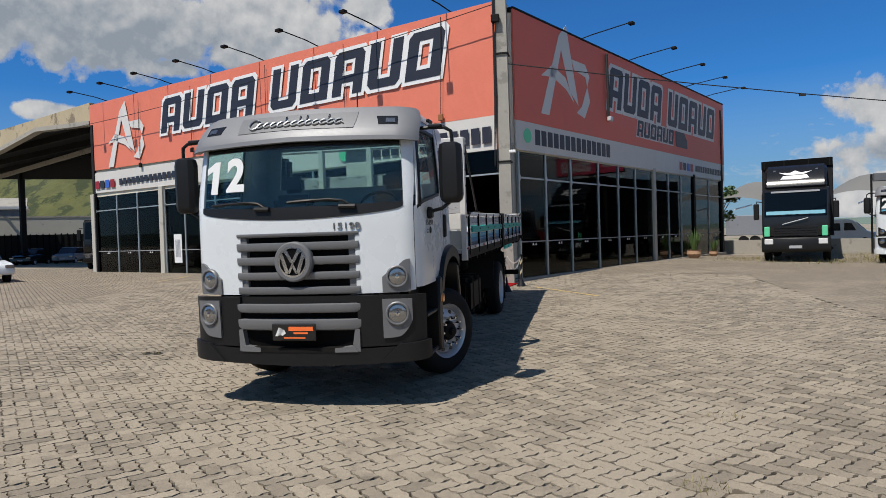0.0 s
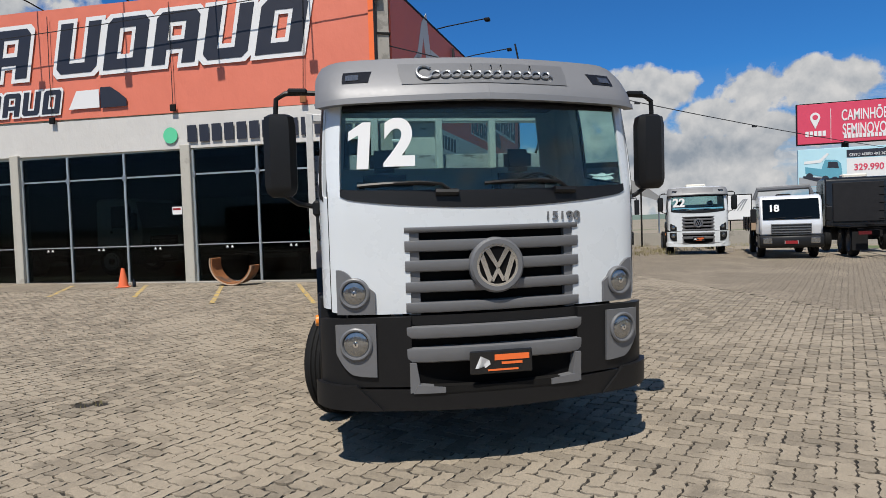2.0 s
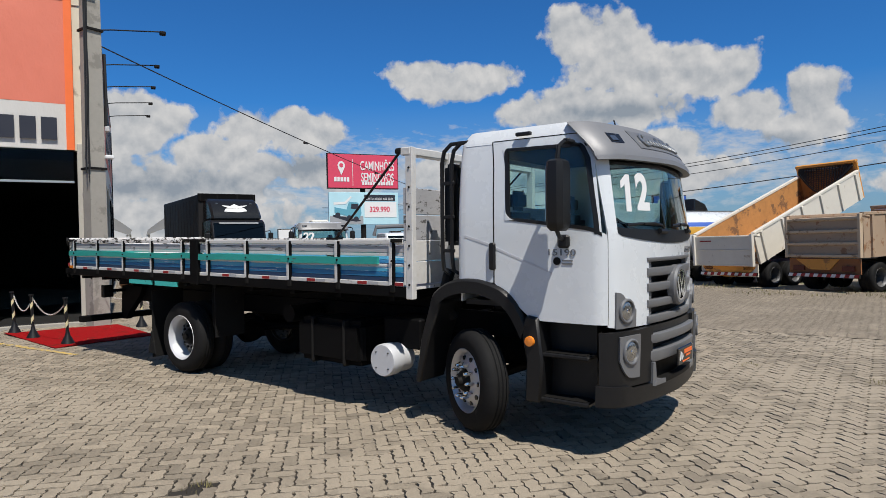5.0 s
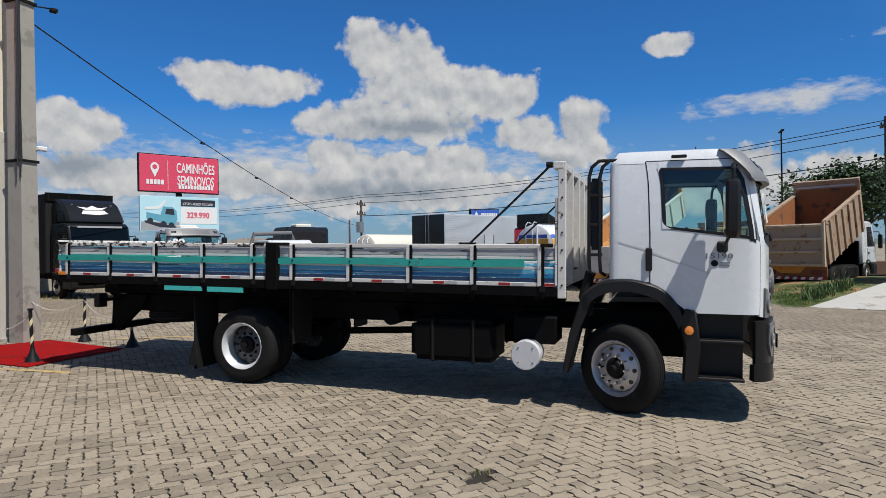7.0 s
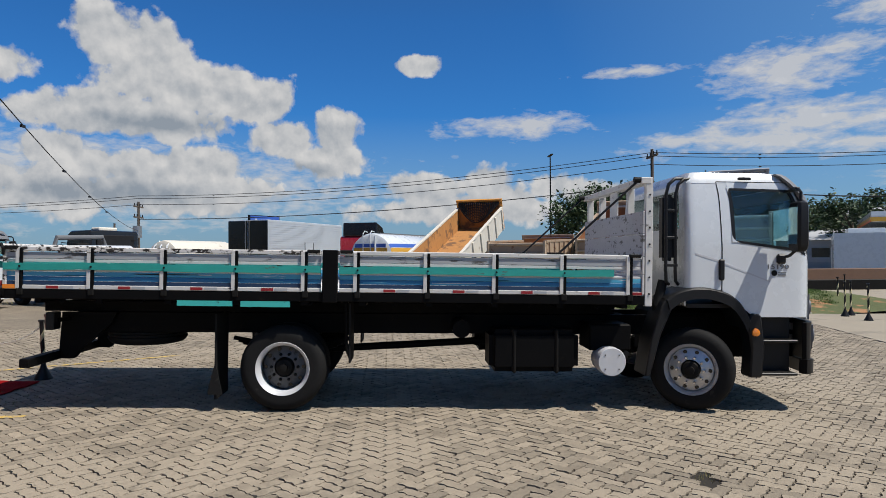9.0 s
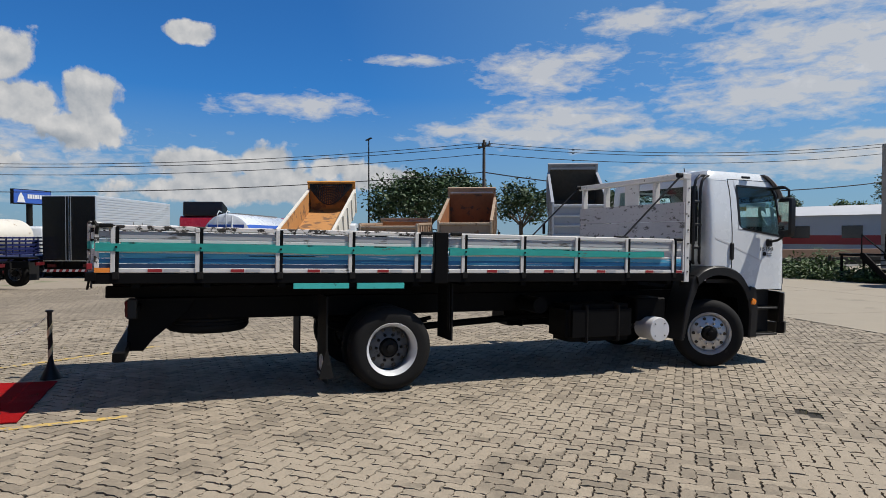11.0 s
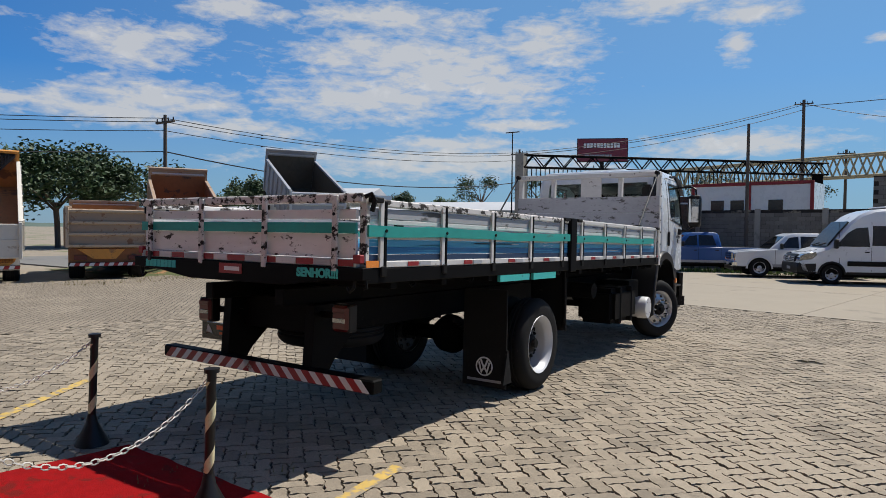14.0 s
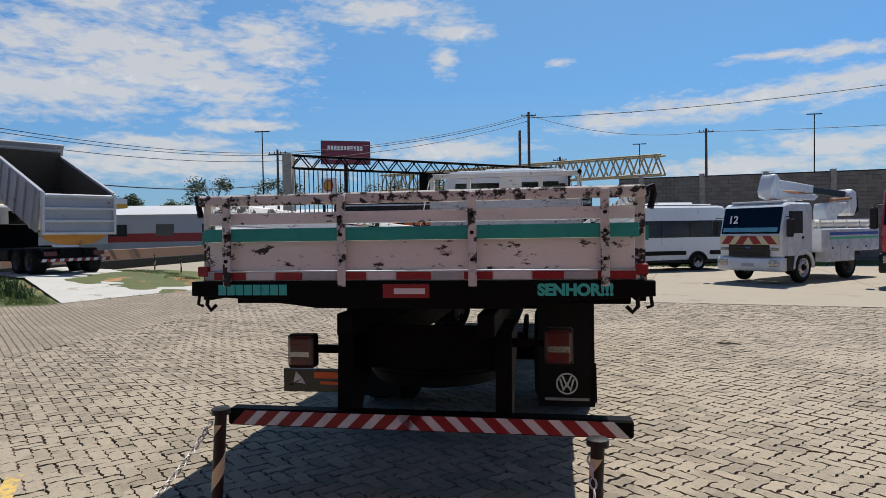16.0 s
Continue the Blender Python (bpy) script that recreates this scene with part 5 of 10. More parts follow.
    plate = part("plate", box(-0.225, 0.225, -0.065, -0.045, 0.70, 0.865, 0.008), M["black_gloss"], bump, "black advertising plate with an orange logo")
    part("plate_mark", box(-0.05, 0.20, -0.069, -0.066, 0.795, 0.835), M["orange_vinyl"], plate)
    part("plate_mark", box(0.0, 0.15, -0.069, -0.066, 0.765, 0.782), M["orange_vinyl"], plate)
    part("plate_mark", box(-0.10, 0.12, -0.069, -0.066, 0.722, 0.734), M["orange_vinyl"], plate)
    part("plate_mark", prism([(-0.19, 0.745), (-0.165, 0.745), (-0.14, 0.82), (-0.09, 0.80), (-0.08, 0.77), (-0.12, 0.745), (-0.15, 0.83)], "y", -0.069, -0.066), M["white_vinyl"], plate)
    if not low_detail:
        words("model_number", "15190", 0.085, M["grey_plastic"], root, pose(0.52, 0.069, 1.785, 90, 0, 6), 0.006, wide=1.35)
    # steps, fender panels and arches
    for sg in (-1, 1):
        part("step_well", box(sg * 0.98 - 0.05, sg * 0.98 + 0.05, 0.40, 0.92, 0.44, 1.16), M["black_plastic"], root)
        for z, y1 in ((0.45, 0.90), (0.855, 0.86)):
            st = part("step", box(min(sg * 0.98, sg * 1.22), max(sg * 0.98, sg * 1.22), 0.40, y1, z, z + 0.035, 0.008), M["black_plastic"], root)
            part("tread", box(min(sg * 1.0, sg * 1.2), max(sg * 1.0, sg * 1.2), 0.44, y1 - 0.04, z + 0.035, z + 0.041), M["dark_steel"], st)
        fp = part("fender_panel", prism([(0.86, 0.43), (1.02, 0.43), (1.00, 0.80), (1.06, 1.10), (1.0, 1.22), (0.88, 1.20), (0.83, 0.8)], "x", sg * 1.0, sg * 1.245, bevel=0.02), M["black_plastic"], root)
        part("amber_lamp", lathe([(0.05, 0), (0.045, 0.025), (0.01, 0.032)], 20, m=pose(sg * 1.243, 0.955, 0.985, 0, sg * 90, 0)), M["amber_lens"], fp, "round amber marker lamp")
        arc = [(1.00, 1.14), (1.06, 1.25), (1.14, 1.36), (1.25, 1.45), (1.38, 1.50), (1.55, 1.535), (1.75, 1.53), (1.93, 1.48), (2.06, 1.39)]
        arc = [tuple((0.5 * (2 * p1 + (p2 - p0) * q + (2 * p0 - 5 * p1 + 4 * p2 - p3) * q * q + (3 * p1 - p0 - 3 * p2 + p3) * q ** 3)) for p0, p1, p2, p3 in zip(arc[max(i - 1, 0)], arc[i], arc[i + 1], arc[min(i + 2, 8)])) for i in range(8) for q in (0.0, 0.25, 0.5, 0.75)] + [arc[8]]
        arch_in = [(y * 0.93 + 0.115, z - 0.115) for y, z in arc]
        part("wheel_arch", loft([[(sg * x, y, z) for (y, z) in arc + arch_in[::-1]] for x in (0.75, 1.13)] + [[(sg * x, y * ky + dy, z - dz) for (y, z) in arc + arch_in[::-1]] for x, ky, dy, dz in ((1.19, 0.998, 0.003, 0.004), (1.23, 0.993, 0.011, 0.014), (1.248, 0.984, 0.025, 0.032))]), M["black_plastic"], root, "flared matt black wheel arch")
        part("arch_flap", prism([(2.04, 1.40), (2.10, 1.34), (2.24, 0.90), (2.32, 0.44), (2.25, 0.44), (2.12, 0.95), (1.98, 1.27)], "x", sg * 0.80, sg * 1.22, bevel=0.015), M["black_plastic"], root)
        # mirrors on bent arms
        mir = part("mirror", loft([[(sg * (1.47 + 0.115 * cx * k), 0.55 + 0.075 * cy * k, z) for cx, cy in ((-1, -0.5), (-0.6, -1), (0.6, -1), (1, -0.5), (1, 0.6), (0.8, 1), (-0.8, 1), (-1, 0.6))] for k, z in ((0.62, 1.98), (0.9, 2.01), (1, 2.06), (1, 2.5), (0.9, 2.56), (0.6, 2.58))]), M["black_plastic"], root, "tall black door mirror on bent arms")
        part("mirror_glass", box(sg * 1.47 - 0.09, sg * 1.47 + 0.09, 0.624, 0.629, 2.07, 2.51), M["mirror"], mir)
        part("arm", tube([(sg * 1.10, 0.52, 2.73), (sg * 1.30, 0.52, 2.735), (sg * 1.42, 0.53, 2.73), (sg * 1.485, 0.54, 2.69), (sg * 1.495, 0.55, 2.56), (sg * 1.49, 0.55, 2.40)], 0.019), M["black_plastic"], mir)
        part("arm", tube([(sg * 1.47, 0.57, 2.12), (sg * 1.46, 0.58, 2.0), (sg * 1.36, 0.60, 1.93), (sg * 1.22, 0.63, 1.90)], 0.019), M["black_plastic"], mir)
        part("arm_foot", box(sg * 1.225 - 0.03, sg * 1.225 + 0.03, 0.57, 0.68, 1.83, 1.95, 0.02), M["black_plastic"], mir)
        part("arm_tip", box(sg * 1.33 - 0.07, sg * 1.33 + 0.07, 0.49, 0.55, 2.725, 2.765, 0.012), M["black_plastic"], mir)
    # inside: dash, seats, wheel, roof lining, rear window
    part("dashboard", prism([(0.26, 1.35), (0.62, 1.35), (0.70, 1.75), (0.55, 1.90), (0.26, 1.92)], "x", -1.08, 1.08, bevel=0.02), M["fabric_grey"], root)
    part("cab_floor", box(-1.1, 1.1, 0.25, 1.75, 1.27, 1.32), M["black_plastic"], root)
    for x in (-0.62, 0.62):
        part("seat", box(x - 0.25, x + 0.25, 0.85, 1.35, 1.45, 1.62, 0.06, seg=2), M["fabric_grey"], root)
        part("backrest", box(x - 0.25, x + 0.25, 1.33, 1.50, 1.6, 2.18, 0.06, seg=2), M["fabric_grey"], root)
        part("headrest", box(x - 0.13, x + 0.13, 1.38, 1.48, 2.20, 2.40, 0.04, seg=2), M["fabric_grey"], root)
    ringp = [(0.62 + 0.22 * math.cos(t * math.pi / 12), 0.80 + 0.12 * math.sin(t * math.pi / 12), 1.98 + 0.16 * math.sin(t * math.pi / 12)) for t in range(25)]
    part("steering_wheel", tube(ringp, 0.016), M["black_plastic"], root)
    part("headlining", box(-1.02, 1.02, 0.55, 1.74, 2.78, 2.80), M["fabric_grey"], root)
    rw = part("rear_window", both([(3.30, 2.26), (4, 2.26), (4, 2.74), (3.30, 2.74)], 3, 2, -0.01, thick=0.005), M["glass_side"], root)
    rw.visible_shadow = False


# ---- the flatbed lorry ----
lorry = thing("flatbed_lorry", "white flatbed lorry with a worn blue and teal wooden drop-side bed", "lorry", pose(0, 0, 0.0, 1.0, 0, 0))
build_cab(lorry)
part("aerial", tube([(0.45, 0.75, 2.97), (0.43, 0.82, 3.2)], 0.008, seg=5), M["black_plastic"], lorry)
STEER = 29
wheel("front_wheel", lorry, pose(-1.06, 1.67, 0.515, 0, 0, -STEER) @ SIDE_W, 0.505, 0.27)
wheel("front_wheel", lorry, pose(1.06, 1.67, 0.515, 0, 0, -STEER) @ SIDE_E, 0.505, 0.27)
for x, m in ((-1.06, SIDE_W), (-0.75, SIDE_W), (1.06, SIDE_E), (0.75, SIDE_E)):
    wheel("rear_wheel", lorry, pose(x, 6.70, 0.515) @ m, 0.51, 0.27, "steel")
D = M["black_paint"]
for x in (-0.42, 0.42):
    part("chassis_rail", box(x - 0.04, x + 0.04, 1.2, 9.45, 0.86, 1.12, 0.008), D, lorry)
    part("subframe_rail", box(x - 0.05, x + 0.05, 2.5, 9.85, 1.125, 1.26, 0.008), D, lorry)
for y in (2.6, 3.4, 4.2, 5.0, 5.8, 6.5, 7.3, 8.1, 8.9, 9.6):
    part("cross_beam", box(-1.26, 1.26, y - 0.04, y + 0.04, 1.265, 1.375, 0.005), D, lorry)
for y in (2.2, 5.2, 9.0):
    part("cross_member", box(-0.38, 0.38, y - 0.05, y + 0.05, 0.9, 1.08), D, lorry)
part("front_axle", rod((-0.95, 1.67, 0.5), (0.95, 1.67, 0.5), 0.06), D, lorry)
part("rear_axle", rod((-0.95, 6.7, 0.52), (0.95, 6.7, 0.52), 0.09), D, lorry)
part("differential", lathe([(0.05, -0.22), (0.2, -0.12), (0.24, 0), (0.2, 0.12), (0.05, 0.22)], 20, m=pose(0, 6.7, 0.52, 90, 0, 0)), D, lorry)
part("prop_shaft", rod((0, 3.0, 0.78), (0, 6.5, 0.58), 0.05), D, lorry)
part("engine", box(-0.4, 0.4, 0.5, 1.9, 0.55, 1.2, 0.05), D, lorry)
for x in (-0.5, 0.5):
    for k in range(4):
        part("leaf_spring", tube([(x, 5.95 + 0.06 * k, 0.80 - 0.03 * k), (x, 6.7, 0.66 - 0.03 * k), (x, 7.45 - 0.06 * k, 0.80 - 0.03 * k)], 0.03, seg=6), D, lorry)
# fuel tanks with straps, air cylinder, filter drum
for sg in (-1, 1):
    tank = part("fuel_tank", box(min(sg * 0.62, sg * 1.18), max(sg * 0.62, sg * 1.18), 3.12, 4.22, 0.48, 0.99, 0.07, seg=3), M["black_paint"], lorry, "black fuel tank with two straps")
    for y in (3.4, 3.92):
        part("strap", box(min(sg * 0.61, sg * 1.195), max(sg * 0.61, sg * 1.195), y - 0.025, y + 0.025, 0.465, 1.0, 0.02), M["dark_steel"], tank)
part("silencer", rod((-1.0, 4.55, 0.98), (-0.5, 4.55, 0.98), 0.11, seg=20), D, lorry)
drum = part("air_filter", lathe([(0.165, 0.0), (0.175, 0.02), (0.175, 0.16), (0.16, 0.17), (0.16, 0.36)], 28, m=pose(-1.26, 2.74, 0.62, 0, 90, 0)), M["silver_bar"], lorry, "pale grey drum with a round cap")
for k in range(4):
    a = math.pi / 4 + k * math.pi / 2
    part("screw", rod((-1.268, 2.74 + 0.12 * math.cos(a), 0.62 + 0.12 * math.sin(a)), (-1.255, 2.74 + 0.12 * math.cos(a), 0.62 + 0.12 * math.sin(a)), 0.008, seg=6), M["dark_steel"], drum)
part("battery_box", box(-1.0, -0.5, 2.42, 2.95, 0.72, 1.05, 0.02), D, lorry)
for y in (1.90, 2.02):
    part("guard_tube", tube([(-1.06, y - 0.05, 1.56), (-1.10, y, 1.60), (-1.11, y + 0.01, 1.75), (-1.11, y + 0.01, 2.68), (-1.11, y - 0.02, 2.80), (-1.10, y - 0.10, 2.87), (-1.06, y - 0.22, 2.88)], 0.021, seg=8), M["black_plastic"], lorry)
for z in (1.78, 2.12, 2.46):
    part("guard_rung", box(-1.125, -1.095, 1.88, 2.05, z, z + 0.035, 0.005), M["black_plastic"], lorry)
part("intake_duct", box(-1.08, -0.90, 1.89, 2.05, 1.85, 2.68, 0.04, seg=2), M["black_plastic"], lorry)
part("hose", tube([(-0.9, 2.05, 1.1), (-1.02, 2.1, 1.3), (-1.0, 2.02, 1.6)], 0.06, seg=10), M["rubber"], lorry)
# mudflaps
flap = part("mudflap", box(-1.17, -0.66, 7.48, 7.50, 0.15, 1.16), M["rubber"], lorry, "black rubber mudflap with a white ring")
FZ = -0.17
part("ring", tube([(-0.92 + 0.092 * math.cos(k * math.pi / 16), 7.504, 0.53 + FZ + 0.092 * math.sin(k * math.pi / 16)) for k in range(33)], 0.008, seg=6), M["white_vinyl"], flap)
part("chevron", prism([(x, z + FZ) for x, z in ((-0.97, 0.60), (-0.95, 0.60), (-0.92, 0.53), (-0.89, 0.60), (-0.87, 0.60), (-0.92, 0.49))], "y", 7.502, 7.508), M["white_vinyl"], flap)
part("chevron", prism([(x, z + FZ) for x, z in ((-0.99, 0.57), (-0.975, 0.58), (-0.95, 0.49), (-0.92, 0.545), (-0.89, 0.49), (-0.865, 0.58), (-0.85, 0.57), (-0.885, 0.455), (-0.92, 0.51), (-0.955, 0.455))], "y", 7.502, 7.508), M["white_vinyl"], flap)
part("bar", box(-1.12, -0.72, 7.502, 7.508, 0.205, 0.23), M["grey_vinyl"], flap)
part("mudflap", box(0.66, 1.17, 7.48, 7.50, 0.20, 1.16), M["rubber"], lorry, "black rubber mudflap")
part("flap_edge", prism([(7.40, 0.21), (7.58, 0.21), (7.50, 0.55), (7.48, 0.55)], "x", -1.185, -1.165), M["rubber"], lorry)
for x in (-1.15, 0.68):
    part("mudflap", box(x, x + 0.47, 5.90, 5.92, 0.58, 1.30), M["rubber"], lorry)
part("side_hook", tube([(-1.13, 5.96, 1.34), (-1.14, 5.95, 0.75), (-1.10, 5.90, 0.62)], 0.02, seg=6), D, lorry)
for y in (2.9, 3.75, 4.6, 5.4, 6.4, 8.4, 9.3):
    for x in (-1.24, 1.24):
        part("rope_hook", tube([(x, y, 1.36), (x, y, 1.29), (x, y + 0.035, 1.265), (x, y + 0.06, 1.29)], 0.010, seg=5), D, lorry)
# spare wheel under the tail
wheel("spare_wheel", lorry, pose(0.05, 8.75, 0.80, 180, 0, 0), 0.50, 0.26, "steel", bolts=False)
# tail: lamps, plate, bumper bar
for x, z in ((0.80, 0.985), (-0.83, 1.04)):
    tl = part("tail_lamp", box(x - 0.08, x + 0.08, 9.52, 9.62, z - 0.10, z + 0.10, 0.02), M["red_lens"], lorry, "square red tail lamp")
    part("reverse_lens", box(x - 0.065, x + 0.065, 9.618, 9.626, z - 0.035, z + 0.005, 0.006), M["lens"], tl)
    part("indicator_lens", box(x - 0.065, x + 0.065, 9.618, 9.626, z + 0.045, z + 0.085, 0.006), M["red_lens"], tl)
    part("lamp_frame", box(x - 0.088, x + 0.088, 9.50, 9.60, z - 0.108, z + 0.108, 0.012), M["black_plastic"], tl)
    part("bracket", box(min(x, 0.42 * (1 if x > 0 else -1)), max(x, 0.42 * (1 if x > 0 else -1)), 9.48, 9.52, z - 0.02, z + 0.03), D, tl)
pl = part("tail_plate", box(0.50, 0.95, 9.50, 9.52, 0.71, 0.86), M["black_gloss"], lorry, "black advertising plate below the lamp")
part("plate_mark", box(0.52, 0.74, 9.521, 9.524, 0.80, 0.84), M["orange_vinyl"], pl)
part("plate_mark", box(0.55, 0.70, 9.521, 9.524, 0.76, 0.78), M["orange_vinyl"], pl)
part("plate_mark", prism([(0.92, 0.75), (0.89, 0.75), (0.865, 0.84), (0.82, 0.80), (0.80, 0.76), (0.85, 0.77)], "y", 9.521, 9.524), M["white_vinyl"], pl)
bar = part("bumper_bar", box(-1.25, 1.25, 9.66, 9.78, 0.530, 0.635, 0.012), M["black_paint"], lorry, "rear guard bar with red and white stripes")
for i in range(32):
    x0 = -1.225 + (i // 2) * 0.153 + (0.070 if i % 2 else 0.0)
    lean = 0.09 if x0 < 0 else -0.09
    sw = 0.081 if i % 2 else 0.068
    xs = [x0, x0 + sw, x0 + sw + lean, x0 + lean]
    pts = [(min(max(v, -1.235), 1.235), z) for v, z in zip(xs, (0.538, 0.538, 0.627, 0.627))]
    part("stripe", prism(pts, "y", 9.781, 9.784), M["red"] if i % 2 else M["reflect_white"], bar)
for x in (-0.50, 0.50):
    part("bar_bracket", prism([(8.98, 1.12), (9.66, 1.12), (9.70, 0.53), (9.52, 0.53), (9.42, 0.66), (9.05, 0.98)], "x", x - 0.05, x + 0.05, bevel=0.004), D, bar)
part("tail_plate_steel", box(-0.40, 0.40, 9.40, 9.44, 0.86, 1.14, 0.005), D, lorry)

# ---- bed ----
part("bed_floor", box(-1.28, 1.28, 2.38, 9.98, 1.385, 1.43), M["worn_wood"], lorry)
for sg in (-1, 1):
    part("edge_beam", box(min(sg * 1.24, sg * 1.30), max(sg * 1.24, sg * 1.30), 2.36, 10.0, 1.315, 1.425, 0.006), D, lorry)
tb = part("tail_beam", prism([(-1.34, 1.43), (1.34, 1.43), (1.34, 1.345), (0.95, 1.325), (0.55, 1.275), (-0.55, 1.275), (-0.95, 1.325), (-1.34, 1.345)], "y", 9.96, 10.06, bevel=0.004), D, lorry, "black tail beam with painted teal words")
M["teal_paint"] = material("teal_paint", (0.04, 0.46, 0.42), 0.6, vary=0.1, scale=20, stain=(0.02, 0.03, 0.03), stain_at=0.63, stain_scale=12)
words("painted_word", "SENHOR!!!", 0.086, M["teal_paint"], tb, pose(-0.92, 10.062, 1.378, 90, 0, 180), 0.002, wide=1.0, bold=0.0045)
for k in range(8):
    part("painted_bar", box(0.735 + k * 0.0545, 0.735 + k * 0.0545 + 0.048, 10.06, 10.063, 1.350, 1.412), M["teal_paint"], tb)
mk = part("maker_plate", box(-0.115, 0.155, 10.06, 10.066, 1.335, 1.415), M["red"], tb, "small red maker's plate")
part("plate_mark", box(-0.09, 0.09, 10.066, 10.069, 1.358, 1.39), M["white_vinyl"], mk)

STAKES_REAR = [9.80, 8.99, 8.15, 7.32, 6.50]
STAKES_FRONT = [5.88, 5.04, 4.21, 3.38, 2.56]


def side_panel(sg, y0, y1, stakes, name):
    """One dropped side: boards, painted rail, stakes and a reflective strip."""
    pan = part(name, box(min(sg * 1.255, sg * 1.285), max(sg * 1.255, sg * 1.285), y0, y1, 1.475, 1.520, 0.004), M["navy_wood"], lorry, "wooden drop side with faded blue and teal paint")
    X = lambda a, c: (min(sg * a, sg * c), max(sg * a, sg * c))
    rise = lambda y: 0.0
    part("board", box(*X(1.255, 1.287), y0, y1, 1.522, 1.574, 0.004), M["blue_wood"], pan)
    part("board", box(*X(1.255, 1.286), y0, y1, 1.576, 1.628, 0.004), M["pale_blue_wood"], pan)
    ya = y0 + (0.0 if y0 > 5 else 0.35)
    wave = lambda q: 0.006 * math.sin(2.3 * q + y0) + 0.003 * math.sin(7.1 * q)
    edge = [ya + (y1 - ya) * i / 30 for i in range(31)]
    part("rail", prism([(q, 1.648 + wave(q) + 0.004 * noise.noise(Vector((q * 9, y0, 0)))) for q in edge] + [(q, 1.728 + wave(q) + 0.004 * noise.noise(Vector((q * 11, y0, 5)))) for q in reversed(edge)], "x", sg * 1.286, sg * 1.318), M["teal_wood"], pan, "chipped teal painted rail")
    # brush strokes along the boards
    rgs = random.Random(int(y0 * 10) + sg)
    for _ in range(7):
        q, ln, z = rgs.uniform(y0, y1 - 0.9), rgs.uniform(0.35, 0.85), rgs.choice((1.545, 1.585, 1.605, 1.622))
        part("brush_stroke", box(*X(1.2865, 1.2885), q, q + ln, z, z + rgs.uniform(0.004, 0.010)), M[rgs.choice(("white_wood", "pale_blue_wood", "white_wood"))], pan)
    part("board", box(*X(1.255, 1.285), y0, y1, 1.775, 1.850, 0.005), M["grey_wood"], pan)
    part("board", box(*X(1.255, 1.284), y0, y1, 1.738, 1.772, 0.004), M["white_wood"], pan)
    part("board", box(*X(1.256, 1.286), y0, y1, 1.630, 1.655, 0.004), M["white_wood"], pan)
    part("top_rail", box(*X(1.225, 1.30), y0, y1, 1.862, 1.915, 0.008), M["flaked_wood"] if y0 > 5 else M["white_wood"], pan, "worn white top rail")
    part("kick_rail", box(*X(1.24, 1.30), y0, y1, 1.428, 1.472, 0.004), M["white_wood"], pan)
    ys = sorted(stakes)
    for y in ys:
        part("stake", box(*X(1.286, 1.312), y - 0.045, y - 0.012, 1.43, 1.90, 0.004), M["black_paint"], pan)
        part("stake", box(*X(1.286, 1.310), y - 0.010, y + 0.035, 1.43, 1.90, 0.004), M["white_wood"], pan)
        part("hinge", box(*X(1.27, 1.315), y - 0.05, y + 0.02, 1.36, 1.44, 0.008), M["dark_steel"], pan)
        part("bolt", rod((sg * 1.318, y - 0.02, 1.69), (sg * 1.328, y - 0.02, 1.69), 0.012, seg=6), M["dark_steel"], pan)
    for a, c in zip(ys, ys[1:]):
        mid = (a + c) / 2
        part("reflector", box(*X(1.301, 1.305), mid - 0.22, mid - 0.07, 1.434, 1.468), M["reflect_grey"], pan)
        part("reflector", box(*X(1.301, 1.305), mid - 0.05, mid + 0.09, 1.434, 1.468), M["red"], pan)
    part("latch", box(*X(1.28, 1.325), y0 + 0.01, y0 + 0.16, 1.885, 1.925, 0.008), M["dark_steel"], pan)
    part("latch", box(*X(1.28, 1.325), y1 - 0.16, y1 - 0.01, 1.885, 1.925, 0.008), M["dark_steel"], pan)
    return pan


for sg in (-1, 1):
    p1 = side_panel(sg, 6.30, 9.97, STAKES_REAR, "rear_drop_side")
    p2 = side_panel(sg, 2.40, 6.08, STAKES_FRONT, "front_drop_side")
    part("middle_post", box(min(sg * 1.23, sg * 1.325), max(sg * 1.23, sg * 1.325), 6.10, 6.28, 1.30, 1.925, 0.01), D, lorry)
    part("reflector", box(min(sg * 1.301, sg * 1.305), max(sg * 1.301, sg * 1.305), 9.80, 9.98, 1.430, 1.478), M["amber_lens"], p1)
    part("reflector", box(min(sg * 1.301, sg * 1.305), max(sg * 1.301, sg * 1.305), 2.40, 2.52, 1.432, 1.468), M["red"], p2)
    part("fender_strip", box(min(sg * 1.27, sg * 1.30), max(sg * 1.27, sg * 1.30), 6.66, 7.24, 1.245, 1.312), M["teal_paint"], lorry)
    part("fender_strip", box(min(sg * 1.27, sg * 1.30), max(sg * 1.27, sg * 1.30), 7.34, 7.98, 1.25, 1.312), M["teal_paint"], lorry)
# tailgate
gate = part("tailgate", box(-1.24, 1.24, 9.99, 10.02, 1.492, 1.668, 0.004), M["worn_wood"], lorry, "worn wooden tailgate with flaking white paint")
part("board", box(-1.24, 1.24, 9.99, 10.02, 1.765, 1.835, 0.004), M["worn_wood"], gate)
part("rail", box(-1.26, 1.26, 10.02, 10.05, 1.665, 1.742, 0.005), M["teal_wood"], gate, "chipped teal painted rail")
part("top_rail", box(-1.30, 1.30, 9.98, 10.045, 1.88, 1.945, 0.010), M["flaked_wood"], gate)
part("kick_rail", box(-1.26, 1.26, 9.99, 10.04, 1.432, 1.489, 0.004), M["white_wood"], gate)
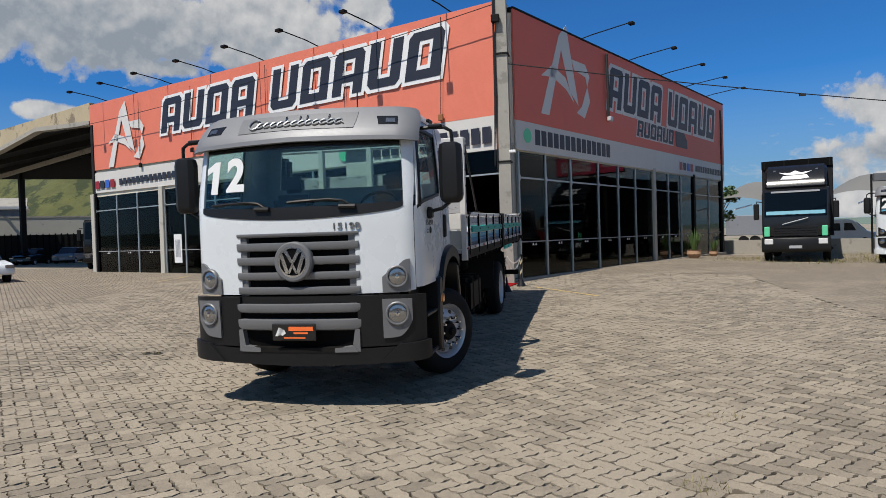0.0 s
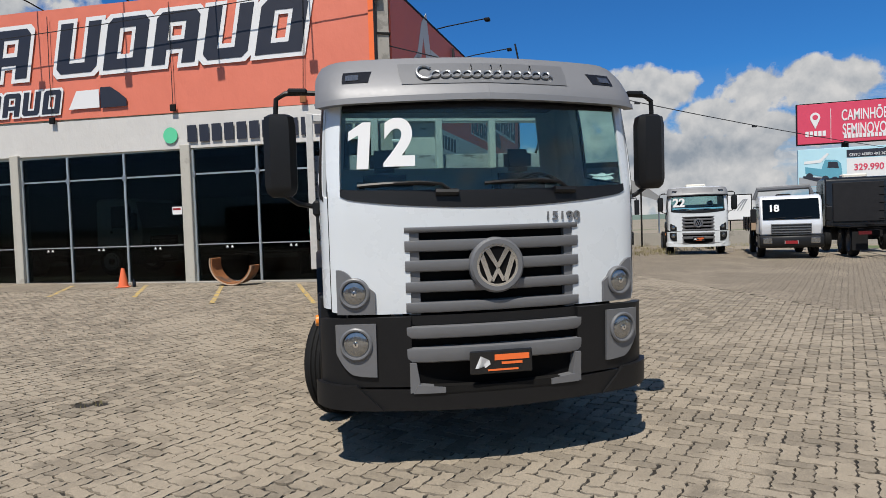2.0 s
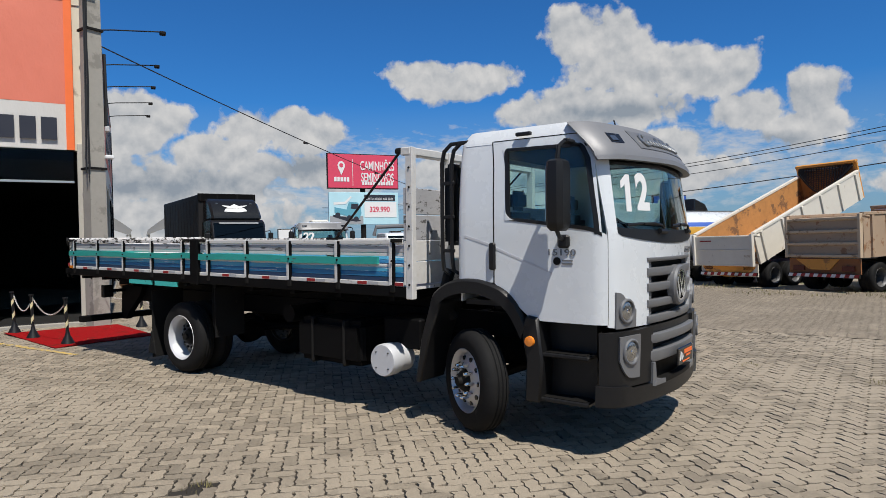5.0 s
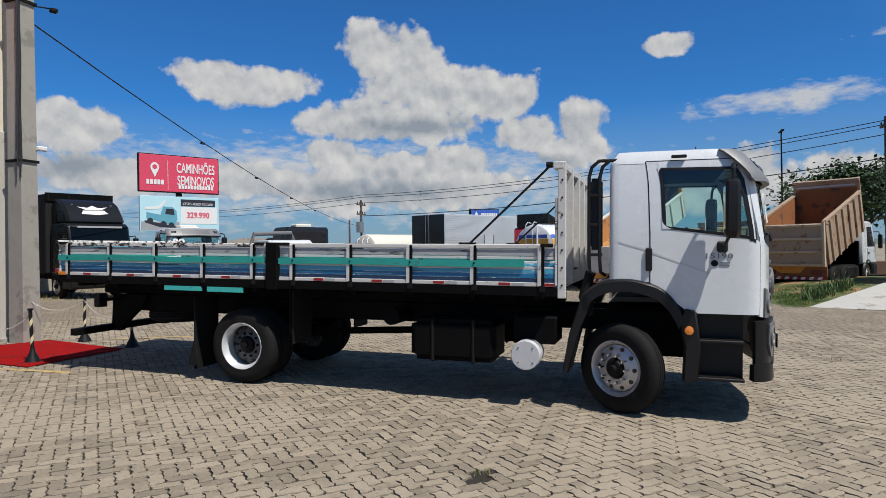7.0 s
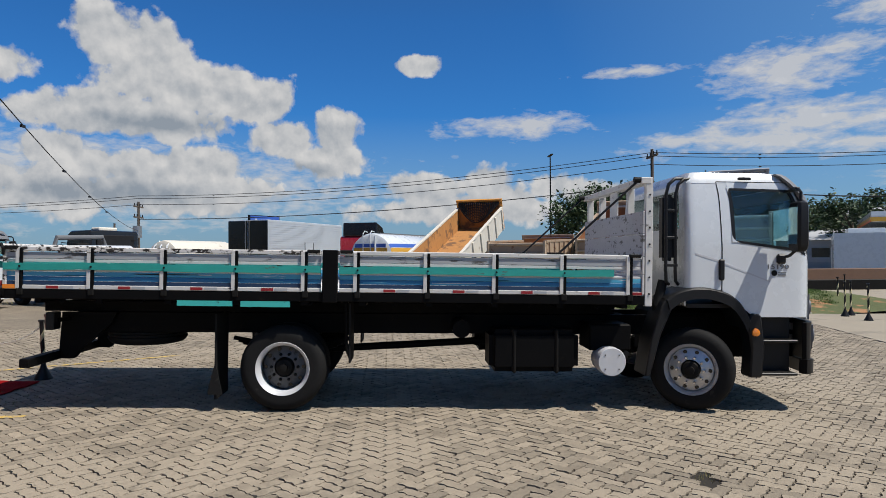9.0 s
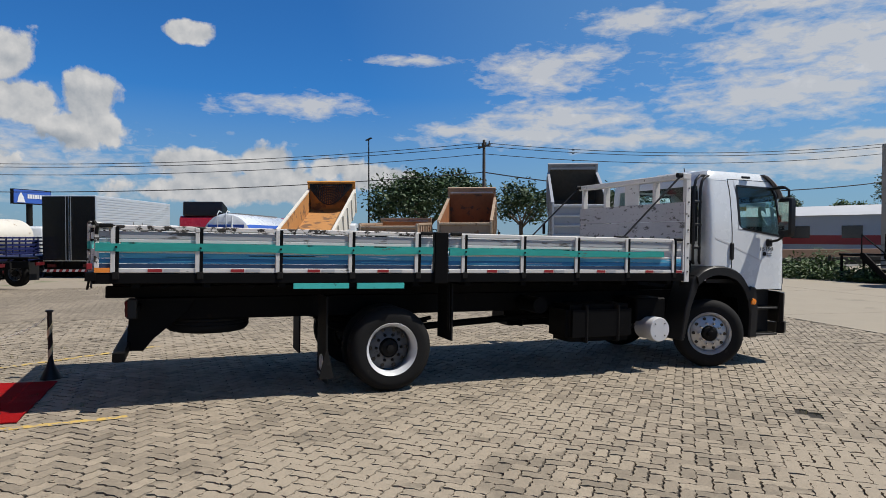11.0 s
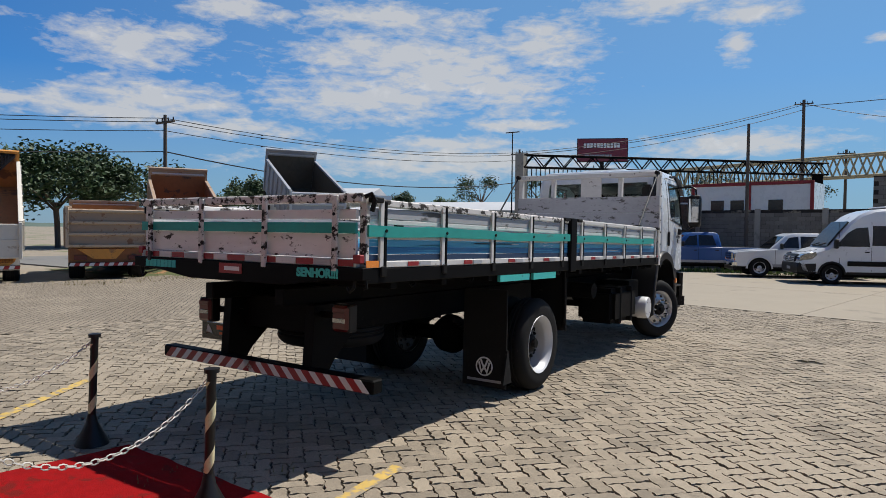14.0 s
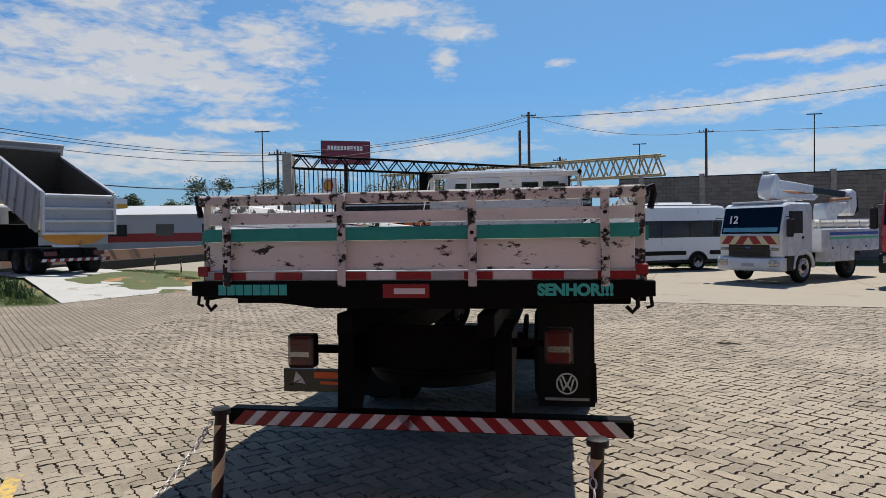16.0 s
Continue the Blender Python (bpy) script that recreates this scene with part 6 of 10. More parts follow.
for x in (1.11, 0.40, -0.36, -1.08):
    part("stake", box(x - 0.024, x + 0.024, 10.045, 10.07, 1.40, 1.93, 0.005), M["flaked_wood"], gate)
    for z in (1.55, 1.70, 1.80):
        part("bolt", rod((x, 10.07, z), (x, 10.078, z), 0.012, seg=6), M["dark_steel"], gate)
x = -1.24
k = 0
while x < 1.22:
    w = (0.20, 0.16, 0.17)[k % 3]
    part("reflector", box(x, min(x + w, 1.25), 10.041, 10.045, 1.438, 1.483), M[("red", "reflect_grey", "red", "reflect_white")[k % 4]], gate)
    x += w + 0.01
    k += 1
for sg in (-1, 1):
    part("corner_post", box(min(sg * 1.24, sg * 1.30), max(sg * 1.24, sg * 1.30), 9.94, 9.985, 1.43, 1.93, 0.006), M["flaked_wood"], lorry)
    part("corner_latch", tube([(sg * 1.30, 10.0, 1.92), (sg * 1.34, 9.98, 1.94), (sg * 1.35, 9.95, 1.90), (sg * 1.33, 9.96, 1.82)], 0.018, seg=6), M["dark_steel"], lorry)
    part("corner_reflector", box(min(sg * 1.24, sg * 1.305), max(sg * 1.24, sg * 1.305), 10.0, 10.05, 1.46, 1.52, 0.005), M["red"], lorry)
    part("tow_hook", tube([(sg * 1.25, 10.03, 1.35), (sg * 1.25, 10.04, 1.29), (sg * 1.22, 10.05, 1.26), (sg * 1.19, 10.04, 1.29)], 0.012, seg=6), M["dark_steel"], lorry)
    part("tow_hook", tube([(sg * 1.32, 10.0, 1.36), (sg * 1.33, 10.0, 1.29), (sg * 1.30, 10.0, 1.28)], 0.010, seg=6), M["dark_steel"], lorry)
# headboard frame with planks
for x in (-1.27, -0.62, 0.05, 0.62, 1.27):
    outer = abs(x) > 1
    part("headboard_post", box(x - 0.035, x + 0.035, 2.27, 2.36, 1.30 if outer else 1.43, 2.86, 0.006), M["white_wood"], lorry, "worn white headboard post")
    if outer:
        for i in range(7):
            part("bolt", rod((x * 1.025, 2.31, 1.45 + i * 0.2), (x * 1.035, 2.31, 1.45 + i * 0.2), 0.012, seg=6), M["dark_steel"], lorry)
part("headboard_rail", box(-1.31, 1.31, 2.29, 2.42, 2.78, 2.86, 0.008), M["white_wood"], lorry)
for z, z1 in ((1.44, 1.68), (1.685, 1.90), (1.905, 2.17), (2.177, 2.45)):
    part("headboard_plank", box(-1.30, 1.30, 2.365, 2.395, z, z1, 0.005), M["grey_wood"] if z > 1.9 else M["white_wood"], lorry)
part("headboard_panel", box(-0.30, 0.02, 2.37, 2.39, 2.45, 2.78, 0.004), M["white_wood"], lorry)
for sg in (-1, 1):
    part("post_head", rod((sg * 1.27, 2.30, 2.83), (sg * 1.27, 2.50, 2.83), 0.035), M["dark_steel"], lorry)
    part("stay", rod((sg * 1.28, 2.45, 2.82), (sg * 1.27, 3.43, 1.92), 0.014, seg=8), M["black_plastic"], lorry)
    part("side_bracket", box(min(sg * 1.22, sg * 1.3), max(sg * 1.22, sg * 1.3), 3.36, 3.56, 1.915, 1.935, 0.004), M["dark_steel"], lorry)

# the bed sits a little nose-down on its subframe
SETTLE = pose(0, 2.4, 1.43, 0.2, 0, 0) @ Matrix.Diagonal((1, 0.986, 1, 1)) @ Matrix.Translation((0, -2.4, -1.43))
BED = ("bed_floor", "edge_beam", "tail_beam", "rear_drop_side", "front_drop_side", "middle_post", "fender_strip", "tailgate", "corner_post", "corner_latch", "corner_reflector", "tow_hook", "cross_beam", "rope_hook", "headboard", "post_head", "stay", "side_bracket")
for ob in lorry.children:
    if ob.name.startswith(BED) or (ob.name.startswith("bolt") and ob.parent == lorry):
        ob.matrix_basis = SETTLE @ ob.matrix_basis
for ob in (bar,):
    ob.matrix_basis = Matrix.Translation((0, -0.07, 0))


# ---- other vehicles ----
def car_wheel(parent, x, y, r=0.34, w=0.22, z=None, sg=None, name="wheel"):
    sg = sg or (1 if x > 0 else -1)
    root = new(name)
    root.parent, root.matrix_basis = parent, pose(x, y, r if z is None else z) @ (SIDE_E if sg > 0 else SIDE_W)
    rr = r * 0.62
    part("tyre", lathe([(rr, -w / 2), (r * 0.9, -w / 2), (r, -w / 2 + 0.04), (r, w / 2 - 0.04), (r * 0.92, w / 2), (rr, w / 2 - 0.01)], 26, caps=False), M["rubber"], root)
    part("rim", lathe([(rr, w / 2 - 0.012), (rr * 0.9, w / 2 - 0.03), (rr * 0.75, w / 2 - 0.07), (rr * 0.45, w / 2 - 0.03), (rr * 0.2, w / 2 - 0.01), (0.01, w / 2 - 0.005)], 20, caps=False), M["silver_bar"], root)
    for k in range(6):
        a = k * math.pi / 3
        part("hole", lathe([(rr * 0.15, 0), (rr * 0.15, 0.008)], 8, m=Matrix.Translation((rr * 0.68 * math.cos(a), rr * 0.68 * math.sin(a), w / 2 - 0.062))), M["black_gloss"], root)
    return root


def hauler(name, label, m, paint, w=2.45, h=2.75, bumper="black_plastic", grille="black_gloss", number="", group="", low=0.95, axles=(1.3,), rear_axles=(5.6,), chassis_end=6.8, visor=None, screen_banner=False, front_light="lens"):
    """A forward-control lorry: front at local y 0, facing -y."""
    t = thing(name, label, "lorry", m, group)
    hw = w / 2
    prof = [(0.10, low), (0.02, low + 0.35), (0.06, h * 0.62), (0.30, h - 0.12), (0.5, h), (1.75, h), (1.85, h - 0.12), (1.88, low)]
    part("cab", prism(prof, "x", -hw + 0.05, hw - 0.05, bevel=0.05), M[paint], t)
    slope = math.degrees(math.atan2(0.24, h * 0.38 - 0.12))
    z0, z1 = h * 0.62, h - 0.14
    part("windscreen", prism([(0.048, z0), (0.285, z1), (0.275, z1), (0.038, z0)], "x", -hw + 0.14, hw - 0.14), M["glass_dark"], t)
    part("screen_backing", prism([(0.06, z0), (0.30, z1), (0.29, z1), (0.05, z0)], "x", -hw + 0.14, hw - 0.14), M["black_gloss"], t)
    for sg in (-1, 1):
        dr = part("door", box(min(sg * (hw - 0.055), sg * (hw - 0.03)), max(sg * (hw - 0.055), sg * (hw - 0.03)), 0.35, 1.35, low + 0.05, h - 0.2, 0.01), M[paint], t)
        part("window", box(min(sg * (hw - 0.032), sg * (hw - 0.022)), max(sg * (hw - 0.032), sg * (hw - 0.022)), 0.42, 1.22, h * 0.62, h - 0.28), M["black_gloss"], dr)
        part("handle", box(min(sg * (hw - 0.03), sg * (hw - 0.005)), max(sg * (hw - 0.03), sg * (hw - 0.005)), 1.18, 1.28, h * 0.55, h * 0.58), M["black_plastic"], dr)
        mr = part("mirror", box(sg * (hw + 0.16) - 0.10, sg * (hw + 0.16) + 0.10, 0.08, 0.22, h * 0.58, h * 0.80, 0.03), M["black_plastic"], t)
        part("arm", tube([(sg * (hw - 0.06), 0.3, h * 0.82), (sg * (hw + 0.14), 0.16, h * 0.83), (sg * (hw + 0.16), 0.15, h * 0.78)], 0.02, seg=6), M["black_plastic"], mr)
        part("headlamp", box(min(sg * (hw - 0.45), sg * (hw - 0.12)), max(sg * (hw - 0.45), sg * (hw - 0.12)), -0.06, 0.10, low - 0.30, low - 0.06, 0.03), M[front_light], t)
        part("step", box(min(sg * (hw - 0.3), sg * (hw - 0.02)), max(sg * (hw - 0.3), sg * (hw - 0.02)), 0.25, 0.75, 0.42, 0.92, 0.03), M["black_plastic"], t)
    bp = part("bumper", prism([(0.02, 0.40), (-0.04, 0.5), (-0.04, low - 0.04), (0.05, low), (0.3, low), (0.3, 0.40)], "x", -hw + 0.02, hw - 0.02, bevel=0.03), M[bumper], t)
    part("plate", box(-0.22, 0.22, -0.055, -0.042, 0.55, 0.66), M["reflect_grey"], bp)
    g = part("grille", box(-hw * 0.62, hw * 0.62, -0.01, 0.06, low + 0.02, low + 0.42, 0.01), M[grille], t)
    for k in range(4):
        part("slat", box(-hw * 0.6, hw * 0.6, -0.025, -0.008, low + 0.06 + k * 0.095, low + 0.10 + k * 0.095), M["black_plastic"] if grille != "black_plastic" else M["dark_steel"], g)
    for x0 in (-0.7, 0.1):
        part("wiper", rod((x0, 0.03, z0 + 0.03), (x0 + 0.55, 0.05, z0 + 0.07), 0.012, seg=5), M["black_plastic"], t)
    if visor:
        part("visor", prism([(0.10, h - 0.10), (0.20, h - 0.26), (0.26, h - 0.24), (0.5, h + 0.01), (0.35, h + 0.02)], "x", -hw + 0.02, hw - 0.02, bevel=0.015), M[visor], t)
    if number:
        words("number_sticker", number, 0.36, M["white_vinyl"], t, pose(-hw * 0.52, 0.10, (z0 + z1) / 2 + 0.03, 90 - slope, 0, 0), 0.002, bold=0.012)
    if screen_banner:
        part("screen_banner", prism([(0.046, z0 + 0.06), (0.092, z0 + 0.20), (0.082, z0 + 0.20), (0.036, z0 + 0.06)], "x", -hw + 0.2, hw - 0.2), M["shop_blue"], t)
    for x in (-0.42, 0.42):
        part("chassis_rail", box(x - 0.04, x + 0.04, 0.4, chassis_end, 0.72, 0.95), M["dark_steel"], t)
    for y in axles:
        for sg in (-1, 1):
            wheel("wheel", t, pose(sg * (hw - 0.17), y, 0.5) @ (SIDE_E if sg > 0 else SIDE_W), 0.5, 0.28, bolts=False)
    for y in rear_axles:
        for sg in (-1, 1):
            wheel("wheel", t, pose(sg * (hw - 0.20), y, 0.5) @ (SIDE_E if sg > 0 else SIDE_W), 0.5, 0.30, "dirty", bolts=False)
            part("mudguard", tube([(sg * (hw - 0.2), y - 0.55, 0.75), (sg * (hw - 0.2), y - 0.3, 1.04), (sg * (hw - 0.2), y + 0.3, 1.04), (sg * (hw - 0.2), y + 0.55, 0.75)], 0.06, seg=6), M["black_plastic"], t)
    return t


def at(x, y, deg, dz=0.0):
    return pose(x, y, ground_z(x, y) + dz, 0, 0, deg)


# black curtain-sided lorry facing the yard
t = hauler("curtainside_lorry", "black curtain-sided lorry with a tall roof deflector and green panels", at(11.0, 21.9, -19, 0.0), "black_gloss", h=2.95, screen_banner=True, rear_axles=(5.4, 6.7), chassis_end=8.6, low=1.0, front_light="reflect_white")
part("deflector", prism([(0.42, 2.93), (0.52, 3.22), (0.98, 3.74), (1.45, 3.94), (1.9, 3.94), (1.9, 2.93)], "x", -1.1, 1.1, bevel=0.09), M["black_gloss"], t)
SLOPE = pose(0, 0.52, 3.22, -41.5, 0, 0)
for shape in ([(-0.58, 0.50), (-0.20, 0.46), (0.0, 0.58), (0.20, 0.46), (0.58, 0.52), (0.30, 0.36), (-0.30, 0.34)], [(-0.42, 0.30), (0.40, 0.33), (0.50, 0.15), (0.10, 0.08), (-0.52, 0.12)]):
    mk = prism(shape, "y", -0.016, -0.004)
    mk.transform(SLOPE)
    part("marking", mk, M["white_vinyl"], t)
for x in (-0.75, 0.75):
    part("marker_lamp", box(x - 0.05, x + 0.05, 0.90, 0.95, 3.66, 3.72, 0.01), M["lens"], t)
part("marking", box(-0.85, 0.85, 0.20, 0.23, 2.76, 2.83), M["reflect_grey"], t)
bodyb = part("cargo_box", box(-1.3, 1.3, 1.95, 9.2, 1.0, 4.15, 0.03), M["canvas"], t, "tall black curtain-sided cargo box")
part("header_board", box(-1.31, 1.31, 1.90, 1.96, 3.86, 4.2, 0.01), M["black_paint"], bodyb)
for x in (-1.2, -0.45, 0.45, 1.2):
    part("rib", box(x - 0.02, x + 0.02, 1.88, 1.93, 3.86, 4.18), M["dark_steel"], bodyb)
for i in range(12):
    for sg in (-1, 1):
        part("curtain_strap", box(sg * 1.305 - 0.008, sg * 1.305 + 0.008, 2.2 + i * 0.6, 2.25 + i * 0.6, 0.95, 3.95), M["dark_steel"], bodyb)
for sg in (-1, 1):
    part("green_panel", box(sg * 1.0 - 0.10, sg * 1.0 + 0.10, -0.01, 0.09, 1.02, 1.42, 0.02), M["green_vinyl"], t)
part("diagonal_badge", rod((-0.45, -0.02, 1.50), (0.45, -0.02, 1.74), 0.018, seg=6), M["silver_bar"], t)

# second lorry of the same make, numbered 22
t22 = thing("cab_lorry", "white lorry cab with a grey visor and black mirrors", "lorry", at(14.4, 20.2, -27, -0.12))
build_cab(t22, number="22", low_detail=True, bumper="white_paint")
part("screen_banner", both([(0, 2.02), (1.0, 2.04), (1.02, 2.10), (0, 2.09)], 12, 1, 0.004, thick=0.004), M["shop_blue"], t22)
for x in (-0.42, 0.42):
    part("chassis_rail", box(x - 0.04, x + 0.04, 1.2, 7.5, 0.8, 1.05), M["dark_steel"], t22)
for y in (1.67, 5.4, 6.6):
    for x, mm in ((-1.05, SIDE_W), (1.05, SIDE_E)):
        wheel("wheel", t22, pose(x, y, 0.505) @ mm, 0.505, 0.29, "alloy" if y < 2 else "steel", bolts=False)
part("roof_dome", box(-0.4, 0.4, 0.9, 1.4, 3.0, 3.12, 0.05), M["cream_metal"], t22)

# silver lorry with a wooden bed and crane, numbered 18
t18 = hauler("crane_lorry", "silver lorry with a wooden bed and a folded crane", at(15.4, 16.0, -32), "silver_cab", w=2.1, h=2.3, low=0.85, number="18", grille="grey_plastic", rear_axles=(4.6,), chassis_end=6.5)
part("bed", box(-1.1, 1.1, 2.6, 6.6, 1.0, 1.55, 0.02), M["beige_paint"], t18)
for i in range(5):
    for sg in (-1, 1):
        part("stake", box(sg * 1.12 - 0.02, sg * 1.12 + 0.02, 2.8 + i * 0.9, 2.86 + i * 0.9, 0.95, 1.56), M["dark_steel"], t18)
part("crane_column", box(-0.25, 0.25, 2.0, 2.4, 0.9, 2.4, 0.04), M["dark_steel"], t18)
part("crane_boom", tube([(-1.0, 2.2, 2.2), (-0.9, 2.2, 2.6), (0.9, 2.2, 2.65), (1.0, 2.2, 2.3)], 0.10, seg=8), M["grey_plastic"], t18)
part("plate_red", box(-0.2, 0.2, -0.06, -0.056, 0.55, 0.66), M["red"], t18)

# lorry standing inside the showroom
hauler("showroom_lorry", "white lorry parked inside the dark showroom", F1 @ pose(-9.9, 3.6, 0.07, 0, 0, 90), "white_paint", h=2.7, rear_axles=(4.6,), chassis_end=6.2)

# black tractor unit seen from behind
tb_ = hauler("tractor_unit", "black tractor unit with its rear towards the yard", at(21.2, 19.8, 150), "black_gloss", h=3.0, low=1.0, rear_axles=(4.2, 5.4), chassis_end=6.4)
part("roof_dome", box(-0.45, 0.45, 0.8, 1.4, 2.98, 3.16, 0.05), M["cream_metal"], tb_)
part("fifth_wheel", lathe([(0.5, 0), (0.5, 0.08)], 20, m=pose(0, 4.8, 1.05)), M["dark_steel"], tb_)
for sg in (-1, 1):
    part("tail_lamp", box(sg * 0.9 - 0.2, sg * 0.9 + 0.2, 6.38, 6.44, 0.8, 0.92), M["red_lens"], tb_)
    part("mudflap", box(sg * 0.98 - 0.24, sg * 0.98 + 0.24, 6.1, 6.12, 0.25, 0.9), M["rubber"], tb_)
    part("mudguard_box", box(sg * 1.0 - 0.26, sg * 1.0 + 0.26, 3.6, 6.1, 1.02, 1.10, 0.03), M["black_paint"], tb_)
for i in range(5):
    part("rung", rod((-1.0, 1.93, 1.3 + 0.32 * i), (-0.72, 1.93, 1.3 + 0.32 * i), 0.015, seg=5), M["dark_steel"], tb_)
part("rear_panel", box(-0.9, 0.9, 1.88, 1.92, 1.2, 2.8, 0.03), M["canvas"], tb_)


def red_tractor(m, label):
    r = hauler("tractor_unit", label, m, "red_cab", h=3.0, low=1.0, rear_axles=(4.2, 5.4), chassis_end=6.2)
    part("deflector", prism([(0.5, 3.0), (0.9, 3.5), (1.8, 3.75), (1.85, 3.0)], "x", -1.0, 1.0, bevel=0.04), M["black_gloss"], r)
    for x in (-0.85, -0.6):
        part("intake", rod((x, 1.98, 1.2), (x, 1.98, 2.7), 0.12, seg=12), M["black_plastic"], r)
    part("plate", box(-0.2, 0.2, 6.21, 6.23, 0.7, 0.8), M["reflect_grey"], r)
    for sg in (-1, 1):
        part("tail_lamp", box(sg * 0.9 - 0.18, sg * 0.9 + 0.18, 6.18, 6.24, 0.8, 0.92), M["red_lens"], r)
    return r


red_tractor(at(28.6, 7.4, 72), "red tractor unit with black intakes, parked rear first")


def body_on(t, L):
    """Chassis, axles and tail for a rear body: rear end at local y 0, the lorry runs to +y."""
    for x in (-0.42, 0.42):
        part("chassis_rail", box(x - 0.04, x + 0.04, 0.1, L + 2.2, 0.78, 1.0), M["dark_steel"], t)
    for y in (1.1, 2.4):
        for sg in (-1, 1):
            wheel("wheel", t, pose(sg * 0.98, y, 0.5) @ (SIDE_E if sg > 0 else SIDE_W), 0.5, 0.5, "dirty", bolts=False)
    for sg in (-1, 1):
        wheel("wheel", t, pose(sg * 1.05, L + 0.9, 0.5) @ (SIDE_E if sg > 0 else SIDE_W), 0.5, 0.28, bolts=False)
    part("underbody", box(-0.95, 0.95, 0.35, L + 0.2, 0.60, 0.99, 0.03), M["dark_steel"], t)
    gd = part("guard_bar", box(-1.22, 1.22, -0.06, 0.04, 0.50, 0.63), M["dark_steel"], t, "striped red and white guard bar")
    for i in range(16):
        x0 = -1.2 + i * 0.15
        part("stripe", prism([(x0, 0.51), (x0 + 0.15, 0.51), (x0 + 0.20, 0.62), (x0 + 0.05, 0.62)], "y", -0.066, -0.061), M["red"] if i % 2 else M["reflect_white"], gd)
    for sg in (-1, 1):
        part("tail_lamp", box(sg * 0.85 - 0.2, sg * 0.85 + 0.2, 0.0, 0.08, 0.72, 0.88), M["red_lens"], t)


def tumble(bm, z0, z1, k):
    """Leans the sides above z0 inwards, to the share k of their width at z1."""
    for v in bm.verts:
        if v.co.z > z0:
            v.co.x *= 1 - (1 - k) * min((v.co.z - z0) / (z1 - z0), 1.1)
    return bm


def rear_cab(t, L, paint, h=2.85):
    cab = part("cab", tumble(prism([(L + 0.35, 1.0), (L + 0.35, h - 0.12), (L + 0.5, h), (L + 1.55, h), (L + 1.75, h - 0.1), (L + 2.1, h * 0.60), (L + 2.17, 1.0)], "x", -1.2, 1.2, bevel=0.06), 1.6, h, 0.95), M[paint], t)
    part("windscreen", prism([(L + 1.80, h - 0.16), (L + 2.12, h * 0.61), (L + 2.14, h * 0.61), (L + 1.83, h - 0.16)], "x", -1.02, 1.02), M["black_gloss"], cab)
    part("rear_window", box(-0.5, 0.5, L + 0.335, L + 0.348, h * 0.66, h - 0.3), M["black_gloss"], cab)
    part("fifth_bulkhead", box(-1.05, 1.05, L + 0.10, L + 0.26, 0.95, 2.0, 0.03), M["black_paint"], t)
    part("exhaust", rod((-0.95, L + 0.22, 0.9), (-0.95, L + 0.22, h - 0.3), 0.07, seg=10), M["dark_steel"], t)
    for sg in (-1, 1):
        X = lambda a, c: (min(sg * a, sg * c), max(sg * a, sg * c))
        dr = part("door", box(*X(1.19, 1.212), L + 0.82, L + 1.86, 1.05, h * 0.60, 0.01), M[paint], cab)
        part("handle", box(*X(1.21, 1.235), L + 0.86, L + 1.0, h * 0.50, h * 0.53, 0.006), M["black_plastic"], dr)
        part("window", tumble(prism([(L + 0.88, h * 0.62), (L + 0.90, h - 0.24), (L + 1.52, h - 0.24), (L + 1.84, h * 0.62)], "x", sg * 1.195, sg * 1.212), 1.6, h, 0.95), M["black_gloss"], cab)
        part("arch", tube([(sg * 1.16, L + 0.9 + 0.62 * math.cos(math.pi * i / 12), 0.52 + 0.62 * math.sin(math.pi * i / 12)) for i in range(13)], 0.07, seg=6), M["black_plastic"], t)
        part("step", box(*X(0.95, 1.2), L + 1.5, L + 1.95, 0.42, 0.52, 0.01), M["black_plastic"], t)
        part("tank", box(*X(0.62, 1.18), L - 1.6, L - 0.3, 0.48, 0.95, 0.06), M["dark_steel"], t)
        mr = part("mirror", box(*X(1.32, 1.48), L + 1.9, L + 2.05, h * 0.58, h * 0.8, 0.03), M["black_plastic"], cab)
        part("mirror_arm", tube([(sg * 1.12, L + 1.85, h * 0.84), (sg * 1.35, L + 1.95, h * 0.84), (sg * 1.40, L + 1.97, h * 0.78)], 0.02, seg=6), M["black_plastic"], mr)
    part("bumper", box(-1.2, 1.2, L + 1.7, L + 2.25, 0.45, 1.0, 0.05), M["black_plastic"], t)


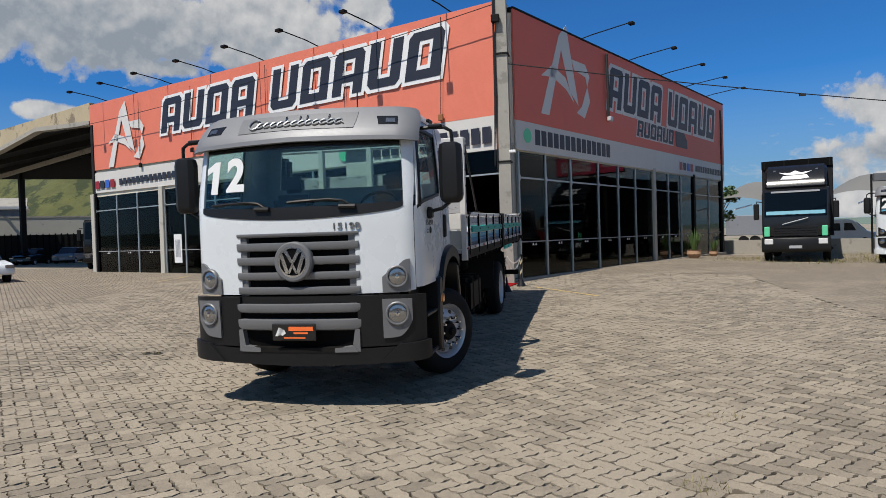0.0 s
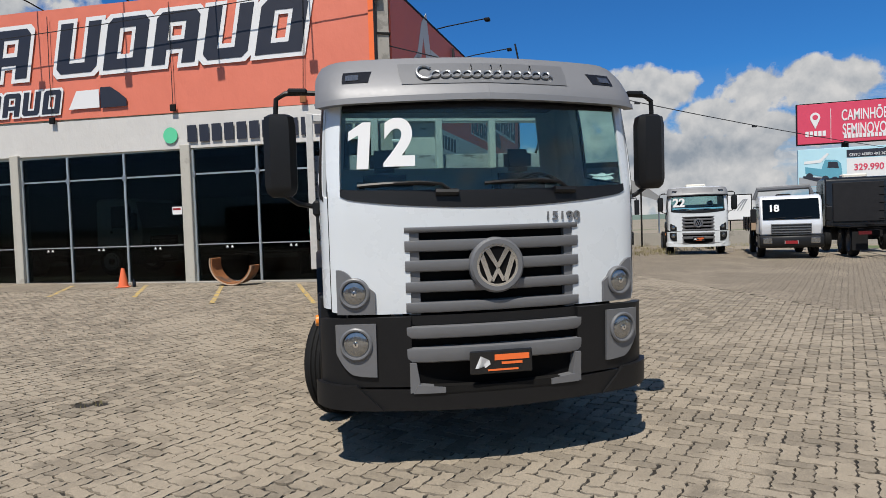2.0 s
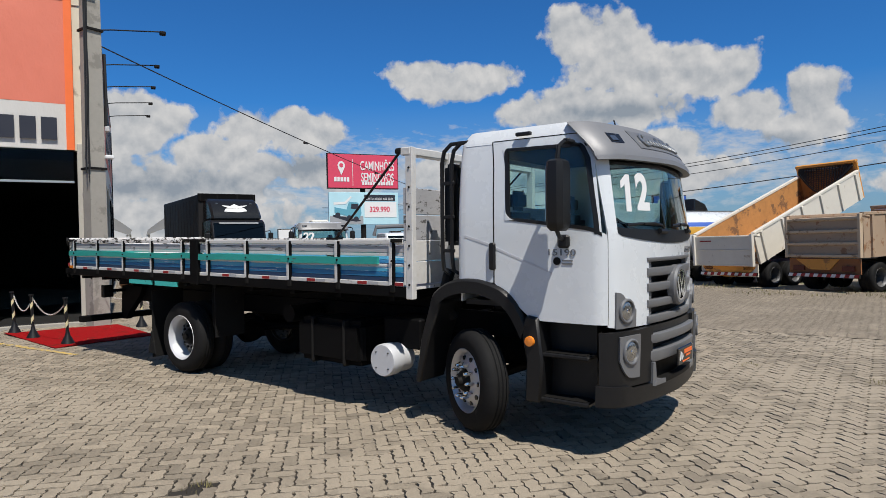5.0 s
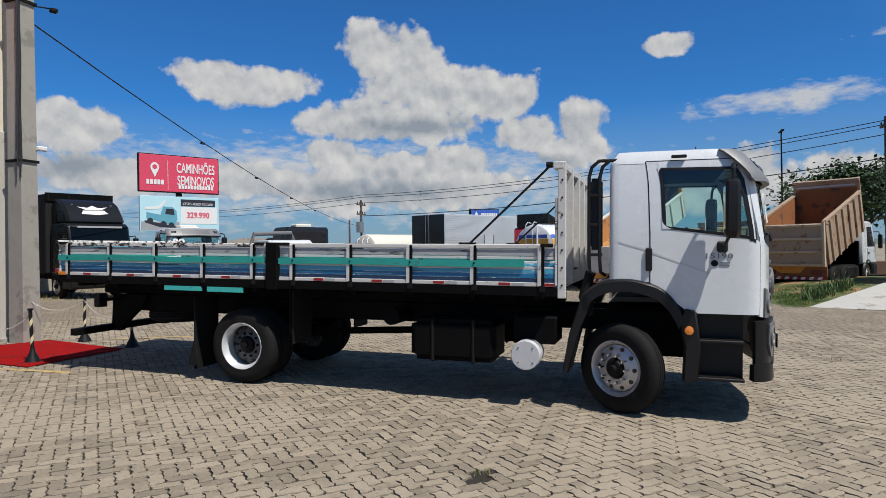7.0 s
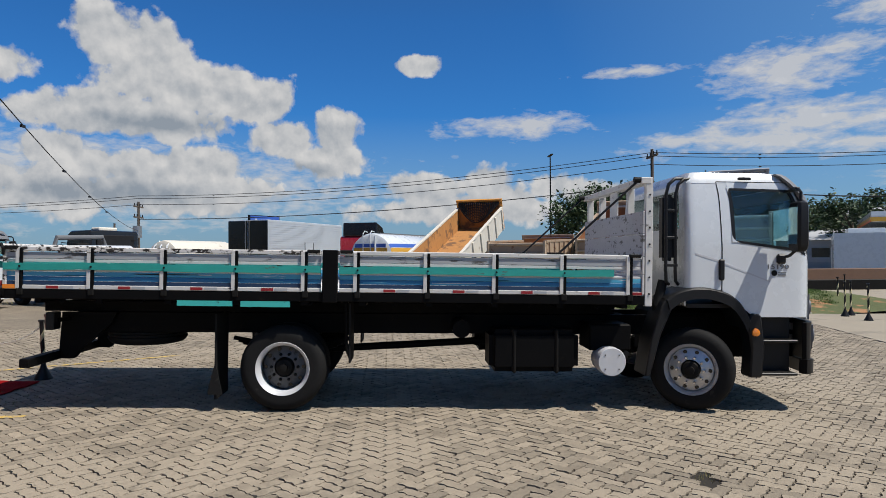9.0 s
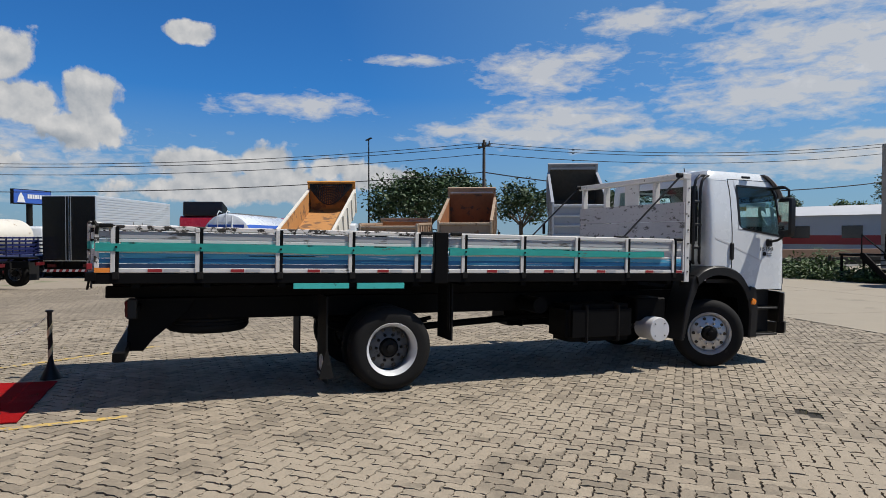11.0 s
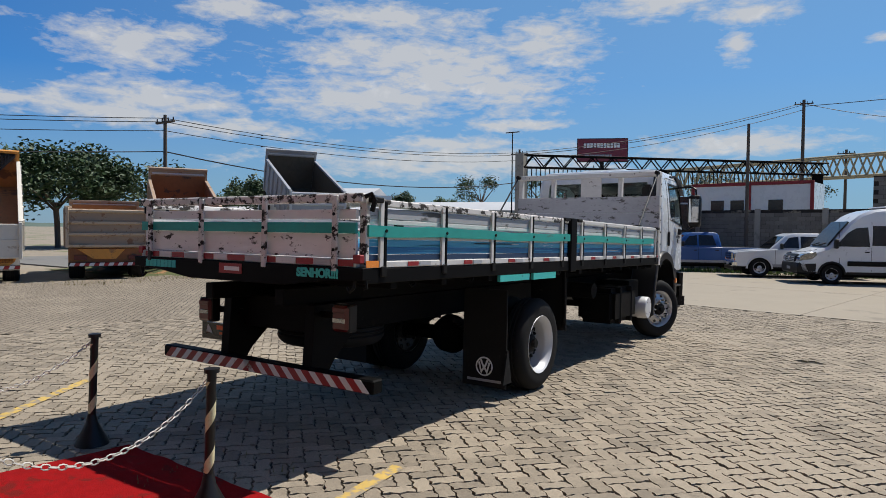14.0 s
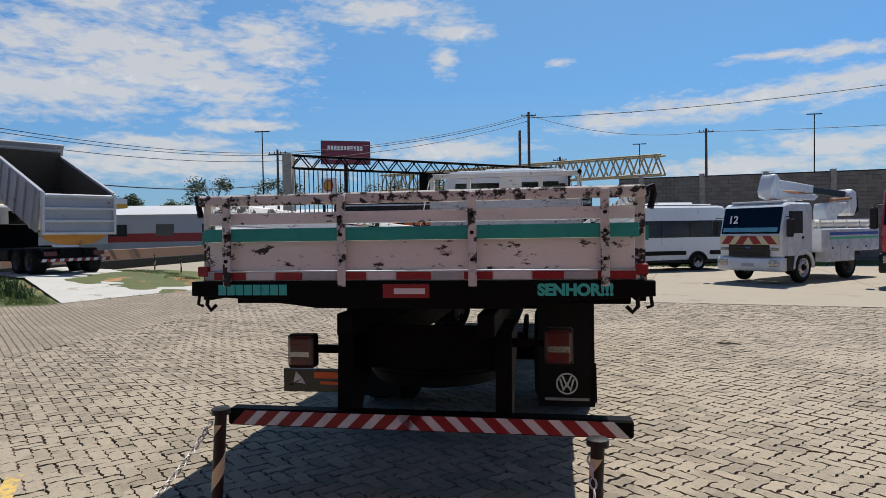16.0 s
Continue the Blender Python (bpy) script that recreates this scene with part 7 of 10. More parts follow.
def dump_lorry(label, m, outside, inside, gate, cab, deg, L=4.8, net=False, bars_mat=None, hh=1.25, head=0.6, pv=1.15, head_mat=None, chute=None):
    """A tipper with its tub raised by deg about the tail hinge."""
    t = thing("tipper_lorry", label, "lorry", m, "tipper lorries")
    body_on(t, L)
    rear_cab(t, L, cab)
    tub = new("tub")
    tub.parent, tub.matrix_basis = t, pose(0, 0.25, pv, deg, 0, 0)
    part("tub_floor", box(-1.22, 1.22, -0.2, L, 0.0, 0.10), M[inside], tub)
    for sg in (-1, 1):
        sd = part("tub_side", prism([(-0.15, 0.0), (L, 0.0), (L, hh), (-0.15, hh)], "x", sg * 1.22, sg * 1.30), M[outside], tub)
        part("liner", box(min(sg * 1.205, sg * 1.218), max(sg * 1.205, sg * 1.218), -0.1, L - 0.02, 0.1, hh - 0.02), M[inside], sd)
        part("rim_rail", box(min(sg * 1.19, sg * 1.33), max(sg * 1.19, sg * 1.33), -0.15, L, hh, hh + 0.10, 0.01), M[outside], sd)
        for i in range(6):
            part("rib", box(min(sg * 1.30, sg * 1.37), max(sg * 1.30, sg * 1.37), 0.2 + i * (L - 0.6) / 5, 0.32 + i * (L - 0.6) / 5, 0.02, hh), M[outside], sd)
    hb = part("headboard", box(-1.3, 1.3, L, L + 0.08, 0.0, hh + head), M[head_mat or outside], tub)
    part("liner", box(-1.2, 1.2, L - 0.015, L - 0.003, 0.1, hh + head * 0.45), M[inside], hb)
    part("head_rail", box(-1.3, 1.3, L - 0.06, L + 0.12, hh + head - 0.06, hh + head + 0.04, 0.01), M[head_mat or outside], hb)
    part("head_rail", box(-1.15, 1.15, L - 0.05, L - 0.02, hh + head * 0.55, hh + head * 0.68, 0.01), M["silver_bar"], hb)
    if net:
        hang = lambda u, v: Vector((-1.15 + 2.3 * u, L - 0.06 - 0.42 * math.sin(math.pi * u) * v - 0.05 * v, hh + head - 0.10 - (0.18 + 0.75 * math.sin(math.pi * u)) * v - 0.12 * math.sin(5 * u) * v))
        cn_ = bmesh.new()
        for k in range(21):
            tube([hang(k / 20, v / 8) for v in range(9)], 0.022, bm=cn_, seg=4)
        for k in range(13):
            tube([hang(u / 14, k / 12) for u in range(15)], 0.020 if k < 12 else 0.045, bm=cn_, seg=4)
        part("cover_net", cn_, M["canvas"], tub, "black cover net sagging in the tub")
    # tailgate hangs plumb from its top hinge
    g = new("tail_gate")
    top = pose(0, 0.25, pv, deg, 0, 0) @ Vector((0, -0.18, hh))
    g.parent, g.matrix_basis = t, pose(0, top.y, top.z, min(deg, 8) * 0.4, 0, 0)
    part("panel", box(-1.26, 1.26, -0.03, 0.03, -hh, 0.0, 0.01), M[gate], g)
    if bars_mat:
        for k in range(4):
            z = -hh + 0.07 + k * (hh - 0.14) / 3
            part("gate_bar", prism([(-0.03, z - 0.07), (-0.12, z - 0.035), (-0.12, z + 0.035), (-0.03, z + 0.05)], "x", -1.24, 1.24), M[bars_mat], g)
    else:
        for z in (-hh * 0.97, -hh * 0.48, -0.06):
            part("gate_seam", box(-1.22, 1.22, -0.045, -0.03, z, z + 0.035, 0.005), M[gate], g)
        part("maker_bar", box(-1.0, -0.5, -0.036, -0.031, -0.22, -0.17), M["red"], g)
    for sg in (-1, 1):
        part("gate_post", box(sg * 1.25 - 0.05, sg * 1.25 + 0.05, -0.13, 0.02, -hh, 0.06, 0.01), M[bars_mat or gate], g)
        part("hinge_arm", rod((sg * 1.28, 0.0, 0.0), (sg * 1.28, 0.35, -0.05), 0.05, seg=8), M[outside], g)
    arc = [(1.12 * math.cos(math.pi * (1 + i / 12)), pv - 0.13 + 0.42 * math.sin(math.pi * (1 + i / 12))) for i in range(13)]
    part("chute", prism([(-1.22, pv - 0.03), (1.22, pv - 0.03), (1.22, pv - 0.53), (-1.22, pv - 0.53)], "y", 0.05, 0.10), M[chute or outside], t)
    if chute:
        arc = [(-0.95, pv - 0.05), (0.55, pv - 0.05), (0.25, pv - 0.40), (-0.45, pv - 0.40)]
    part("chute_lining", prism(arc, "y", 0.0, 0.045), M["ochre_paint"], t)
    return t


dump_lorry("tipper lorry with a raised cream tub and a black net", pose(20.09, 4.06, -0.10, 0, 0, -113), "cream_metal", "tipper_rust", "cream_metal", "white_paint", 19.5, 7.5, net=True, hh=1.15, head=0.5, pv=1.0, head_mat="ochre_paint")
dump_lorry("tipper lorry with its beige tub raised, rust inside", pose(19.87, -3.70, 0.0, 0, 0, -119), "beige_paint", "rust_steel", "beige_paint", "white_paint", 17, 4.5, bars_mat="dusty_tan", hh=1.65, head=0.6, chute="rust_steel")
dump_lorry("grey tipper lorry with its tub raised high, silver tailgate bars", pose(16.88, -8.18, 0.5, 0, 0, -119), "tipper_grey", "soil", "tipper_grey", "white_paint", 21, 4.9, bars_mat="silver_bar", hh=1.5, head=0.55, pv=1.65)
dump_lorry("brown tipper lorry with its tub lowered", pose(18.2, 0.7, -0.02, 0, 0, -118), "beige_paint", "tipper_rust", "beige_paint", "cream_metal", 1.5, 4.6, bars_mat="dusty_tan", hh=1.35, head=0.3, chute="rust_steel")

# tanker
tk = thing("tanker_lorry", "white tanker lorry with blue and yellow bands", "lorry", pose(22.5, 7.1, -0.08, 0, 0, -117))
body_on(tk, 6.5)
rear_cab(tk, 6.5, "red_cab", 3.1)


def oval(k, n=36, rx=1.18, rz=1.06):
    return [(rx * k * math.cos(2 * math.pi * i / n), rz * k * math.sin(2 * math.pi * i / n)) for i in range(n)]


TK = [(0.80, -0.02), (0.95, 0.05), (1.0, 0.18), (1.0, 6.3), (0.9, 6.5)]
tank_b = part("tank", loft([[(x, y, 2.08 + z) for x, z in oval(k)] for k, y in TK]), M["white_paint"], tk, "white oval tank")


def band(z0, z1, mat, name):
    rings = []
    for k, y in ((0.955, 0.048), (1.004, 0.18), (1.004, 6.3)):
        lo = math.asin((z0 - 2.08) / 1.06)
        hi = math.asin((z1 - 2.08) / 1.06)
        for_side = [(1.18 * k * math.cos(lo + (hi - lo) * i / 3), y, 2.08 + 1.06 * k * math.sin(lo + (hi - lo) * i / 3)) for i in range(4)]
        rings.append(for_side)
    for sg in (-1, 1):
        part(name, loft([[(sg * x, y, z) for x, y, z in r] for r in rings], close=False), M[mat], tank_b)
    e = 0.80 * 1.18 * math.cos(math.asin((z0 / 2 + z1 / 2 - 2.08) / 1.06))
    part(name, prism([(-e, z0), (e, z0), (e, z1), (-e, z1)], "y", -0.035, -0.022), M[mat], tank_b)


band(2.10, 2.42, "wheat", "yellow_band")
band(2.44, 2.62, "blue_vinyl", "blue_band")
for x in (-0.35, 0.05):
    part("ladder_rail", tube([(x, -0.12, 1.0), (x, -0.12, 3.1), (x, 0.05, 3.25), (x, 0.3, 3.2)], 0.022, seg=6), M["white_paint"], tk)
for i in range(8):
    part("rung", rod((-0.35, -0.12, 1.15 + i * 0.26), (0.05, -0.12, 1.15 + i * 0.26), 0.014, seg=5), M["white_paint"], tk)
part("pipe", tube([(0.32, -0.1, 3.0), (0.32, -0.1, 1.15), (0.7, -0.1, 1.05)], 0.05, seg=8), M["white_paint"], tk)
for x in (-0.62, 0.62):
    part("badge", prism([(x - 0.14, 1.92), (x + 0.14, 1.92), (x + 0.12, 1.68), (x, 1.58), (x - 0.12, 1.68)], "y", -0.045, -0.03), M["green_vinyl"], tk)
part("hazard_plate", box(-0.72, -0.36, -0.06, -0.045, 1.08, 1.34), M["orange_vinyl"], tk)
part("walkway", box(-0.3, 0.3, 0.4, 6.0, 3.10, 3.16), M["steel"], tk)

# box lorry with ribbed silver sides and black doors
bx = thing("box_lorry", "silver box lorry with ribbed sides and black rear doors", "lorry", pose(26.2, 13.9, -0.18, 0, 0, -113))
body_on(bx, 8.0)
bxb = part("box_body", box(-1.28, 1.28, 0.03, 8.0, 1.0, 4.1, 0.02), M["box_metal"], bx)
for i in range(24):
    for sg in (-1, 1):
        part("rib", box(sg * 1.284 - 0.006, sg * 1.284 + 0.006, 0.08, 7.95, 1.08 + i * 0.125, 1.15 + i * 0.125), M["box_metal"], bxb)
for sg in (-1, 1):
    dr = part("rear_door", box(sg * 0.64 - 0.61, sg * 0.64 + 0.61, -0.02, 0.03, 1.05, 4.05, 0.01), M["black_gloss"], bxb)
    part("lock_bar", rod((sg * 0.12, -0.04, 1.05), (sg * 0.12, -0.04, 4.05), 0.02, seg=6), M["steel"], dr)
part("side_door", box(1.29, 1.30, 3.6, 4.5, 1.05, 2.9), M["box_metal"], bxb)
for y in (3.58, 4.5):
    part("side_door_frame", box(1.29, 1.315, y, y + 0.03, 1.05, 2.92), M["dark_steel"], bxb)
rear_cab(bx, 8.0, "white_paint")


# dark blue stake-bed lorry beside the box lorry, a white tank lorry behind
sk = thing("stake_bed_lorry", "dark blue stake-bed lorry with slatted sides, parked rear first", "lorry", pose(25.6, 17.3, -0.15, 0, 0, -113))
body_on(sk, 6.2)
rear_cab(sk, 6.2, "white_paint", 2.7)
M["stake_blue"] = material("stake_blue", (0.012, 0.018, 0.085), 0.5, vary=0.15, scale=6)
part("bed_floor", box(-1.25, 1.25, 0.0, 6.1, 1.02, 1.22, 0.01), M["stake_blue"], sk)
for z in (1.34, 1.52, 1.70, 1.88, 2.04):
    for x in (-1.24, 1.24):
        part("slat", box(x - 0.02, x + 0.02, 0.0, 6.1, z, z + 0.07, 0.004), M["stake_blue"], sk)
    part("slat", box(-1.22, 1.22, -0.02, 0.02, z, z + 0.07, 0.004), M["stake_blue"], sk)
for x in (-1.2, -0.6, 0.0, 0.6, 1.2):
    part("stake", box(x - 0.03, x + 0.03, 0.021, 0.06, 1.2, 2.12), M["stake_blue"], sk)
for i in range(6):
    for x in (-1.19, 1.19):
        part("stake", box(x - 0.025, x + 0.025, 0.9 + i * 1.0, 0.96 + i * 1.0, 1.2, 2.12), M["stake_blue"], sk)
wt = thing("tank_lorry", "plain white tank lorry with rear pipework", "lorry", pose(30.5, 20.2, -0.2, 0, 0, -113))
body_on(wt, 6.0)
rear_cab(wt, 6.0, "white_paint", 2.8)
part("tank", loft([[(1.15 * k * math.cos(2 * math.pi * i / 28), y, 2.2 + 0.98 * k * math.sin(2 * math.pi * i / 28)) for i in range(28)] for k, y in ((0.75, 0.2), (0.95, 0.3), (1.0, 0.5), (1.0, 5.6), (0.9, 5.8))]), M["cream_metal"], wt)
for x in (-0.6, 0.0, 0.6):
    part("pipe", tube([(x, 0.1, 1.1), (x, 0.0, 2.0), (x * 0.8, 0.1, 2.8), (x * 0.7, 0.5, 3.1)], 0.05, seg=6), M["white_paint"], wt)


# ---- parked cars ----
def arch_of(parent, sg, x, y, r, mat, thick=0.035, name="arch"):
    """A wheel's dark opening in the body side and the lip round it."""
    fan = [(y + r * math.cos(math.pi * i / 14), 0.36 + r * math.sin(math.pi * i / 14)) for i in range(15)]
    part("wheel_well", prism(fan, "x", sg * (x - 0.05), sg * (x + 0.004)), M["black_paint"], parent)
    part(name, tube([(sg * (x + 0.004), py, pz) for py, pz in fan], thick, seg=6), mat, parent)


def pickup(label, m, paint):
    t = thing("pickup_truck", label, "pickup", m, "pickups")
    part("body", prism([(0.0, 0.45), (-0.02, 0.75), (0.03, 1.0), (0.14, 1.08), (0.9, 1.14), (1.5, 1.18), (3.62, 1.18), (3.66, 1.16), (5.3, 1.16), (5.35, 0.55), (5.2, 0.42)], "x", -0.975, 0.975, bevel=0.06), M[paint], t)
    part("cabin", tumble(prism([(1.30, 1.14), (1.62, 1.44), (1.98, 1.76), (2.25, 1.86), (3.3, 1.87), (3.48, 1.80), (3.62, 1.14)], "x", -0.92, 0.92, bevel=0.05), 1.14, 1.87, 0.80), M[paint], t)
    part("windscreen", tumble(prism([(1.40, 1.20), (1.66, 1.44), (1.97, 1.72), (1.94, 1.735), (1.62, 1.46), (1.35, 1.21)], "x", -0.80, 0.80), 1.14, 1.87, 0.82), M["glass_dark"], t, "dark raked windscreen")
    part("screen_backing", tumble(prism([(1.42, 1.20), (1.99, 1.72), (1.98, 1.73), (1.40, 1.21)], "x", -0.79, 0.79), 1.14, 1.87, 0.82), M["black_gloss"], t)
    part("rear_window", tumble(prism([(3.50, 1.72), (3.605, 1.26), (3.625, 1.26), (3.52, 1.72)], "x", -0.72, 0.72), 1.14, 1.87, 0.82), M["black_gloss"], t)
    for x in (-0.45, 0.45):
        part("bonnet_crease", tube([(x, 0.16, 1.092), (x * 1.05, 0.9, 1.15), (x * 1.1, 1.35, 1.182)], 0.012, seg=5), M[paint], t)
    for sg in (-1, 1):
        X = lambda a, c: (min(sg * a, sg * c), max(sg * a, sg * c))
        part("side_window", tumble(prism([(1.78, 1.24), (2.12, 1.68), (2.48, 1.73), (2.48, 1.24)], "x", sg * 0.905, sg * 0.928), 1.14, 1.87, 0.80), M["black_gloss"], t)
        part("side_window", tumble(prism([(2.56, 1.24), (2.56, 1.735), (3.2, 1.73), (3.36, 1.24)], "x", sg * 0.905, sg * 0.928), 1.14, 1.87, 0.80), M["black_gloss"], t)
        for y in (1.55, 2.52, 3.55):
            part("door_seam", box(*X(0.974, 0.978), y, y + 0.012, 0.56, 1.14), M["dark_steel"], t)
        for y in (2.30, 3.28):
            part("door_handle", box(*X(0.975, 0.995), y, y + 0.16, 1.0, 1.04, 0.008), M["black_plastic"], t)
        part("headlamp", box(*X(0.60, 0.955), -0.045, 0.12, 0.76, 1.0, 0.03), M["lens"], t)
        part("indicator", box(*X(0.90, 0.965), -0.04, 0.16, 0.70, 0.76, 0.01), M["amber_lens"], t)
        mr = part("mirror", box(*X(1.02, 1.20), 1.70, 1.82, 1.20, 1.44, 0.03), M["black_plastic"], t)
        part("mirror_arm", rod((sg * 0.92, 1.78, 1.22), (sg * 1.04, 1.76, 1.26), 0.03, seg=6), M["black_plastic"], mr)
        part("running_board", box(*X(0.90, 1.02), 1.5, 3.75, 0.36, 0.42, 0.015), M["dark_steel"], t)
        part("sill", box(*X(0.95, 0.985), 1.45, 3.85, 0.44, 0.56, 0.01), M["grey_vinyl"], t)
        part("tail_lamp", box(*X(0.80, 0.972), 5.30, 5.37, 0.72, 1.05, 0.015), M["red_lens"], t)
        for y in (0.95, 4.35):
            car_wheel(t, sg * 0.87, y, 0.40, 0.26)
            arch_of(t, sg, 0.972, y, 0.50, M[paint])
    g = part("grille", box(-0.58, 0.58, -0.07, 0.02, 0.70, 1.04, 0.03), M["chrome"], t, "chrome barred grille")
    for k in range(3):
        for sg in (-1, 1):
            part("slot", box(min(sg * 0.05, sg * 0.53), max(sg * 0.05, sg * 0.53), -0.075, -0.068, 0.735 + k * 0.095, 0.795 + k * 0.095), M["black_gloss"], g)
    bp = part("bumper", box(-0.98, 0.98, -0.12, 0.1, 0.44, 0.66, 0.04), M["chrome"], t)
    part("valance", box(-0.90, 0.90, -0.07, 0.1, 0.28, 0.45, 0.03), M["black_plastic"], bp)
    part("plate", box(-0.2, 0.2, -0.135, -0.122, 0.50, 0.60), M["reflect_grey"], t)
    part("bed_floor", box(-0.8, 0.8, 3.72, 5.2, 1.161, 1.175), M["black_plastic"], t)
    part("underbody", box(-0.8, 0.8, 0.3, 5.1, 0.25, 0.44), M["black_paint"], t)
    return t


HEAD = 21.0
pickup("silver pickup with a chrome grille parked by the wall", pose(0.80, -17.4, 0.02, 0, 0, 90 + HEAD), "silver_cab")
pickup("blue pickup with a chrome grille parked by the wall", pose(5.15, -18.7, 0.02, 0, 0, 90 + HEAD + 6), "blue_cab")

van = thing("minibus", "silver high-roof minibus with a black window band and grey bumper", "van", pose(-1.75, -15.2, 0.02, 0, 0, 90 + HEAD))
VAN = (1.15, 2.82, 0.86)
part("body", tumble(prism([(0.02, 0.42), (-0.03, 0.72), (0.02, 0.95), (0.16, 1.10), (0.55, 1.24), (0.98, 1.36), (1.36, 1.86), (1.72, 2.30), (2.05, 2.58), (2.5, 2.76), (3.0, 2.82), (6.55, 2.82), (6.8, 2.74), (6.90, 2.4), (6.97, 0.95), (6.93, 0.42), (0.3, 0.36)], "x", -1.0, 1.0, bevel=0.09), *VAN), M["silver_cab"], van)
part("windscreen", tumble(prism([(0.99, 1.42), (1.38, 1.93), (1.70, 2.30), (1.66, 2.335), (1.33, 1.95), (0.93, 1.42)], "x", -0.92, 0.92), *VAN), M["black_gloss"], van, "large dark raked windscreen")
for x0 in (-0.62, 0.10):
    part("wiper", rod((x0, 0.92, 1.43), (x0 + 0.55, 1.0, 1.53), 0.012, seg=5), M["black_plastic"], van)
part("bonnet_seam", tube([(-0.86, 0.62, 1.275), (-0.5, 0.24, 1.165), (0.5, 0.24, 1.165), (0.86, 0.62, 1.275)], 0.008, seg=5), M["dark_steel"], van)
part("front_bumper", prism([(-0.06, 0.36), (-0.08, 0.60), (-0.04, 0.78), (0.62, 0.80), (0.60, 0.36)], "x", -1.0, 1.0, bevel=0.05), M["black_plastic"], van)
gr = part("grille", prism([(-0.07, 0.79), (-0.03, 1.0), (0.10, 1.10), (0.20, 1.06), (0.20, 0.79)], "x", -0.58, 0.58, bevel=0.02), M["black_plastic"], van)
for k in range(3):
    part("bar", box(-0.52, 0.52, -0.075 + 0.02 * k, -0.05 + 0.02 * k, 0.83 + 0.065 * k, 0.855 + 0.065 * k, 0.005), M["silver_bar"], gr)
part("emblem", lathe([(0.095, 0), (0.095, 0.012), (0.078, 0.014), (0.075, 0.004)], 24, m=pose(0, -0.07, 0.92, 80, 0, 0)), M["chrome"], gr)
part("plate", box(-0.2, 0.2, -0.095, -0.082, 0.50, 0.61), M["reflect_grey"], van)
part("roof_rack", box(-0.72, 0.72, 2.9, 6.2, 2.84, 2.90, 0.03), M["silver_bar"], van)
part("air_conditioner", box(-0.6, 0.6, 3.6, 5.4, 2.82, 2.98, 0.07), M["silver_cab"], van)
for sg in (-1, 1):
    X = lambda a, c: (min(sg * a, sg * c), max(sg * a, sg * c))
    for y0, y1 in ((2.48, 3.62), (3.66, 4.98), (5.02, 6.62)):
        part("side_window", tumble(prism([(y0, 1.46), (y0 + 0.02, 2.14), (y1 - 0.02, 2.14), (y1, 1.46)], "x", sg * 0.985, sg * 1.006), *VAN), M["black_gloss"], van)
    part("window_band", tumble(prism([(2.44, 1.44), (2.46, 2.17), (6.64, 2.17), (6.66, 1.44)], "x", sg * 0.985, sg * 1.003), *VAN), M["black_plastic"], van)
    part("door_window", tumble(prism([(1.22, 1.40), (1.62, 1.90), (1.90, 2.08), (2.30, 2.12), (2.36, 1.40)], "x", sg * 0.985, sg * 1.006), *VAN), M["black_gloss"], van)
    for y in (1.35, 2.42, 3.64):
        part("door_seam", tumble(box(*X(0.995, 1.003), y, y + 0.012, 0.50, 2.30), *VAN), M["dark_steel"], van)
    part("trim", box(*X(0.985, 1.025), 1.62, 4.78, 0.68, 0.86, 0.012), M["dark_steel"], van)
    part("trim", box(*X(0.985, 1.025), 5.92, 6.92, 0.68, 0.86, 0.012), M["dark_steel"], van)
    part("sill", box(*X(0.90, 1.005), 1.6, 6.9, 0.34, 0.46, 0.02), M["black_plastic"], van)
    part("door_handle", box(*X(1.0, 1.02), 2.18, 2.34, 1.18, 1.22, 0.008), M["black_plastic"], van)
    part("headlamp", prism([(-0.02, 0.84), (0.0, 0.98), (0.14, 1.10), (0.56, 1.20), (0.60, 1.06), (0.42, 0.90)], "x", sg * 0.62, sg * 1.004, bevel=0.015), M["lens"], van)
    mr = part("mirror", box(*X(1.03, 1.24), 1.12, 1.26, 1.32, 1.68, 0.04), M["black_plastic"], van)
    part("mirror_arm", rod((sg * 0.97, 1.22, 1.40), (sg * 1.06, 1.20, 1.42), 0.035, seg=6), M["black_plastic"], mr)
    part("tail_lamp", box(*X(0.90, 0.985), 6.90, 6.97, 0.90, 1.55, 0.02), M["red_lens"], van)
    for y in (1.10, 5.35):
        car_wheel(van, sg * 0.90, y, 0.36, 0.24)
        arch_of(van, sg, 0.998, y, 0.45, M["black_plastic"])
for x in (-0.8, 0.8):
    part("underbody", box(min(x, 0), max(x, 0), 0.4, 6.8, 0.26, 0.40), M["black_paint"], van)

bt = hauler("bucket_lorry", "white utility lorry with a folded white bucket boom", pose(-7.2, -9.2, 0.03, 0, 0, 132), "white_paint", w=2.3, h=2.62, low=0.85, bumper="white_paint", number="12", rear_axles=(4.3,), chassis_end=6.4, screen_banner=True)
part("chevron_panel", box(-1.02, 1.02, -0.004, 0.03, 1.27, 1.56), M["yellow_tape"], bt, "pale panel with red chevrons")
for lo, hi, d in ((-0.98, -0.70, 0.22), (-0.46, -0.18, 0.20), (0.18, 0.46, -0.20), (0.70, 0.98, -0.22)):
    part("chevron", prism([(lo, 1.28), (hi, 1.28), (hi + d, 1.55), (lo + d, 1.55)], "y", -0.012, -0.005), M["red"], bt)
part("grille_slot", box(-0.55, 0.55, -0.02, 0.02, 0.90, 1.04, 0.01), M["black_plastic"], bt)
part("nose_mark", lathe([(0.09, 0), (0.09, 0.008)], 18, m=pose(0, -0.012, 1.16, 90, 0, 0) @ Matrix.Diagonal((1, 0.55, 1, 1))), M["blue_vinyl"], bt)
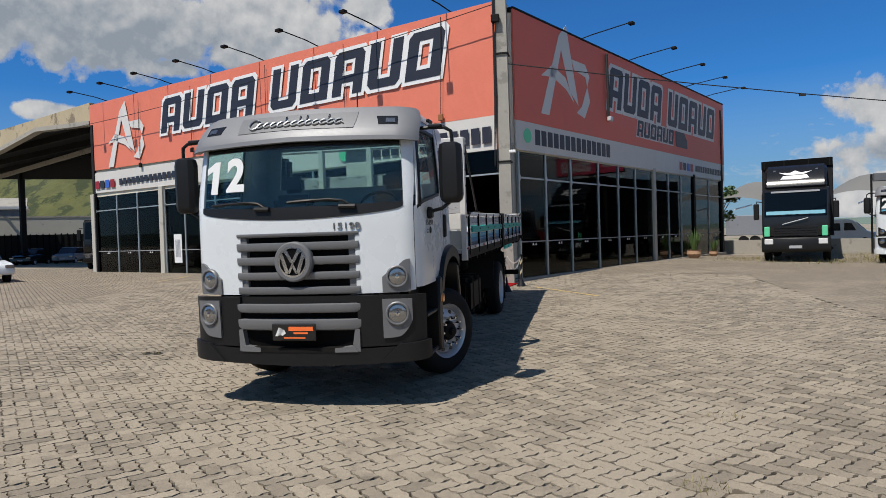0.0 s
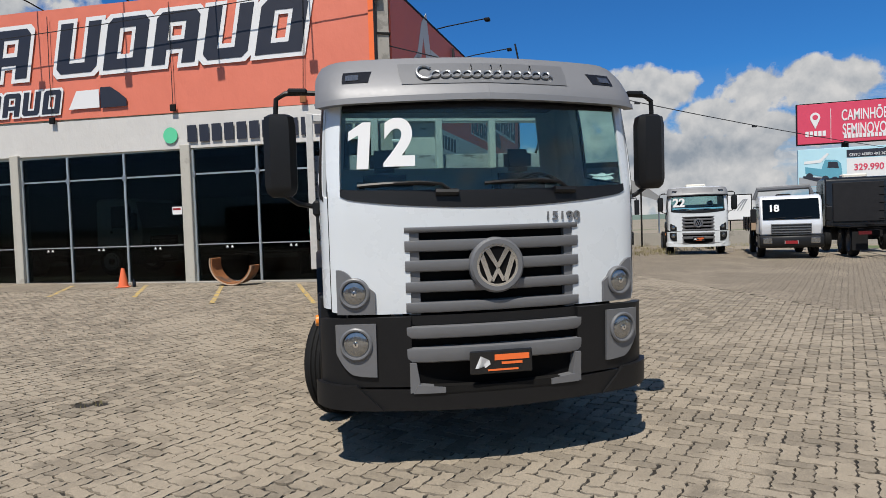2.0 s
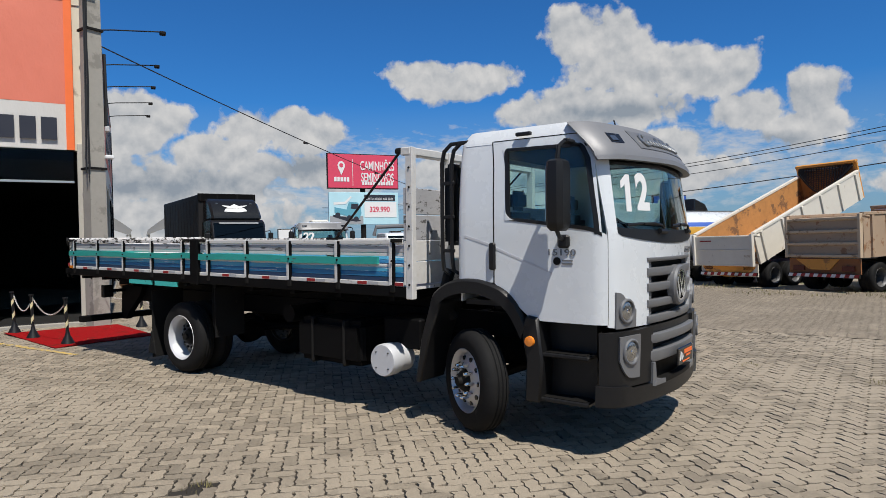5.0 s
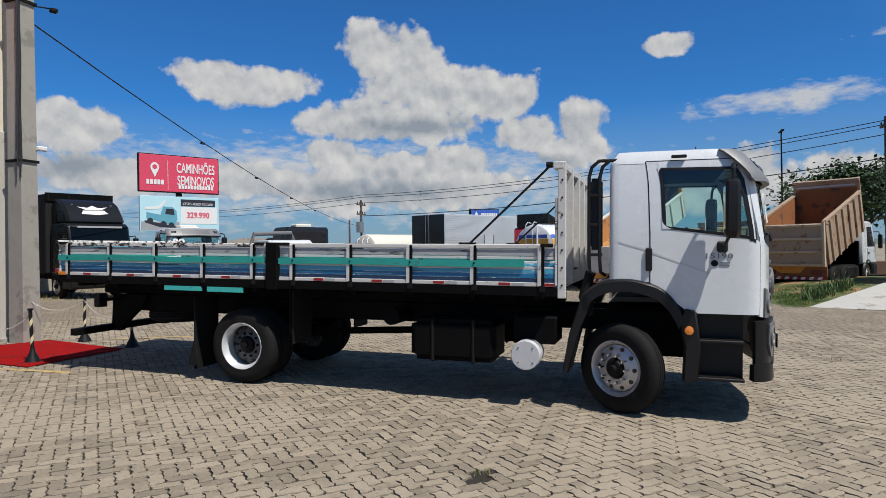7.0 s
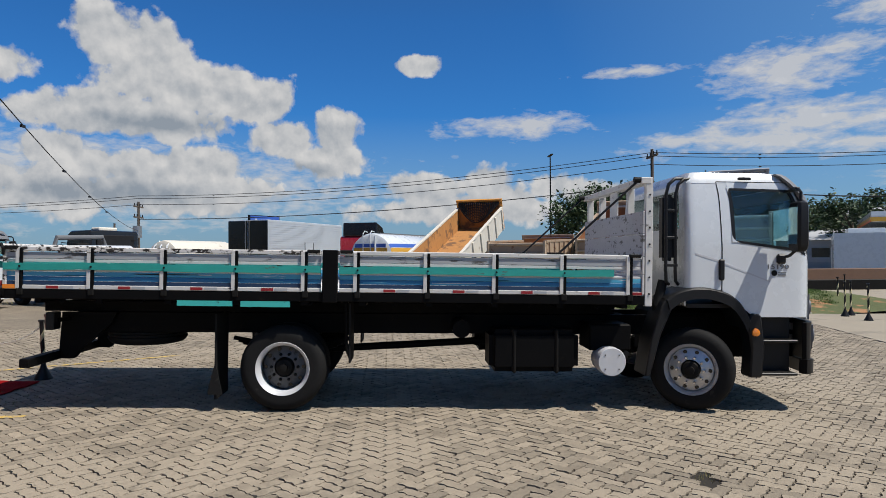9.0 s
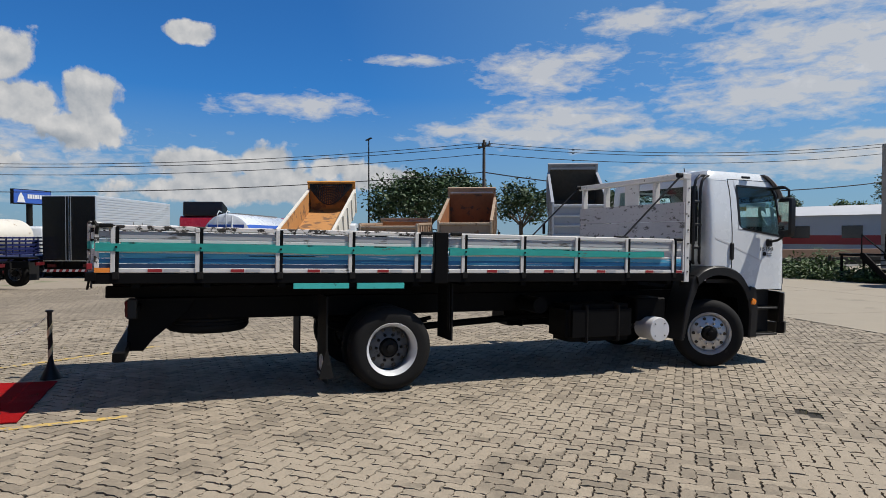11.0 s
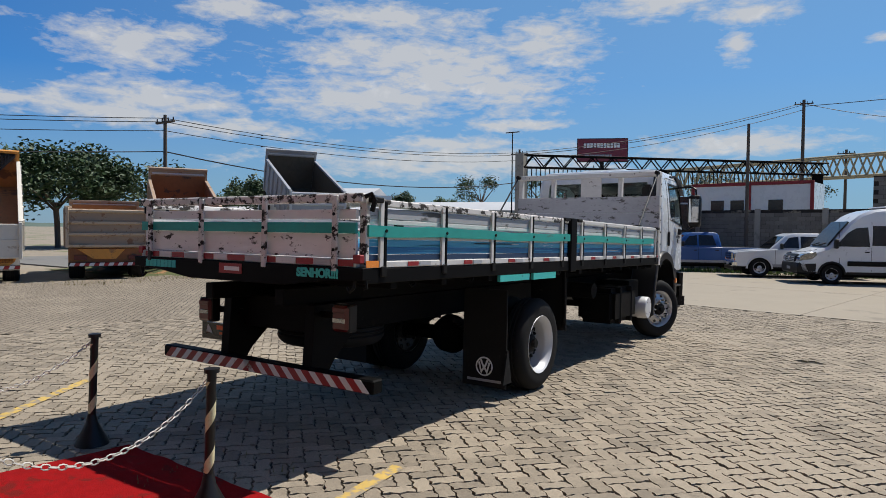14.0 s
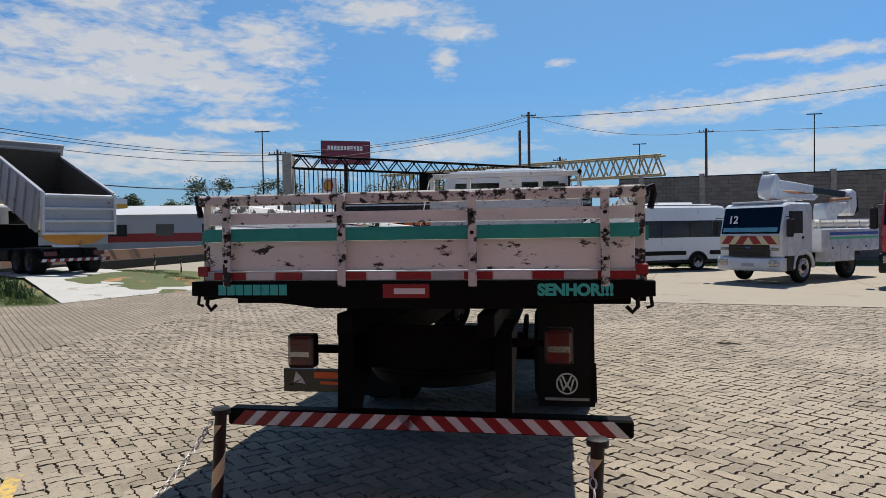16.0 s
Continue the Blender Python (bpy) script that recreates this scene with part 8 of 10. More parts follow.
for x in (-1.0, -0.82, 0.82, 1.0):
    part("round_lamp", lathe([(0.075, 0.0), (0.07, 0.02), (0.01, 0.03)], 16, m=pose(x, -0.045, 0.66, 90, 0, 0)), M["lens"], bt)
for sg in (-1, 1):
    part("indicator", box(min(sg * 0.72, sg * 1.02), max(sg * 0.72, sg * 1.02), -0.01, 0.02, 1.08, 1.17, 0.01), M["lens"], bt)
    part("front_arch", tube([(sg * 1.1, 1.3 + 0.60 * math.cos(math.pi * i / 12), 0.48 + 0.60 * math.sin(math.pi * i / 12)) for i in range(13)], 0.06, seg=6), M["white_paint"], bt)
part("roof_pod", box(-0.9, 0.9, 0.45, 0.75, 2.62, 2.70, 0.02), M["silver_bar"], bt)
ub = part("utility_body", box(-1.12, 1.12, 2.4, 6.4, 0.95, 1.75, 0.03), M["white_paint"], bt)
for sg in (-1, 1):
    X = lambda a, c: (min(sg * a, sg * c), max(sg * a, sg * c))
    part("band", box(*X(1.121, 1.128), 2.9, 6.3, 1.52, 1.62), M["blue_vinyl"], ub)
    part("band", box(*X(1.121, 1.128), 2.9, 6.3, 1.38, 1.46), M["green_vinyl"], ub)
    for y in (2.6, 3.6, 4.9):
        lk = part("locker", box(*X(0.8, 1.14), y, y + 0.95, 0.62 if y < 4 else 0.95, 1.28, 0.01), M["white_paint"], ub)
        part("latch", box(*X(1.141, 1.15), y + 0.42, y + 0.50, 1.05, 1.12), M["dark_steel"], lk)
    part("rail", tube([(sg * 1.0, 2.5, 1.75), (sg * 1.0, 2.5, 2.05), (sg * 1.0, 6.2, 2.05), (sg * 1.0, 6.2, 1.75)], 0.03, seg=6), M["white_paint"], ub)
    for y in (3.4, 4.3, 5.2):
        part("rail_post", rod((sg * 1.0, y, 1.75), (sg * 1.0, y, 2.05), 0.02, seg=6), M["white_paint"], ub)
part("storage_tube", rod((0.75, 2.5, 1.92), (0.75, 6.2, 1.92), 0.14, seg=12), M["cream_metal"], ub)
boom = part("boom", prism([(4.5, 1.75), (5.3, 1.75), (5.2, 2.2), (5.9, 2.45), (6.3, 2.5), (6.3, 2.75), (4.5, 2.66), (4.4, 2.4)], "x", -0.24, 0.24, bevel=0.03), M["white_paint"], bt, "folded white boom")
part("boom_joint", prism([(5.95, 2.30), (6.35, 2.20), (6.55, 2.55), (6.5, 3.12), (6.15, 3.22), (5.95, 2.95)], "x", -0.30, 0.30, bevel=0.04), M["white_paint"], boom)
part("boom_sleeve", prism([(3.1, 3.06), (6.1, 2.90), (6.1, 3.14), (3.1, 3.30)], "x", -0.13, 0.13, bevel=0.02), M["black_plastic"], boom)
for lo, hi in ((-0.26, -0.15), (0.15, 0.26)):
    part("boom_arm", prism([(1.2, 3.10), (3.5, 3.02), (3.55, 3.28), (1.9, 3.40), (1.2, 3.42)], "x", lo, hi, bevel=0.02), M["white_paint"], boom)
    part("boom_arm", prism([(1.2, 2.82), (3.6, 2.76), (3.9, 2.90), (3.6, 2.98), (2.0, 2.98), (1.4, 3.10)], "x", lo, hi, bevel=0.02), M["white_paint"], boom)
part("boom_head", prism([(0.95, 2.84), (1.35, 2.76), (1.65, 2.95), (1.55, 3.40), (1.30, 3.62), (1.12, 3.60), (1.02, 3.40), (0.88, 3.05)], "x", -0.24, 0.24, bevel=0.03), M["white_paint"], boom)
part("head_guard", tube([(-0.2, 1.2, 3.55), (-0.2, 1.1, 3.72), (0.2, 1.1, 3.72), (0.2, 1.25, 3.55)], 0.02, seg=6), M["white_paint"], boom)
part("boom_ram", rod((0.0, 1.7, 3.02), (0.0, 3.2, 2.99), 0.09, seg=8), M["rust_steel"], boom)
part("boom_ram", rod((0.28, 4.6, 2.78), (0.28, 6.1, 2.86), 0.05, seg=8), M["rust_steel"], boom)
part("hose", tube([(0.2, 6.3, 2.2), (0.24, 6.7, 2.4), (0.2, 6.68, 2.9), (0.15, 6.3, 3.15)], 0.04, seg=6), M["rubber"], boom)
part("boom_rest", prism([(2.2, 1.75), (2.5, 1.75), (2.42, 2.80), (2.28, 2.80)], "x", -0.20, 0.20), M["white_paint"], boom)
part("beacon", lathe([(0.07, 0), (0.075, 0.1), (0.04, 0.16), (0.005, 0.17)], 14, m=pose(0.25, 0.9, 2.62)), M["amber_lens"], bt)
red_tractor(pose(-11.45, -7.15, 0.02, 0, 0, 138), "red tractor unit beside the utility lorry")

# cars under the canopy and at the yard's western edge
def hatchback(label, m, paint):
    t = thing("car", label, "car", m, "parked cars")
    part("body", prism([(0, 0.35), (0.0, 0.65), (0.15, 0.82), (1.1, 0.95), (3.9, 0.95), (4.05, 0.75), (4.05, 0.38)], "x", -0.85, 0.85, bevel=0.06), M[paint], t)
    part("cabin", prism([(0.95, 0.9), (1.7, 1.40), (2.0, 1.46), (3.2, 1.44), (3.9, 0.92)], "x", -0.72, 0.72, bevel=0.05), M["black_gloss"], t)
    part("roof", prism([(1.75, 1.44), (2.0, 1.49), (3.2, 1.47), (3.35, 1.42)], "x", -0.66, 0.66), M[paint], t)
    for sg in (-1, 1):
        part("headlamp", box(min(sg * 0.5, sg * 0.84), max(sg * 0.5, sg * 0.84), -0.02, 0.12, 0.62, 0.76, 0.02), M["lens"], t)
        for y in (0.8, 3.3):
            car_wheel(t, sg * 0.76, y, 0.31, 0.2)
    part("plate", box(-0.2, 0.2, -0.02, -0.008, 0.42, 0.52), M["reflect_grey"], t)
    return t


hatchback("black hatchback parked under the canopy", pose(-44.2, 40.7, 0.2, 0, 0, 20), "black_gloss")
hatchback("dark grey hatchback parked under the canopy", pose(-41.9, 42.8, 0.2, 0, 0, 24), "grey_paint")
hatchback("white car at the edge of the yard", pose(-20.6, 15.9, 0.27, 0, 0, 62), "white_paint")
hauler("tractor_unit", "black lorry cab parked beside the shop end", at(-24.4, 27.0, 30), "black_gloss", h=2.9)

# canopy west of the shop
cn = thing("canopy", "open concrete canopy with a cream fascia, its underside coloured near-black as shade", "canopy", F1, kind="structure")
M["stained_fascia"] = material("stained_fascia", (0.40, 0.33, 0.22), 0.85, vary=0.15, scale=4, stain=(0.20, 0.16, 0.11), stain_at=0.55, stain_scale=0.8)
part("fascia", prism([(-62, 6.2), (-62, 8.6), (-25.1, 8.9), (-25.1, 7.95), (-31.3, 8.36), (-36.7, 7.70)], "y", 0.1, 0.35), M["stained_fascia"], cn)
part("rim", prism([(-62, 6.0), (-62, 6.2), (-36.7, 7.70), (-31.3, 8.36), (-25.1, 7.95), (-25.1, 7.72), (-31.3, 8.12), (-36.7, 7.46)], "y", 0.02, 0.42), M["concrete"], cn)
# roof and rear beam coloured near-black to give the shade under the canopy
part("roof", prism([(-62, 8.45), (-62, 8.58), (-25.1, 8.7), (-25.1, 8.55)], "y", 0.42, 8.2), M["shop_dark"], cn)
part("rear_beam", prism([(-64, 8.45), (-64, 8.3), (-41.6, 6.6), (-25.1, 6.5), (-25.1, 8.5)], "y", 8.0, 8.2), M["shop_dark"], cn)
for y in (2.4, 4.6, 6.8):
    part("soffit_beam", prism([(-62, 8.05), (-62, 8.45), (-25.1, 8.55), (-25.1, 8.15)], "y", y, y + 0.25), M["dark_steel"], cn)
part("brace", prism([(-52, 7.3), (-52, 7.6), (-36, 8.3), (-36, 8.0)], "y", 5.6, 5.8), M["concrete"], cn)
for u in (-53.6, -66.0):
    part("column", box(u - 0.2, u + 0.2, 7.8, 8.2, -0.3, 8.4), M["dark_steel"], cn)
part("back_wall", box(-50, -25.3, 17, 17.3, -0.3, 2.0), M["concrete"], cn)
for i in range(28):
    part("fence_bar", box(-48 + i * 0.8, -47.95 + i * 0.8, 14.0, 14.05, -0.1, 1.35), M["dark_steel"], cn)
part("fence_rail", box(-48, -25.6, 14.0, 14.04, 1.25, 1.32), M["dark_steel"], cn)

# walls and palings beyond the canopy
FW = pose(-46.4, 46.2, 0.2, 0, 0, 43.5)
wf = thing("wall_west_far", "long pale rendered wall with a dark paling fence before it", "wall", FW, kind="structure")
part("render_coat", box(-14, 16, 6.0, 6.25, -0.3, 4.6), M["pillar"], wf)
part("coping", box(-14, 16, 5.95, 6.3, 4.6, 4.75), M["concrete"], wf)
part("fence_backing", box(-14, 16, 0.06, 0.10, -0.3, 2.75), M["dark_steel"], wf)
for i in range(60):
    part("paling", box(-14 + i * 0.5, -13.9 + i * 0.5, 0.0, 0.05, -0.2, 2.85), M["black_paint"], wf)
shed = thing("warehouse", "low grey shed with a white eave behind the wall", "building", FW, "warehouses")
part("wall", box(-16, -2, 9, 16, -0.3, 5.6), M["grey_paint"], shed)
part("eave", box(-16.3, -1.7, 8.7, 16.3, 5.6, 5.9), M["silver_bar"], shed)
part("roof", prism([(8.7, 5.9), (16.3, 5.9), (12.5, 7.0)], "x", -16.2, -1.8), M["concrete"], shed)

# grassy hill behind
hb = bmesh.new()
nx, ny = 40, 12
hill = [[hb.verts.new((-130 + 115 * i / nx, 72 + 40 * j / ny + 0.15 * (i - 20), -0.2 + 27.0 * (1 - math.exp(-2.2 * j / ny)) * (0.75 + 0.3 * noise.noise(Vector((i * 0.2, j * 0.3, 1)))) * (1 if i < 30 else max(0, (40 - i) / 10)))) for i in range(nx + 1)] for j in range(ny + 1)]
for r0, r1 in zip(hill, hill[1:]):
    for i in range(nx):
        hb.faces.new((r0[i], r0[i + 1], r1[i + 1], r1[i]))
M["hill_grass"] = material("hill_grass", (0.075, 0.080, 0.024), 0.95, vary=0.5, scale=0.7, bump=0.4, stain=(0.028, 0.038, 0.012), stain_at=0.50, stain_scale=0.28)
solid("hillside", hb, M["hill_grass"], "grassy green hillside behind the shop", "hill", kind="structure")

# ---- block wall, black hoarding, fences to the south ----
WALL = pose(10.0, -24.0, 0, 0, 0, 173)
wl_ = thing("wall_south_yard", "long grey concrete block wall with pilasters", "wall", WALL, kind="structure")
part("low_wall", box(0.0, 14.5, 0, 0.2, -0.2, 3.05), M["joint"], wl_)
part("high_wall", box(14.5, 60, 0, 0.2, -0.2, 4.55), M["joint"], wl_)
for i in range(20):
    part("pilaster", box(0.5 + i * 3.0, 0.75 + i * 3.0, -0.10, 0.08, -0.2, 3.1 if i < 5 else 4.65), M["concrete"], wl_)


def wall_blocks(parent, u0, u1, z0, z1, near):
    """Courses of concrete blocks on the wall's north face; those within near are pieces of their own."""
    rng = random.Random(31)
    vs, fs, single = [], [], 0
    shared = mesh_of("block", box(0, 0.39, -0.014, 0.0, 0, 0.19, 0.004), M["brick_grey"])
    rows = int((z1 - z0) / 0.2)
    for r in range(rows):
        u = u0 + (0.2 if r % 2 else 0.0)
        while u < u1 - 0.4:
            dy = rng.uniform(-0.003, 0.003)
            if near[0] < u < near[1] and single < 300:
                ob = new("block", shared)
                ob.parent, ob.matrix_basis = parent, pose(u, dy, z0 + r * 0.2)
                single += 1
            else:
                k = len(vs)
                for y in (-0.014 + dy, 0.0):
                    vs += [(u, y, z0 + r * 0.2), (u + 0.39, y, z0 + r * 0.2), (u + 0.39, y, z0 + r * 0.2 + 0.19), (u, y, z0 + r * 0.2 + 0.19)]
                fs += [(k, k + 1, k + 2, k + 3), (k, k + 4, k + 5, k + 1), (k + 3, k + 2, k + 6, k + 7), (k, k + 3, k + 7, k + 4), (k + 1, k + 5, k + 6, k + 2)]
            u += 0.4
    if not vs:
        return
    me = bpy.data.meshes.new("blockwork")
    me.from_pydata(vs, [], fs)
    me.materials.append(M["brick_grey"])
    ob = tagged(new("blockwork", me), "weathered grey concrete blocks", kind="stuff")
    ob.parent = parent


wall_blocks(wl_, 0.0, 14.5, -0.1, 3.05, (5.0, 13.0))
wall_blocks(wl_, 14.5, 46.0, -0.1, 4.55, (90, 91))
hd = thing("hoarding", "black painted hoarding with an orange block sign", "sign", pose(10.8, -20.9, 0, 0, 0, 173 + 18))
part("panel", box(0, 7.6, -0.15, 0, 0.9, 3.75), M["black_gloss"], hd)
part("rail", box(0, 7.6, -0.19, -0.15, 3.35, 3.43), M["silver_bar"], hd)
for u in (0.1, 2.6, 5.1, 7.5):
    part("post", box(u - 0.06, u + 0.06, -0.13, 0.2, -0.1, 3.8), M["dark_steel"], hd)
for i in range(9):
    x0 = 1.0 + i * 0.58 + (0.3 if i > 3 else 0)
    part("block", prism([(x0, 2.25), (x0 + 0.46, 2.25), (x0 + 0.36, 2.95), (x0 - 0.10, 2.95)], "y", -0.165, -0.151), M["orange_vinyl"], hd)
    part("slot", prism([(x0 + 0.15, 2.42), (x0 + 0.28, 2.42), (x0 + 0.23, 2.78), (x0 + 0.10, 2.78)], "y", -0.170, -0.166), M["black_gloss"], hd)
for i in range(6):
    x0 = 2.6 + i * 0.36
    part("block", prism([(x0, 1.5), (x0 + 0.28, 1.5), (x0 + 0.22, 1.95), (x0 - 0.06, 1.95)], "y", -0.16, -0.151), M["grey_vinyl"], hd)

site = thing("site_office", "white site cabin with red trim beyond the wall", "building", pose(5.4, -31, 0, 0, 0, 172))
part("wall", box(0, 7, 0, 3, 1.2, 4.9), M["white_paint"], site)
for u in (0.05, 3.5, 6.95):
    part("trim", box(u - 0.1, u + 0.1, -0.06, 0.0, 1.2, 5.0), M["red"], site)
part("trim", box(0, 7, -0.06, 0.0, 4.8, 5.0), M["red"], site)
for u in (1.2, 2.4, 4.6):
    part("window", box(u, u + 0.8, -0.03, 0.0, 3.0, 3.9), M["black_gloss"], site)


def truss(name, label, p, q, h, mat, bays, r=0.06, depth=0.6):
    t = thing(name, label, "gantry")
    p, q = Vector(p), Vector(q)
    side = (q - p).cross(Vector((0, 0, 1))).normalized() * depth
    for off in (Vector(), side):
        for dz in (0, h):
            part("chord", rod(p + off + Vector((0, 0, dz)), q + off + Vector((0, 0, dz)), r * 1.3, seg=6), mat, t)
        for i in range(bays):
            a, c = p.lerp(q, i / bays) + off, p.lerp(q, (i + 1) / bays) + off
            part("brace", rod(a, (a + c) / 2 + Vector((0, 0, h)), r, seg=5), mat, t)
            part("brace", rod((a + c) / 2 + Vector((0, 0, h)), c, r, seg=5), mat, t)
    return t


g1 = truss("gantry", "black lattice gantry beam on posts with a barred fence below", (18.6, -32.7, 6.8), (-1.0, -50.0, 6.8), 0.95, M["black_paint"], 16, 0.05)
part("post", box(18.3, 19.0, -33.0, -32.3, 0, 7.9), M["concrete"], g1)
for k in (0.45, 0.98):
    c = Vector((18.6, -32.7, 0)).lerp(Vector((-1.0, -50.0, 0)), k)
    part("post", box(c.x - 0.4, c.x + 0.4, c.y - 0.3, c.y + 0.3, 0, 6.8), M["black_paint"], g1)
for i in range(70):
    c = Vector((18.3, -33.0, 0)).lerp(Vector((-0.7, -49.7, 0)), i / 69)
    part("fence_bar", box(c.x - 0.03, c.x + 0.03, c.y - 0.03, c.y + 0.03, 0, 6.75), M["dark_steel"], g1)
M["pale_yellow"] = material("pale_yellow", (0.36, 0.31, 0.20), 0.6, vary=0.1, scale=3)
truss("footbridge", "pale yellow lattice footbridge over the highway", (24.0, -84.0, 8.2), (-14.4, -67.8, 8.2), 2.3, M["pale_yellow"], 24, 0.10, 2.0)


def billboard(name, label, p, q, z0, z1, mat, leg=True):
    t = thing(name, label, "billboard")
    p, q = Vector((*p, 0)), Vector((*q, 0))
    L = (q - p).length
    ang = math.degrees(math.atan2(q.y - p.y, q.x - p.x))
    t.matrix_basis = pose(p.x, p.y, 0, 0, 0, ang)
    part("panel", box(0, L, 0, 0.4, z0, z1, 0.03), mat, t)
    part("frame", box(-0.08, L + 0.08, 0.05, 0.5, z0 - 0.1, z1 + 0.1), M["dark_steel"], t)
    if leg:
        part("leg", rod((L / 2, 0.6, -0.5), (L / 2, 0.6, z1 - 0.3), 0.35, seg=12), M["dark_steel"], t)
    return t, L


M["pink_vinyl"] = material("pink_vinyl", (0.62, 0.055, 0.11), 0.5, vary=0.05)
M["sky_vinyl"] = material("sky_vinyl", (0.42, 0.66, 0.74), 0.5, vary=0.08, scale=0.8)
M["maroon_vinyl"] = material("maroon_vinyl", (0.16, 0.02, 0.035), 0.5, vary=0.05)
bb, L = billboard("billboard", "pink roadside billboard with white lettering over a pale blue one", (50.2, 57.6), (58.25, 53.05), 9.15, 13.4, M["pink_vinyl"])
words("billboard_word", "CAMINHÕES", 1.62, M["white_vinyl"], bb, pose(L * 0.70, -0.02, 11.95, 90, 0, 0), 0.02, wide=0.50, bold=0.022)
words("billboard_word", "SEMINOVOS", 1.62, M["white_vinyl"], bb, pose(L * 0.70, -0.02, 10.45, 90, 0, 0), 0.02, wide=0.50, bold=0.022)
bars(bb, L * 0.47, L * 0.93, 9.55, 9.98, 12, -0.01, "white_vinyl", 0.03)
pin = part("pin", prism([(1.7, 10.75)] + [(1.7 + 0.48 * math.cos(math.radians(a)), 11.95 + 0.55 * math.sin(math.radians(a))) for a in range(-20, 201, 20)], "y", -0.04, -0.01), M["white_vinyl"], bb)
part("pin_hole", lathe([(0.27, 0), (0.27, 0.006)], 16, m=pose(1.7, -0.042, 11.98, 90, 0, 0)), M["pink_vinyl"], pin)
bars(bb, 0.7, 2.75, 9.95, 10.5, 5, -0.01, "white_vinyl", 0.03)
part("divider", box(3.15, 3.2, -0.04, -0.01, 9.4, 12.8), M["white_vinyl"], bb)
low_panel = part("lower_panel", box(0, L, 0, 0.4, 4.5, 8.6, 0.03), M["sky_vinyl"], bb)
part("price_field", box(L * 0.5, L * 0.97, -0.03, -0.005, 5.4, 7.4), M["white_vinyl"], low_panel)
part("title_field", box(L * 0.5, L * 0.95, -0.03, -0.005, 7.5, 8.3), M["dark_vinyl"], low_panel)
words("billboard_word", "CESTO AÉREO 4X2 2020", 0.42, M["white_vinyl"], bb, pose(L * 0.72, -0.05, 7.75, 90, 0, 0), 0.01, wide=0.8)
words("billboard_word", "329.990", 0.95, M["pink_vinyl"], bb, pose(L * 0.72, -0.05, 6.4, 90, 0, 0), 0.01, wide=0.9, bold=0.02)
part("picture_ground", box(0.1, L * 0.48, -0.02, -0.004, 4.6, 5.6), M["grey_vinyl"], low_panel)
part("lorry_picture", prism([(2.3, 5.5), (3.9, 5.2), (4.2, 5.9), (4.1, 6.9), (3.7, 7.3), (2.6, 7.4), (2.3, 6.6)], "y", -0.03, -0.021), M["shop_blue"], low_panel)
part("lorry_picture", prism([(0.5, 5.75), (4.1, 5.05), (4.0, 4.9), (2.2, 4.95), (0.5, 5.5)], "y", -0.026, -0.021), M["dark_vinyl"], low_panel)
part("lorry_picture", prism([(0.7, 6.0), (2.3, 5.6), (2.3, 6.4), (0.7, 6.7)], "y", -0.03, -0.021), M["shop_blue"], low_panel)
part("lorry_picture", prism([(2.8, 6.5), (3.9, 6.4), (3.75, 7.1), (2.9, 7.15)], "y", -0.034, -0.031), M["dark_vinyl"], low_panel)
part("lorry_picture", prism([(0.6, 7.0), (2.2, 7.1), (3.0, 8.0), (2.8, 8.1), (2.0, 7.4), (0.6, 7.3)], "y", -0.03, -0.021), M["white_vinyl"], low_panel)
for u, z in ((1.1, 5.7), (2.6, 5.35), (3.5, 5.2)):
    part("lorry_picture", lathe([(0.34, 0.0), (0.34, 0.004)], 16, m=pose(u, -0.031, z, 90, 0, 0)), M["dark_vinyl"], low_panel)
sb, L2 = billboard("billboard", "dark maroon billboard with pale lettering bars", (39.5, -97.0), (31.6, -100.6), 14.3, 18.3, M["maroon_vinyl"])
bars(sb, 1.0, 7.4, 16.7, 17.5, 11, -0.01, "white_vinyl", 0.05)
bars(sb, 1.2, 6.0, 15.0, 15.5, 11, -0.01, "grey_vinyl", 0.05)
wb, L4 = billboard("billboard", "plain white board with grey strokes on steel legs", (38.6, 53.2), (40.3, 52.0), 1.3, 3.7, M["white_vinyl"], leg=False)
for k in range(3):
    part("stroke", prism([(0.5 + 0.3 * k, 2.2), (0.6 + 0.3 * k, 2.2), (1.5 + 0.15 * k, 3.3), (1.35 + 0.15 * k, 3.3)], "y", -0.02, -0.005), M["grey_vinyl"], wb)
for u in (0.2, 1.9):
    part("leg", rod((u, 0.3, -0.3), (u, 0.3, 1.3), 0.06, seg=8), M["dark_steel"], wb)
pb, L3 = billboard("billboard", "blue roadside billboard with white marks", (81.7, 27.3), (85.4, 24.1), 6.0, 7.6, M["blue_vinyl"])
bars(pb, 1.7, 4.6, 6.6, 7.1, 9, -0.01, "white_vinyl", 0.03)
part("mark", prism([(0.4, 6.1), (1.4, 6.1), (1.25, 6.7), (0.9, 7.3), (0.6, 6.9)], "y", -0.04, -0.01), M["white_vinyl"], pb)

